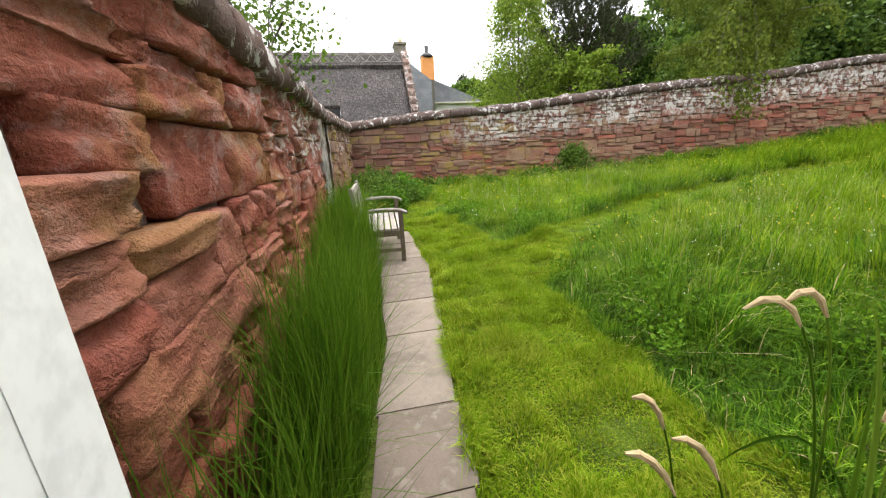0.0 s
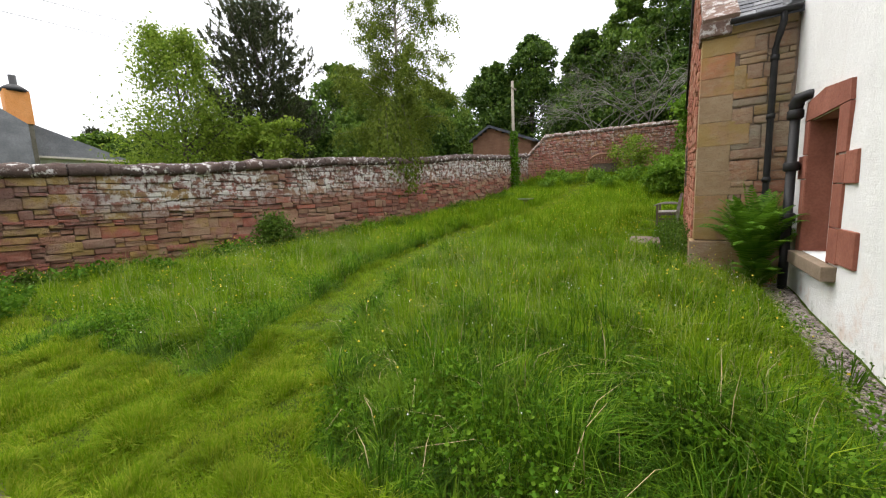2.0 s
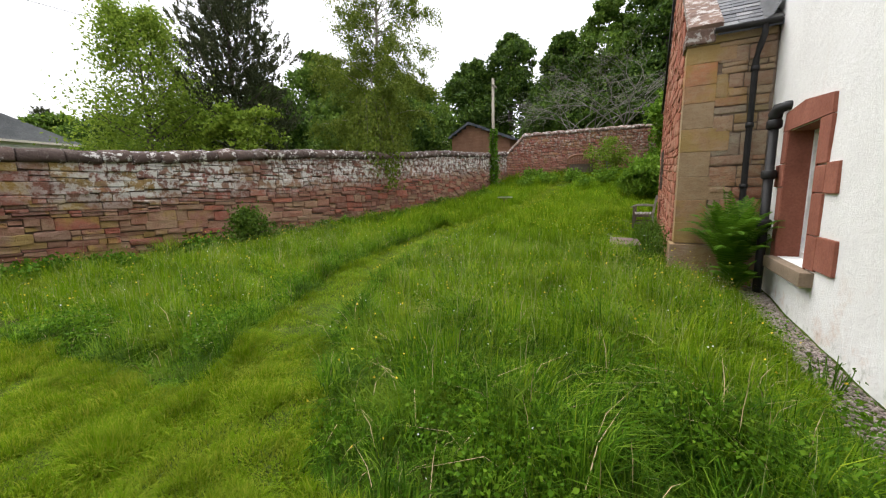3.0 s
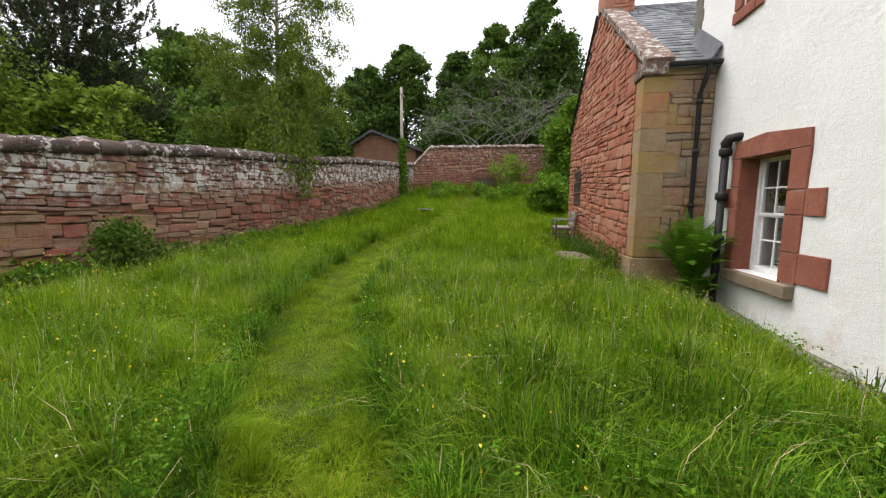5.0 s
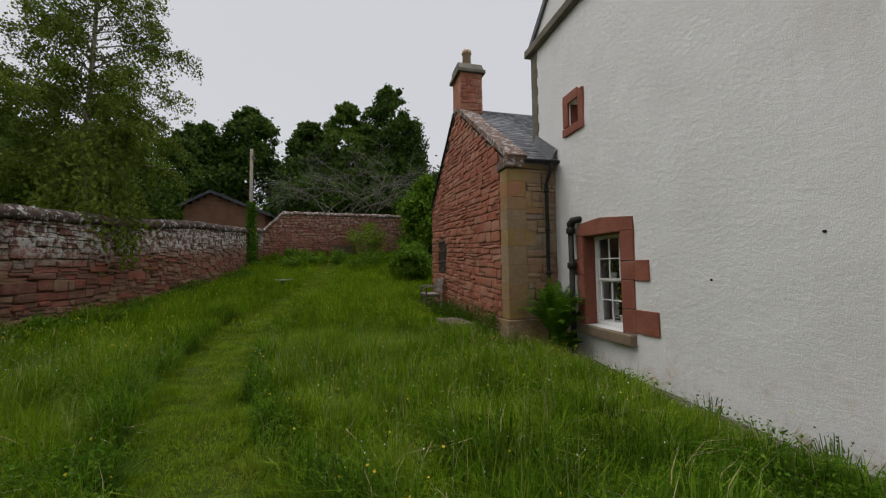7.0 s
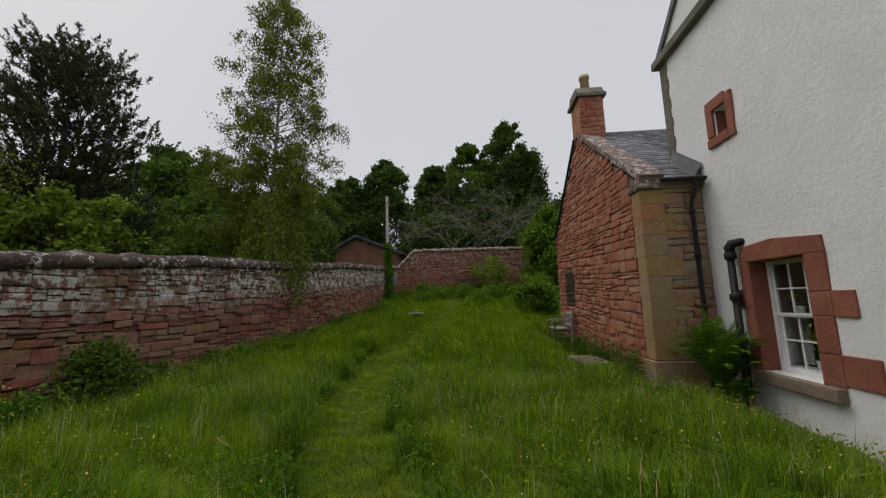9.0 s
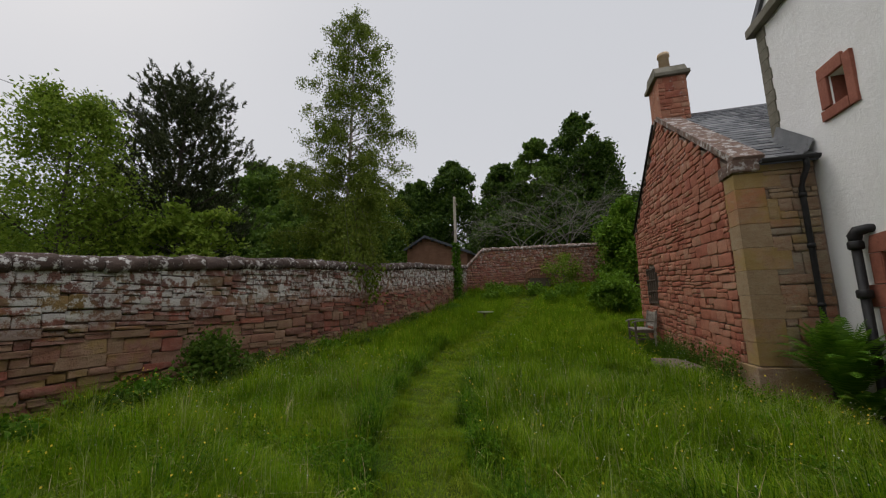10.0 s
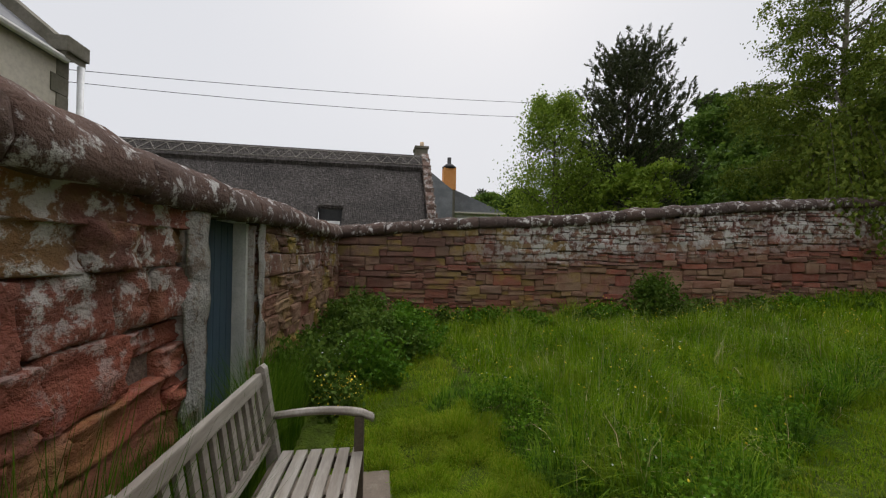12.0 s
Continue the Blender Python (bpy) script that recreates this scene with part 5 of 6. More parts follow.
tube(bm, [(2.6, 18.5, 5.8), (2.6, 18.5, 6.05)], [0.1, 0.08], 10)
part("chimney_pot", bm, M_clay, cottage, "small clay pot", True)

# ---- slated white house with an orange chimney ----
far_house = thing("far_house", "white house with slate roofs and an orange chimney", "house")
block("wall", (5.2, 9.75, 30.0, 36.0, -0.5, 4.50), M_harl, far_house, "white rendered wall")
bm = bmesh.new()
prism(bm, [(4.6, 4.52), (10.15, 4.52), (10.15, 4.6), (6.45, 6.12), (4.6, 6.12)], (29.7, 36.4))
part("roof", bm, M_far_slate, far_house, "grey slate roof")
block("fascia", (4.6, 10.2, 29.62, 29.7, 4.46, 4.57), M_cream, far_house)
bm = bmesh.new()
prism(bm, [(2.6, 2.5), (5.95, 2.5), (5.95, 5.9), (4.5, 7.0), (2.6, 7.0)], (28.4, 29.55))
part("slate_wing", bm, M_far_slate, far_house, "slate-hung wing")
block("window", (8.15, 8.75, 29.95, 30.02, 3.5, 4.1), M_iron, far_house, "dark window")
block("stack_base", (5.55, 6.25, 29.0, 29.65, 4.0, 6.0), M_string, far_house, "", 0.02)
block("chimney", (5.42, 6.30, 28.9, 29.62, 6.0, 7.55), M_orange, far_house, "orange rendered chimney stack", 0.03)
bm = bmesh.new()
tube(bm, [(5.86, 29.25, 7.5), (5.86, 29.25, 7.62), (5.86, 29.25, 7.85), (5.86, 29.25, 7.86), (5.86, 29.25, 8.3)], [0.48, 0.5, 0.22, 0.14, 0.14], 12)
part("chimney_pot", bm, M_iron, far_house, "dark chimney pot", True)

# ---- cream house over the left wall ----
cream = thing("cream_house", "cream rendered house with a slate roof and white gutter", "house")
block("wall", (-10.0, -4.0, 0.5, 10.48, -0.5, 4.55), M_cream, cream, "cream rendered wall")
for k in range(8):
    block("quoin", (-4.4, -3.985, 10.28 if k % 2 else 10.18, 10.50, 2.3 + k * 0.28, 2.575 + k * 0.28), M_string, cream, "", 0.01)
bm = bmesh.new()
prism(bm, [(-3.92, 4.56), (-7.0, 7.2), (-10.2, 4.56), (-10.2, 4.48), (-3.92, 4.48)], (0.3, 10.23))
part("roof", bm, M_slate, cream, "dark slate roof")
bm = bmesh.new()
prism(bm, [(-3.85, 4.5), (-3.85, 4.72), (-7.0, 7.42), (-7.0, 7.2)], (10.24, 10.63))
part("skew", bm, M_string, cream, "grey stone skew")
block("skew_putt", (-4.1, -3.8, 10.21, 10.65, 4.6, 4.84), M_string, cream, "", 0.03)
bm = bmesh.new()
tube(bm, [(-3.9, 0.4, 4.5), (-3.9, 10.33, 4.5)], 0.05, 8)
part("gutter", bm, M_frame_paint, cream, "pale gutter")
bm = bmesh.new()
tube(bm, [(-3.86, 10.55, 4.5), (-3.86, 10.55, 2.0), (-3.86, 10.55, 0.0)], 0.045, 8)
part("downpipe", bm, M_white_paint, cream, "white downpipe", True)


# ---- trees and shrubs ----
def limb(bm, p, q, r0, r1, rnd, bend=0.12, n=5, sides=6):
    p, q = Vector(p), Vector(q)
    L = (q - p).length
    o = Vector((rnd.uniform(-1, 1), rnd.uniform(-1, 1), rnd.uniform(0, 1))) * bend * L
    tube(bm, [p.lerp(q, f) + o * math.sin(math.pi * f) for f in np.linspace(0, 1, n)], [r0 + (r1 - r0) * f for f in np.linspace(0, 1, n)], sides)


def tree(name, label, at, height, girth, profile, leaf, size, clumps, per, seed, bark, flat=0.6, droop=0.0, spreadk=0.62, lean=(0, 0), long=1.6, low=0.12, hang=0.0, cat="tree", clump=0.55, lobes=0.3):
    """A tree or shrub: tapered trunk, limbs to each clump, and a crown of small leaves.
    profile: the crown's radius at even steps from its foot (low) to its top."""
    rnd, rng = random.Random(seed), np.random.default_rng(seed)
    t = thing(name, label, cat, "", "", (at[0], at[1], float(ground_z(*at)) - 0.05))
    bm = bmesh.new()
    n = 8
    wob = [(lean[0] * f + 0.04 * height * 0.3 * math.sin(3 * f + seed), lean[1] * f + 0.04 * height * 0.3 * math.cos(2.3 * f + seed), f * height * 0.95) for f in np.linspace(0, 1, n)]
    wob[0] = (0, 0, 0)
    tube(bm, wob, [girth * (1 - 0.9 * k / (n - 1)) for k in range(n)], 9)
    steps = np.linspace(0, 1, len(profile))
    pts = []
    for k in range(clumps):
        f = rnd.random() ** 0.85
        a, q = rnd.uniform(0, 2 * math.pi), math.sqrt(rnd.uniform(0.12, 1))
        r = float(np.interp(f, steps, profile)) * (1 + lobes * noise.noise((1.3 * math.cos(a), 1.3 * math.sin(a), 3.2 * f + seed)))
        h = (low + (1 - low) * f) * height
        c = Vector((np.interp(h / height, np.linspace(0, 1, n), [w[0] for w in wob]) + q * r * math.cos(a), np.interp(h / height, np.linspace(0, 1, n), [w[1] for w in wob]) + q * r * math.sin(a), h))
        s = max(0.25, r * spreadk * clump)
        if k % 2 == 0:
            hb = max(0.05, min(0.93, (h - 0.5 * q * r) / height))
            b0 = Vector([np.interp(hb, np.linspace(0, 1, n), [w[i] for w in wob]) for i in range(3)])
            limb(bm, b0, c, girth * 0.28 * (1.05 - f), 0.012, rnd)
        d = rng.normal(0, 0.56, (per, 3)) * (s, s, s * flat) + np.array(c)
        stray = rng.random(per) < 0.12
        d[stray] += rng.normal(0, 0.3, (int(stray.sum()), 3)) * s
        if hang:
            d[:, 2] -= rng.exponential(hang, per) * (0.4 + q)
        pts.append(d)
    part("trunk", bm, bark, t, "", True)
    P = np.concatenate(pts)
    P = P[P[:, 2] > 0.1]
    part_leaves("crown", t, leaf, P, size, rng, droop, "", long)
    return t



def birch(label, at, height, girth, profile, seed):
    """A birch: arching limbs with hanging twigs, so that the outline stays ragged."""
    rnd, rng = random.Random(seed), np.random.default_rng(seed)
    t = thing("birch", label, "tree", "", "", (at[0], at[1], float(ground_z(*at)) - 0.05))
    bm = bmesh.new()
    n = 10
    spine = [Vector((0.35 * f + 0.12 * math.sin(5 * f), -0.2 * f + 0.1 * math.cos(4 * f) - 0.1, f * height)) for f in np.linspace(0, 1, n)]
    tube(bm, spine, [girth * (1 - 0.93 * k / (n - 1)) for k in range(n)], 9)
    pts = []
    n_limb = 140
    for k in range(n_limb):
        f = 0.12 + 0.87 * (k + rnd.random()) / n_limb
        q = f * (n - 1)
        root = spine[int(q)].lerp(spine[min(n - 1, int(q) + 1)], q - int(q))
        L = float(np.interp(f, np.linspace(0, 1, len(profile)), profile)) * rnd.uniform(0.45, 1.2)
        az = 2.4 * k + rnd.uniform(-0.5, 0.5)
        d = Vector((math.cos(az), math.sin(az), 0))
        up = rnd.uniform(0.5, 1.0)
        line = [root + d * L * g + Vector((0, 0, L * (up * g - 0.55 * g * g))) for g in (0, 0.3, 0.6, 0.85, 1.0)]
        tube(bm, line, [0.045 * (1.1 - f), 0.03 * (1.1 - f), 0.018 * (1.1 - f) + 0.004, 0.008, 0.005], 5)
        dense = 1.2 if f < 0.45 else 0.85
        for _ in range(int((5.5 + 5 * L) * dense)):
            g = rnd.uniform(0.2, 1.0) * 4
            s = line[int(g)].lerp(line[min(4, int(g) + 1)], g - int(g))
            drop = rnd.uniform(0.2, 0.55) + 0.9 * rnd.random() ** 2 * (1.1 - f)
            off = Vector((rnd.gauss(0, 0.28), rnd.gauss(0, 0.28), rnd.uniform(0.0, 0.35)))
            m = int((28 + 40 * drop) * dense)
            w = rng.uniform(0, 1, (m, 1))
            a0, b0 = np.array(s), np.array(s + off) - (0, 0, drop)
            pts.append(a0 * (1 - w) + b0 * w + rng.normal(0, 0.085, (m, 3)))
    part("trunk", bm, M_pole, t, "slim grey trunk and fine limbs", True)
    P = np.concatenate(pts)
    part_leaves("crown", t, M_birch, P[P[:, 2] > 2.3], 0.054, rng, 0.8, "", 1.5)
    return t


def needle_tree(name, label, at, height, girth, profile, limbs, seed, leaf, low=0.1, per=46, needle=0.13, rise=0.75):
    """A conifer: whorled limbs, side twigs, and at each end an upright brush of needles."""
    rnd, rng = random.Random(seed), np.random.default_rng(seed)
    t = thing(name, label, "tree", "", "", (at[0], at[1], float(ground_z(*at)) - 0.05))
    bm = bmesh.new()
    tube(bm, [(0, 0, 0), (0.05, 0.04, height * 0.4), (0.0, 0.0, height * 0.97)], [girth, girth * 0.6, 0.02], 8)
    roots, ways = [], []
    for k in range(limbs):
        f = (k + rnd.random()) / limbs
        z = height * (low + (0.96 - low) * f)
        L = float(np.interp(f, np.linspace(0, 1, len(profile)), profile)) * rnd.uniform(0.6, 1.12)
        az = 2.4 * k + rnd.uniform(-0.4, 0.4)
        d = Vector((math.cos(az), math.sin(az), 0))
        tip = rise * (0.25 + 0.6 * f)
        line = [Vector((0, 0, z)) + d * L * g + Vector((0, 0, L * (tip * g * g - 0.1 * g))) for g in (0, 0.35, 0.7, 1.0)]
        tube(bm, line, [0.05 * (1.15 - f), 0.035 * (1.15 - f), 0.02, 0.01], 5)
        for _ in range(int(9 + 12 * L)):
            g = (0.12 + 0.85 * rnd.random() ** 0.7) * 3
            s = line[int(g)].lerp(line[min(3, int(g) + 1)], g - int(g))
            side = Vector((rnd.gauss(0, 0.3), rnd.gauss(0, 0.3), rnd.uniform(-0.1, 0.28)))
            roots.append(s + side)
            ways.append((Vector((rnd.gauss(0, 0.28), rnd.gauss(0, 0.28), rise)) + d * 0.35).normalized() * rnd.uniform(0.22, 0.5))
    part("trunk", bm, M_bark, t, "", True)
    R, W = np.array([tuple(v) for v in roots]), np.array([tuple(v) for v in ways])
    i = np.repeat(np.arange(len(R)), per)
    u = rng.uniform(0, 1, (len(i), 1))
    axis_ = W[i] / np.linalg.norm(W[i], axis=1, keepdims=True)
    out_ = rng.normal(0, 1, (len(i), 3))
    d = axis_ * (0.7 + 0.5 * u) + out_ * 0.5
    d /= np.linalg.norm(d, axis=1, keepdims=True)
    p = R[i] + W[i] * u
    s = np.cross(d, rng.normal(0, 1, (len(i), 3)))
    s *= 0.017 / (np.linalg.norm(s, axis=1, keepdims=True) + 1e-9)
    ln = needle * rng.uniform(0.7, 1.2, (len(i), 1)) * (1.15 - 0.5 * u)
    v = np.stack([p, p + d * ln * 0.5 + s, p + d * ln, p + d * ln * 0.5 - s], 1).reshape(-1, 3)
    f = np.arange(len(i) * 4).reshape(-1, 4)
    mesh_part("needles", from_arrays("needles", v, f), leaf, t)
    return t


birch("tall silver birch with drooping light green foliage", (13.8, 12.3), 13.4, 0.12, [1.0, 1.5, 2.5, 2.9, 2.5, 2.3, 2.0, 1.7, 1.2, 0.5], 11)
needle_tree("pine", "dark spreading pine with upright shoots", (10.9, 17.2), 9.5, 0.2, [2.3, 2.6, 2.6, 2.4, 2.2, 1.9, 1.4, 0.8], 100, 12, M_pine, 0.1, 36, 0.15)
needle_tree("spruce", "distant narrow dark spruce beyond the roofs", (19.0, 66.0), 11.0, 0.15, [2.6, 2.1, 1.6, 1.1, 0.6, 0.2], 60, 15, M_pine, 0.1, 40, 0.35, 0.2)
tree("willow", "loose yellow-green young tree behind the wall", (7.4, 16.9), 7.3, 0.12, [1.6, 1.8, 1.75, 1.5, 1.1, 0.6], M_lime_leaf, 0.058, 190, 170, 13, M_bark, 0.9, 0.1, 0.75, (0.1, 0), 1.9, 0.10, clump=0.55)
tree("elder", "bushy yellow-green elder spilling above the wall", (9.4, 14.4), 4.0, 0.09, [1.5, 1.8, 1.5, 0.8], M_lime_leaf, 0.09, 70, 140, 14, M_dead, 0.7, clump=0.42)


def polar(az, d, x0=0.98, y0=4.3):
    return x0 + d * math.sin(radians(az)), y0 + d * math.cos(radians(az))


for k, (az, d, el, r, mat, sz) in enumerate(((17.0, 46, 9.0, 4.5, M_mid, 0.22), (22.5, 40, 9.5, 4.0, M_dark, 0.22), (47.0, 30, 19.3, 3.6, M_mid, 0.17), (40.5, 27, 15.0, 3.5, M_dark, 0.16), (52.5, 24, 15.0, 3.2, M_mid, 0.15),
                                             (62.0, 29, 16.0, 3.2, M_mid, 0.16), (70.5, 34, 18.5, 3.6, M_dark, 0.18), (76.0, 33, 21.5, 3.0, M_dark, 0.17), (32.0, 30, 11.5, 4.0, M_mid, 0.17), (58.0, 26, 13.0, 3.5, M_dark, 0.16))):
    x, y = polar(az, d)
    h = d * math.tan(radians(el)) + 1.7 - float(ground_z(x, y))
    tree("broadleaf_tree", "dense green broadleaf tree beyond the garden wall", (x, y), h, 0.16 + h * 0.008, [r * 0.9, r, r * 0.95, r * 0.7, r * 0.25], mat, sz, 190, 120, 30 + k, M_bark, 0.75, 0.1, 0.66, clump=0.33, lobes=0.6)
for k, (az, d, el, r, mat) in enumerate(((83.5, 31, 20.5, 2.6, M_dark), (89.0, 32, 23.5, 3.1, M_mid), (95.6, 33, 26.0, 3.6, M_dark), (85.5, 29, 14.5, 3.4, M_dark), (92.0, 29, 15.0, 3.6, M_dark), (98.5, 34, 20.0, 2.6, M_dark), (104.5, 36, 15.0, 3.0, M_mid), (110.5, 32, 22.5, 3.2, M_mid))):
    x, y = polar(az, d)
    h = d * math.tan(radians(el)) + 1.7 - float(ground_z(x, y))
    tree("tall_tree", "tall dark ivy-clad tree on the slope above", (x, y), h, 0.25, [r * 0.9, r, r, r * 0.85, r * 0.6, r * 0.2], mat, 0.18, 220, 120, 50 + k, M_bark, 0.75, 0.2, 0.62, clump=0.33, lobes=0.6)
tree("laurel_bush", "rounded bright green laurel bush by the annex", (21.9, 0.1), 4.6, 0.1, [1.3, 1.6, 1.6, 1.3, 0.6], M_bush, 0.12, 80, 220, 71, M_bark, 0.75, 0.1, 0.55, cat="bush", low=0.08)
tree("shrub", "grassy bright green shrub below the laurel", (17.8, 1.85), 1.45, 0.05, [0.75, 0.9, 0.7, 0.3], M_bush, 0.07, 40, 150, 72, M_bark, 0.8, -0.4, 0.5, cat="bush", long=3.0, low=0.05)
tree("shrub", "thin brown-green shrub against the upper wall", (22.0, 3.6), 1.9, 0.05, [0.8, 1.0, 0.9, 0.4], M_lime_leaf, 0.07, 40, 60, 73, M_dead, 0.8, 0, 0.5, cat="bush", low=0.1)
tree("wall_shrub", "small green shrub at the foot of the stone wall", (6.3, 10.15), 0.85, 0.03, [0.35, 0.45, 0.4, 0.2], M_mid, 0.05, 24, 110, 74, M_bark, 0.8, 0, 0.55, cat="bush", low=0.08)
tree("overhanging_shrub", "twiggy shrub leaning over the wall coping", (-0.75, 3.35), 2.75, 0.03, [0.2, 0.3, 0.5, 0.5, 0.3], M_mid, 0.03, 30, 46, 75, M_bark, 0.7, 0.3, 0.6, (0.4, 0.55), cat="bush", low=0.72)

# birch sprays that hang down over the wall
spray = thing("birch_spray", "hanging birch branches trailing over the wall", "branch", "", "", (11.6, 10.1, 0))
bm = bmesh.new()
rnd, rng = random.Random(6), np.random.default_rng(6)
pts = []
for k in range(30):
    q = Vector((rnd.uniform(-0.9, 1.0), rnd.uniform(-0.55, 1.0), rnd.uniform(1.7, 2.9)))
    p = Vector((q.x * 0.6 + 0.8, q.y * 0.5 + 0.9, rnd.uniform(4.2, 5.6)))
    limb(bm, p, q, 0.008, 0.003, rnd, 0.06, 6, 4)
    f = rng.uniform(0.0, 1.0, 260)[:, None]
    pts.append(np.array(p) * (1 - f) + np.array(q) * f + rng.normal(0, 0.16, (260, 3)))
limb(bm, (2.4, 2.0, 6.6), (0.6, 0.7, 5.2), 0.05, 0.02, rnd)
tagged(part("twig_work", bm, M_bark, spray), "", "", "", "stuff")
part_leaves("leaves", spray, M_birch, np.concatenate(pts), 0.075, rng, 0.9)


def bare_tree(label, at, height, seed, spread_=1.0):
    """A leafless, finely forked tree."""
    t = thing("bare_tree", label, "tree", "", "", (at[0], at[1], float(ground_z(*at)) - 0.05))
    rnd = random.Random(seed)
    bm = bmesh.new()

    def grow(p, d, L, r, depth):
        q = p + d * L
        limb(bm, p, q, r, r * 0.62, rnd, 0.14, 4, 5 if depth < 3 else 4)
        if depth >= 5 or r < 0.005:
            return
        for _ in range(3 if depth < 4 else 2):
            nd = (d + Vector((rnd.uniform(-1, 1), rnd.uniform(-1, 1), rnd.uniform(-0.75, 0.35))) * 0.85 * spread_).normalized()
            grow(q, nd, L * rnd.uniform(0.6, 0.85), r * 0.58, depth + 1)

    for k in range(3):
        grow(Vector((0, 0, 0)), Vector((rnd.uniform(-0.3, 0.3), rnd.uniform(-0.5, 0.5), 1)).normalized(), height * 0.36, 0.055, 0)
    part("limbwork", bm, M_dead, t)


bare_tree("leafless grey tree with tangled twigs", (24.9, 5.4), 6.4, 5)
bare_tree("leafless grey tree leaning over the wall", (25.6, 3.4), 7.2, 9)


# ---- grass and herbs ----
MOW = [(1.35, 1.0), (1.4, 3.7), (2.2, 4.35), (3.2, 5.05), (4.2, 5.6), (5.6, 6.15), (7.4, 6.5), (9.9, 6.65), (12.5, 6.4), (14.6, 6.0), (18.0, 5.7), (22.0, 5.3)]


def mow_distance(x, y):
    d = np.full(np.shape(x), 9.0)
    for (x0, y0), (x1, y1) in zip(MOW, MOW[1:]):
        f = np.clip(((x - x0) * (x1 - x0) + (y - y0) * (y1 - y0)) / ((x1 - x0) ** 2 + (y1 - y0) ** 2), 0, 1)
        d = np.minimum(d, np.hypot(x - x0 - f * (x1 - x0), y - y0 - f * (y1 - y0)))
    band = np.maximum(0, x - np.interp(y, [0, 3, 6, 9], [1.4, 1.75, 1.9, 1.45])) + np.where(y > 9.2, 9, 0)
    return np.minimum(d - np.interp(x, [4, 10], [0.44, 0.55]), band - 0.12 + 0.2 * ripple(x, y, 2.3, 4.0)) + 0.07 * ripple(x, y, 2.7, 1.0) + 0.06 * ripple(x, y, 7.0, 2.0)


def inside(x, y):
    left, right = path_edges(y)
    ok = (x > left_x(y) + 0.08) & (y < back_y(x) - 0.12) & (x < 22.6) & (y > 0.42)
    ok &= ~((x > left - 0.02) & (x < right - 0.02 + 0.025 * ripple(3 * x, y, 5.0)) & (y < PAVE_END))
    ok &= ~((x > 7.9) & (x < 15.1) & (y < 1.55))
    return ok & ~((x > 15.1) & (y < 0.5))


def blades(name, label, region, count, height, width, material, seed, accept, bend=0.5, under=0.0):
    """One sheet of grass blades: five corners each, bent towards the tip."""
    rng = np.random.default_rng(seed)
    x, y = rng.uniform(region[0], region[1], count), rng.uniform(region[2], region[3], count)
    h, ok = accept(x, y, rng)
    ok &= inside(x, y)
    x, y, h = x[ok], y[ok], h[ok] * height
    n = len(x)
    h = h * np.where(rng.random(n) < under, rng.uniform(0.25, 0.6, n), rng.uniform(0.7, 1.3, n))
    cell = 0.34
    cx, cy = np.floor(x / cell), np.floor(y / cell)
    hx, hy = np.modf(np.abs(np.sin(cx * 12.99 + cy * 78.23) * 43758.5))[0], np.modf(np.abs(np.sin(cx * 39.35 + cy * 11.14) * 24634.6))[0]
    ux, uy = x - (cx + 0.2 + 0.6 * hx) * cell, y - (cy + 0.2 + 0.6 * hy) * cell
    h = h * (0.5 + 0.95 * np.modf(hx * 7.7 + hy * 3.1)[0])
    a = np.arctan2(uy, ux) + rng.normal(0, 1.1, n)
    lean = rng.uniform(0.15, 1.0, n) * bend * (0.5 + 1.3 * np.clip(np.hypot(ux, uy) / cell, 0, 1))
    fx, fy = (ripple(x, y, 1.6, 7.0), ripple(x, y, 1.4, 3.0))
    dx, dy = np.cos(a) * lean + 0.15 * bend * fx, np.sin(a) * lean + 0.15 * bend * fy
    w = width * rng.uniform(0.6, 1.3, n)
    sx_, sy_ = -np.sin(a) * w, np.cos(a) * w
    z = ground_z(x, y) - 0.01
    k = 1 / np.sqrt(1 + lean ** 2)
    b0 = np.stack([x - sx_, y - sy_, z], -1)
    b1 = np.stack([x + sx_, y + sy_, z], -1)
    m = np.stack([x + dx * h * 0.32, y + dy * h * 0.32, z + h * 0.62 * k], -1)
    s = np.stack([sx_ * 0.75, sy_ * 0.75, 0 * x], -1)
    tip = np.stack([x + dx * h * 1.0, y + dy * h * 1.0, z + h * k * (1.0 - 0.25 * lean)], -1)
    v = np.stack([b0, b1, m - s, m + s, tip], 1).reshape(-1, 3)
    i = np.arange(n)[:, None] * 5
    f = np.concatenate([i + [0, 1, 3], i + [0, 3, 2], i + [2, 3, 4]])
    ob = mesh_part(name, from_arrays(name, v, f), material)
    return tagged(ob, label, "grass", "", "stuff")


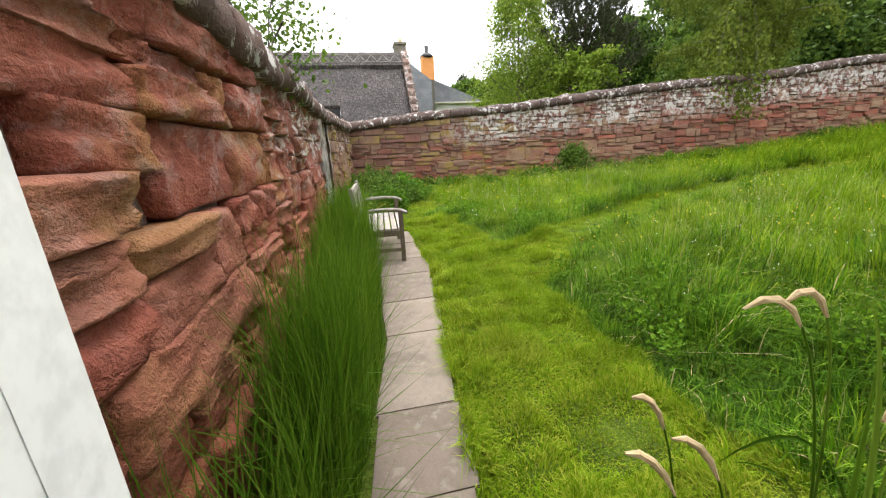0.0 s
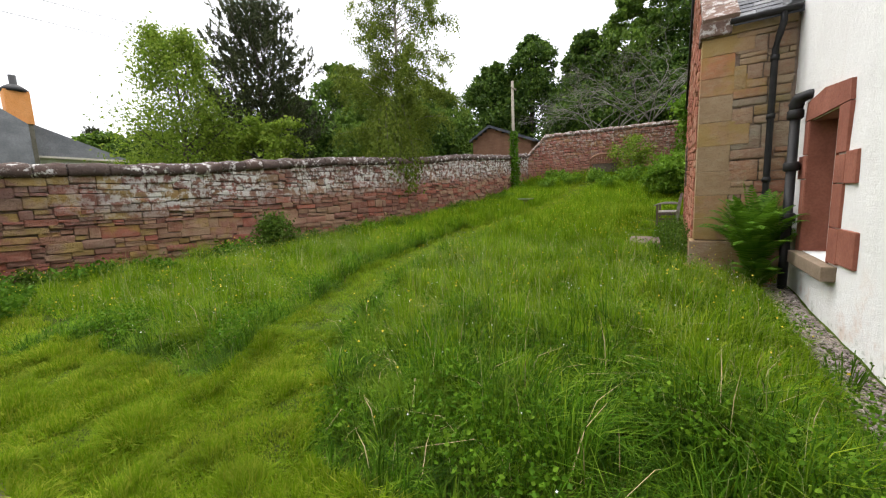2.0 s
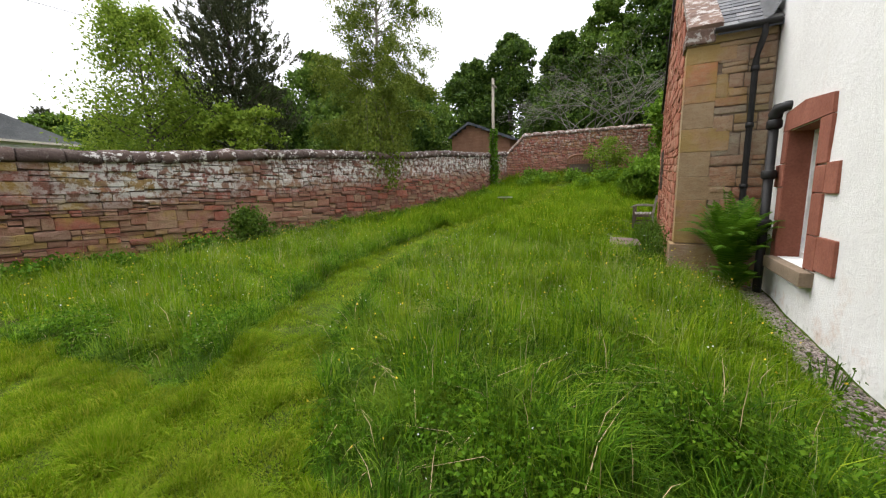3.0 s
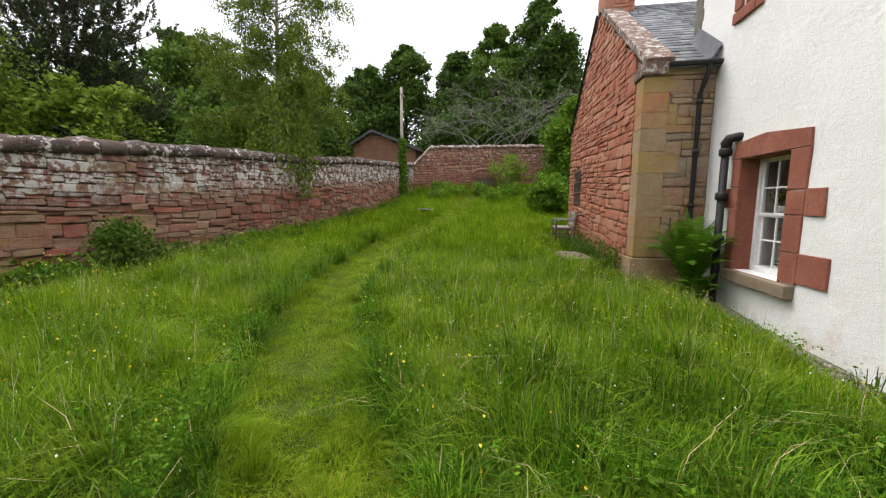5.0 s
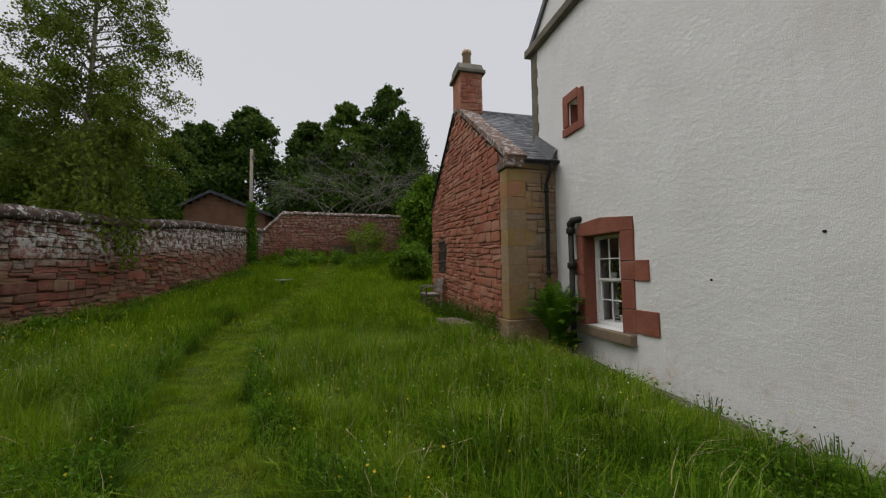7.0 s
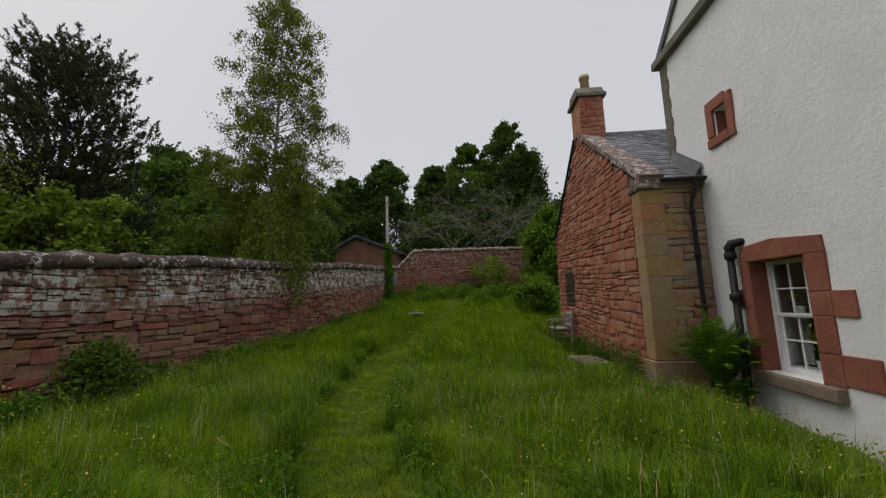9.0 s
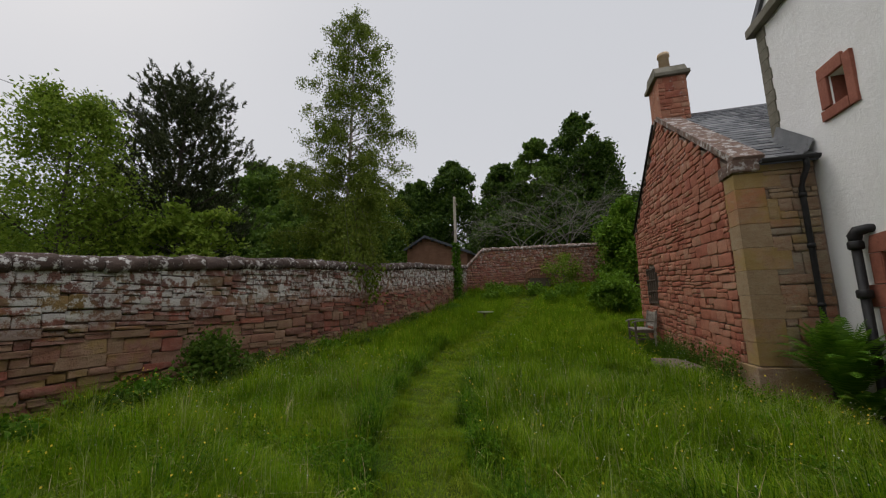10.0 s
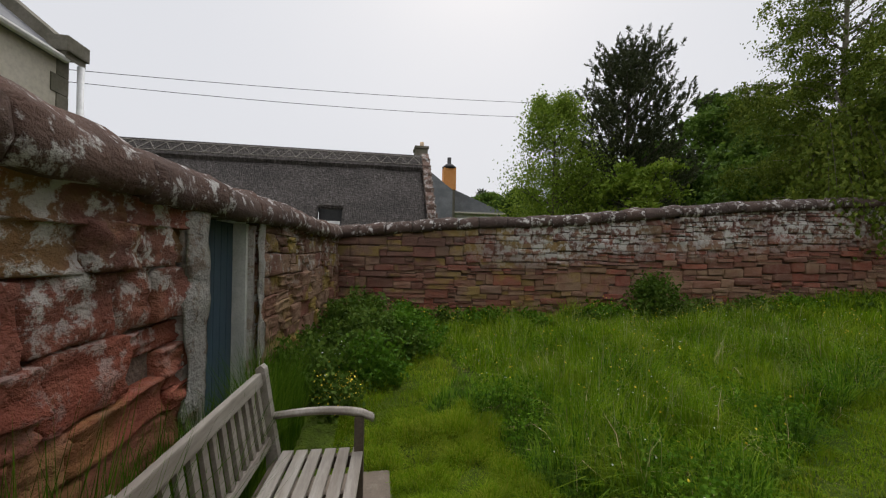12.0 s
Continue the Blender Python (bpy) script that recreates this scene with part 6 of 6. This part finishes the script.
def meadow(x, y, rng):
    d = mow_distance(x, y)
    tuft = 0.5 + 0.5 * ripple(x, y, 2.9, 5.0)
    open_side = smooth_step(x - np.interp(y, [0, 3, 6, 9], [1.4, 1.75, 1.9, 1.45]), 0.0, 1.3)
    h = (0.45 + 0.55 * open_side) * (0.8 + 0.18 * tuft + 0.14 * ripple(x, y, 0.9, 2.0)) * (0.4 + 0.6 * smooth_step(d, -0.02, 0.08))
    near_house = smooth_step(y - np.where((x > 7.6) & (x < 15.2), 1.45, 0.32), 0.15, 0.9)
    h = h * (0.35 + 0.65 * near_house)
    h = np.where(x > 9, h * 1.1, h)
    trodden = (1 - smooth_step(y + 0.1 * ripple(x, y, 3.0), 2.6, 3.1)) * smooth_step(x, 8.2, 9.0) * (1 - smooth_step(x, 14.0, 15.0))
    h = h * (1 - 0.72 * trodden)
    bare = (y < 0.66) & (x > 0.9) & (x < 7.6)
    return np.maximum(h, 0.1), (d > 0.0) & ~bare & (rng.random(len(x)) < 0.6 + 0.4 * tuft)


def lush_and_edge_shade(x, y):
    """Dark rich growth near the doorstep and the house, paler seeding meadow beyond; along the mown path the dark
    blades paint in edge shade.
    """
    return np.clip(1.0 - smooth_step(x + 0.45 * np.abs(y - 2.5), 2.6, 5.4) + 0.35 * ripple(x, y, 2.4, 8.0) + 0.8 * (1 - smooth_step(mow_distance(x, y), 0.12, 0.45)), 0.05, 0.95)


def lush_shade_meadow(x, y, rng):
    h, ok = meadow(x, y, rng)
    return h, ok & (rng.random(len(x)) < lush_and_edge_shade(x, y))


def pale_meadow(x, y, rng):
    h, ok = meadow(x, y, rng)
    return h, ok & (rng.random(len(x)) > lush_and_edge_shade(x, y))


def mown(x, y, rng):
    d = mow_distance(x, y)
    return np.where(d > -0.12, 1.7, 1.0) * (1 + 0.4 * ripple(x, y, 5.0, 3.0)), d < 0.04


def rank(x, y, rng):
    side = (x < path_edges(y)[0]) & (y > 0.9) & (y < 7.4) & (rng.random(len(x)) < 0.7)
    foot = (x > 8.0) & (x < 12.5) & (y > 1.55) & (y < 2.1)
    return np.where(side, 1.0, 0.5), side | (foot & (ripple(x, y, 4.0, 2.0) > 0.1) & (rng.random(len(x)) < 0.35))


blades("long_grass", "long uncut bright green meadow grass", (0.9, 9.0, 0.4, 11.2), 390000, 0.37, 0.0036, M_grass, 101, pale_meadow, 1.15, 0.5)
blades("lush_grass", "thick tussocks of dark lush grass near the doorstep, and painted shade along the mown path", (0.9, 11.0, 0.4, 8.2), 400000, 0.35, 0.0046, M_lush_shade, 111, lush_shade_meadow, 1.35, 0.5)
blades("long_grass", "long uncut bright green meadow grass up the slope", (9.0, 22.6, 0.5, 10.5), 190000, 0.37, 0.007, M_grass, 102, meadow, 0.9, 0.4)
blades("mown_grass", "short trodden mown grass path", (0.5, 9.5, 0.4, 9.5), 330000, 0.055, 0.0034, M_mown, 103, mown, 1.0)
blades("mown_grass", "short trodden mown grass beside the paving", (0.5, 3.2, 0.4, 7.5), 200000, 0.06, 0.0034, M_mown, 113, mown, 1.1)
blades("mown_grass", "short mown grass path running uphill", (9.5, 22.5, 4.0, 9.0), 90000, 0.07, 0.007, M_mown, 104, mown, 0.9)
blades("tall_grass", "tall fine grass leaning along the stone wall", (-0.4, 13.0, 0.9, 9.0), 600000, 0.72, 0.0032, M_rank, 105, rank, 0.45)


def flowers(name, label, material, count, seed, size, region, h):
    rng = np.random.default_rng(seed)
    x, y = rng.uniform(region[0], region[1], count), rng.uniform(region[2], region[3], count)
    ok = inside(x, y) & (mow_distance(x, y) > 0.05) & (ripple(x, y, 0.8, seed) > -0.15)
    x, y = x[ok], y[ok]
    z = ground_z(x, y) + h * rng.uniform(0.8, 1.3, len(x))
    v, f = leaf_arrays(np.repeat(np.stack([x, y, z], -1), 3, 0), size, rng, 0.0, 1.0)
    return tagged(mesh_part(name, from_arrays(name, v, f), material), label, "flowers", "", "stuff")


blades("seed_stems", "thin pale seeding grass stems above the meadow", (1.5, 8.0, 0.8, 10.4), 8500, 0.52, 0.0017, M_seed, 106, pale_meadow, 0.6)
blades("dry_blades", "scattered bleached dry grass blades in the meadow", (1.3, 9.0, 0.6, 10.0), 2600, 0.44, 0.0026, M_straw, 116, meadow, 1.5)

# loose stones at the foot of the plinth
rnd = random.Random(17)
for k in range(34):
    x, y = rnd.uniform(7.2, 8.05), rnd.uniform(0.45, 1.62)
    if x > 7.88 and y < 1.5:
        x -= 0.3
    r = rnd.uniform(0.035, 0.085)
    bm = bmesh.new()
    bmesh.ops.create_icosphere(bm, subdivisions=1, radius=r)
    for v in bm.verts:
        v.co = Vector((v.co.x * 1.3, v.co.y, v.co.z * 0.7)) * rnd.uniform(0.8, 1.2)
    ob = part("loose_stone", bm, rnd.choice((M_brown, M_gable, M_quoin)))
    ob.location, ob.rotation_euler = (x, y, float(ground_z(x, y)) + r * 0.3), (0, 0, rnd.uniform(0, 6))
    tagged(ob, "small loose sandstone rubble by the annex plinth", "stone", "loose rubble")

# low clover and plantain between the grass stems
rng = np.random.default_rng(55)
cx_, cy_ = rng.uniform(1.0, 9.0, 150000), rng.uniform(0.6, 9.5, 150000)
ok_ = inside(cx_, cy_) & (ripple(cx_, cy_, 2.2, 9.0) + 0.5 * ripple(cx_, cy_, 5.0, 1.0) > 0.12) & (mow_distance(cx_, cy_) > 0.06) & (rng.random(len(cx_)) < 0.25 + 0.75 * lush_and_edge_shade(cx_, cy_))
cx_, cy_ = cx_[ok_], cy_[ok_]
v_, f_ = leaf_arrays(np.stack([cx_, cy_, ground_z(cx_, cy_) + rng.uniform(0.06, 0.27, len(cx_))], -1), 0.024, rng, 0.0, 1.3)
tagged(mesh_part("clover", from_arrays("clover", v_, f_), M_clover), "low green clover leaves among the grass", "plants", "", "stuff")

flowers("buttercups", "small yellow buttercups scattered in the meadow", M_yellow, 1700, 7, 0.018, (1.2, 18, 0.8, 11), 0.36)
flowers("daisies", "tiny white flower heads in the grass", M_white_petal, 800, 8, 0.011, (1.2, 14, 0.8, 11), 0.33)


def herb(label, at, r, h, leaf, size, count, seed, bloom=None, blooms=0):
    t = thing("herb_clump", label, "plant", "border plants", "", (at[0], at[1], float(ground_z(*at))))
    rng = np.random.default_rng(seed)
    rnd = random.Random(seed)
    bm = bmesh.new()
    tops = []
    for _ in range(22):
        a, q = rnd.uniform(0, 6.28), math.sqrt(rnd.random()) * r
        top = Vector((q * math.cos(a), q * math.sin(a), h * rnd.uniform(0.6, 1.05) * (1 - 0.4 * (q / r) ** 2)))
        limb(bm, (top.x * 0.6, top.y * 0.6, 0), top, 0.005, 0.003, rnd, 0.05, 4, 4)
        tops.append(top)
    tagged(part("stem_work", bm, M_fern, t), "", "", "", "stuff")
    T = np.array([tuple(v) for v in tops])[rng.integers(0, len(tops), count)]
    f = rng.uniform(0.15, 1.0, count)[:, None]
    part_leaves("leaves", t, leaf, T * (0.6 + 0.4 * f) * (1, 1, 0) + T * f * (0, 0, 1) + rng.normal(0, 0.07, (count, 3)) * (1, 1, 0.6), size, rng, 0.2)
    if bloom:
        k = rng.integers(0, len(tops), blooms)
        ob = part_leaves("blossom", t, bloom, np.array([tuple(v) for v in tops])[k] + rng.normal(0, 0.06, (blooms, 3)), 0.02, rng, 0, "", 1.0)
        tagged(ob, "", "", "", "stuff")


rnd = random.Random(44)
herb("dark green leafy border plants in the wall corner", (0.55, 8.9), 0.65, 0.85, M_mid, 0.042, 3600, 1)
herb("leafy green border plants beneath the corner wall", (0.6, 9.9), 0.7, 0.9, M_mid, 0.042, 3600, 2)
herb("leafy green border plants by the mown edge", (1.3, 9.5), 0.7, 0.7, M_fern, 0.04, 3000, 3)
herb("tall dark green nettles and weeds in the wall corner", (0.05, 8.0), 0.4, 0.75, M_mid, 0.04, 2200, 61)
herb("dark green leafy weeds by the garden door", (0.75, 8.2), 0.42, 0.6, M_fern, 0.036, 2200, 62)
herb("dense dark green weeds beside the mown edge", (1.0, 8.95), 0.5, 0.7, M_mid, 0.04, 2600, 63)
herb("leafy green weeds at the corner of two walls", (0.45, 10.6), 0.6, 0.9, M_mid, 0.045, 2600, 64)
herb("leafy green weeds below the old wall", (1.5, 10.5), 0.6, 0.65, M_fern, 0.042, 2600, 65, M_yellow, 40)
herb("pale yellow flowering clump by the paving", (0.45, 7.55), 0.28, 0.36, M_mid, 0.035, 700, 4, M_yellow, 160)
herb("green herbs with small white flowers", (0.25, 8.2), 0.35, 0.6, M_mid, 0.045, 900, 5, M_white_petal, 40)
x, k = 1.3, 10
while x < 18:
    herb("low green weeds and yellow flowers along the wall foot", (x, back_y(x) - rnd.uniform(0.35, 0.7)), rnd.uniform(0.35, 0.6), rnd.uniform(0.28, 0.5), rnd.choice((M_mid, M_fern, M_mid)), 0.05, 900, k, M_yellow if x < 6 else None, 40)
    x += rnd.uniform(0.6, 1.1)
    k += 1
for x, y, r_h, h_h in ((20.6, 6.3, 0.7, 0.7), (21.0, 5.2, 0.6, 0.75), (20.2, 7.2, 0.7, 0.6), (21.3, 7.2, 0.6, 0.8), (19.6, 4.4, 0.6, 0.6), (20.6, 3.4, 0.7, 0.9)):
    herb("bright green nettles on the bank below the upper wall", (x, y), r_h, h_h, M_bush, 0.075, 900, k)
    k += 1
for x in (8.5, 9.6, 10.6, 11.6):
    herb("feathery green weeds at the foot of the red gable", (x, 1.72), 0.3, 0.7, M_mid, 0.03, 500, k)
    k += 1


for x, y in ((4.5, 0.6), (3.4, 0.56)):
    herb("thin weeds and docks growing by the house wall", (x, y), 0.14, 0.34, M_mid, 0.022, 70, k)
    k += 1


def fern(label, at, r, h, seed, fronds=34):
    t = thing("fern", label, "fern", "", "", (at[0], at[1], float(ground_z(*at))))
    rnd = random.Random(seed)
    for n in range(fronds):
        a = 2.4 * n + rnd.uniform(-0.3, 0.3)
        out_, L = rnd.uniform(0.2, 1.0), rnd.uniform(0.7, 1.1)
        vs, fs = [], []

        def at_(f):
            rr = r * out_ * f ** 1.25
            return Vector((rr * math.cos(a), rr * math.sin(a), h * L * (f ** 0.75) * (1.0 - 0.42 * out_ * f * f)))

        side = Vector((-math.sin(a), math.cos(a), 0))
        m = 26
        for k in range(3, m):
            f = k / m
            p, d = at_(f), (at_(min(1, f + 0.03)) - at_(f)).normalized()
            w = 0.125 * math.sin(math.pi * min(1, 0.12 + f * 0.9)) ** 0.8 + 0.01
            for s in (-1, 1):
                tip = p + side * s * w + d * w * 0.55 - Vector((0, 0, 0.25 * w))
                b = d * 0.011
                i = len(vs)
                midp = (p + tip) / 2
                vs += [p - b, midp - b * 1.1, tip, midp + b * 1.1, p + b]
                fs += [(i, i + 1, i + 3), (i, i + 3, i + 4), (i + 1, i + 2, i + 3)]
        mesh_part("frond", from_arrays("frond", np.array([tuple(v) for v in vs]), np.array(fs)), M_fern, t)


fern("large bright green fern growing by the downpipe", (7.40, 0.76), 0.80, 1.52, 3, 80)
fern("small fern beside the soil pipe", (7.15, 0.72), 0.35, 0.6, 5, 14)


# tall seeding stalks beside the doorstep
def stalk(base, top, tip, seed, head=True):
    t = thing("grass_stalk", "tall dry-tipped grass stalk by the doorstep", "grass", "seeding stalks", "", base)
    rnd = random.Random(seed)
    b, m_, e_ = Vector((0, 0, 0)), Vector(top) - Vector(base), Vector(tip) - Vector(base)
    curve = []
    for f in np.linspace(0, 1, 14):
        curve.append((1 - f) ** 2 * b + 2 * f * (1 - f) * (m_ * 1.15) + f * f * e_)
    bm = bmesh.new()
    tube(bm, curve, [0.0035 - 0.0022 * k / 13 for k in range(14)], 6)
    part("stem", bm, M_rank, t, "", True)
    if head:
        bm = bmesh.new()
        tube(bm, curve[-5:], [0.002, 0.0055, 0.0065, 0.006, 0.002], 7)
        for v in bm.verts:
            v.co += Vector((rnd.uniform(-1, 1), rnd.uniform(-1, 1), rnd.uniform(-1, 1))) * 0.0012
        part("seed_head", bm, M_straw, t, "straw-coloured seed head")


DOORSTEP = Vector((0.23, 0.32, 1.41))     # over the threshold; the stalks crowd towards it
for k, (b_, t_, e_) in enumerate((((1.62, 0.92, 0.0), (1.55, 0.98, 0.92), (1.22, 1.05, 0.94)), ((1.66, 0.98, 0.0), (1.62, 1.0, 0.95), (1.38, 1.06, 0.93)), ((0.98, 0.74, 0.0), (0.95, 0.74, 0.72), (0.80, 0.83, 0.81)),
                                 ((0.95, 0.86, 0.0), (0.93, 0.88, 0.74), (0.82, 0.97, 0.80)), ((0.90, 0.72, 0.0), (0.86, 0.75, 0.70), (0.70, 0.84, 0.79)), ((1.56, 0.84, 0.0), (1.6, 0.85, 0.75), (1.5, 0.86, 0.66)))):
    near_ = 0.6 if k in (0, 1, 5) else 0.78
    t_, e_ = (DOORSTEP.lerp(Vector(p), near_) for p in (t_, e_))
    b_ = DOORSTEP.lerp(Vector(b_), near_)
    stalk((b_.x, b_.y, 0.0), t_, e_, k)
for k in range(9):
    a_ = 1.0 + 0.09 * k
    stalk((a_, 0.72 + 0.05 * (k % 4), 0.0), (a_, 0.75 + 0.04 * (k % 3), 0.45 + 0.05 * (k % 5)), (a_ + 0.12 * (-1) ** k, 0.8, 0.5 + 0.04 * (k % 5)), 20 + k, False)

for k, (b_, t_, e_) in enumerate((((1.12, 0.62, 0.0), (1.10, 0.66, 0.98), (0.95, 0.84, 0.70)), ((1.16, 0.66, 0.0), (1.12, 0.68, 0.85), (1.0, 0.70, 1.14)), ((1.06, 0.64, 0.0), (1.05, 0.67, 0.7), (1.06, 0.70, 1.02)), ((1.2, 0.72, 0.0), (1.2, 0.74, 0.62), (1.02, 0.86, 0.66)))):
    t = thing("grass_leaf", "broad arching green grass leaf by the doorstep", "grass", "broad grass leaves", "", b_)
    p0, p1, p2 = Vector((0, 0, 0)), (Vector(t_) - Vector(b_)) * 1.15, Vector(e_) - Vector(b_)
    bm = bmesh.new()
    rows_ = []
    for f in np.linspace(0, 1, 16):
        p = (1 - f) ** 2 * p0 + 2 * f * (1 - f) * p1 + f * f * p2
        w = 0.009 * (1 - f ** 3) + 0.0008
        rows_.append([bm.verts.new(p + Vector((q * w * 0.7, q * w, abs(q) * w * 0.5))) for q in (-1, 0, 1)])
    for ra_, rb_ in zip(rows_, rows_[1:]):
        for i in (0, 1):
            bm.faces.new((ra_[i], ra_[i + 1], rb_[i + 1], rb_[i]))
    bmesh.ops.solidify(bm, geom=bm.faces[:], thickness=0.0008)
    part("blade", bm, M_rank, t, "", True)

# ---- gravel along the house ----
rng = np.random.default_rng(31)
n = 5200
px, py = rng.uniform(1.0, 7.9, n), 0.36 + rng.uniform(0, 1, n) ** 1.2 * 0.30
pr = rng.uniform(0.008, 0.022, n)
oct_ = np.array([(1, 0, 0), (-1, 0, 0), (0, 1, 0), (0, -1, 0), (0, 0, 0.7), (0, 0, -0.7)], float)
of = np.array([(0, 2, 4), (2, 1, 4), (1, 3, 4), (3, 0, 4), (2, 0, 5), (1, 2, 5), (3, 1, 5), (0, 3, 5)])
v = oct_[None] * pr[:, None, None] * rng.uniform(0.6, 1.3, (n, 6, 1)) + np.stack([px, py, ground_z(px, py) + pr * 0.4], -1)[:, None]
f = (of[None] + np.arange(n)[:, None, None] * 6).reshape(-1, 3)
tagged(mesh_part("gravel", from_arrays("gravel", v.reshape(-1, 3), f), M_gravel), "narrow strip of pinkish grey gravel by the house", "gravel", "", "stuff")
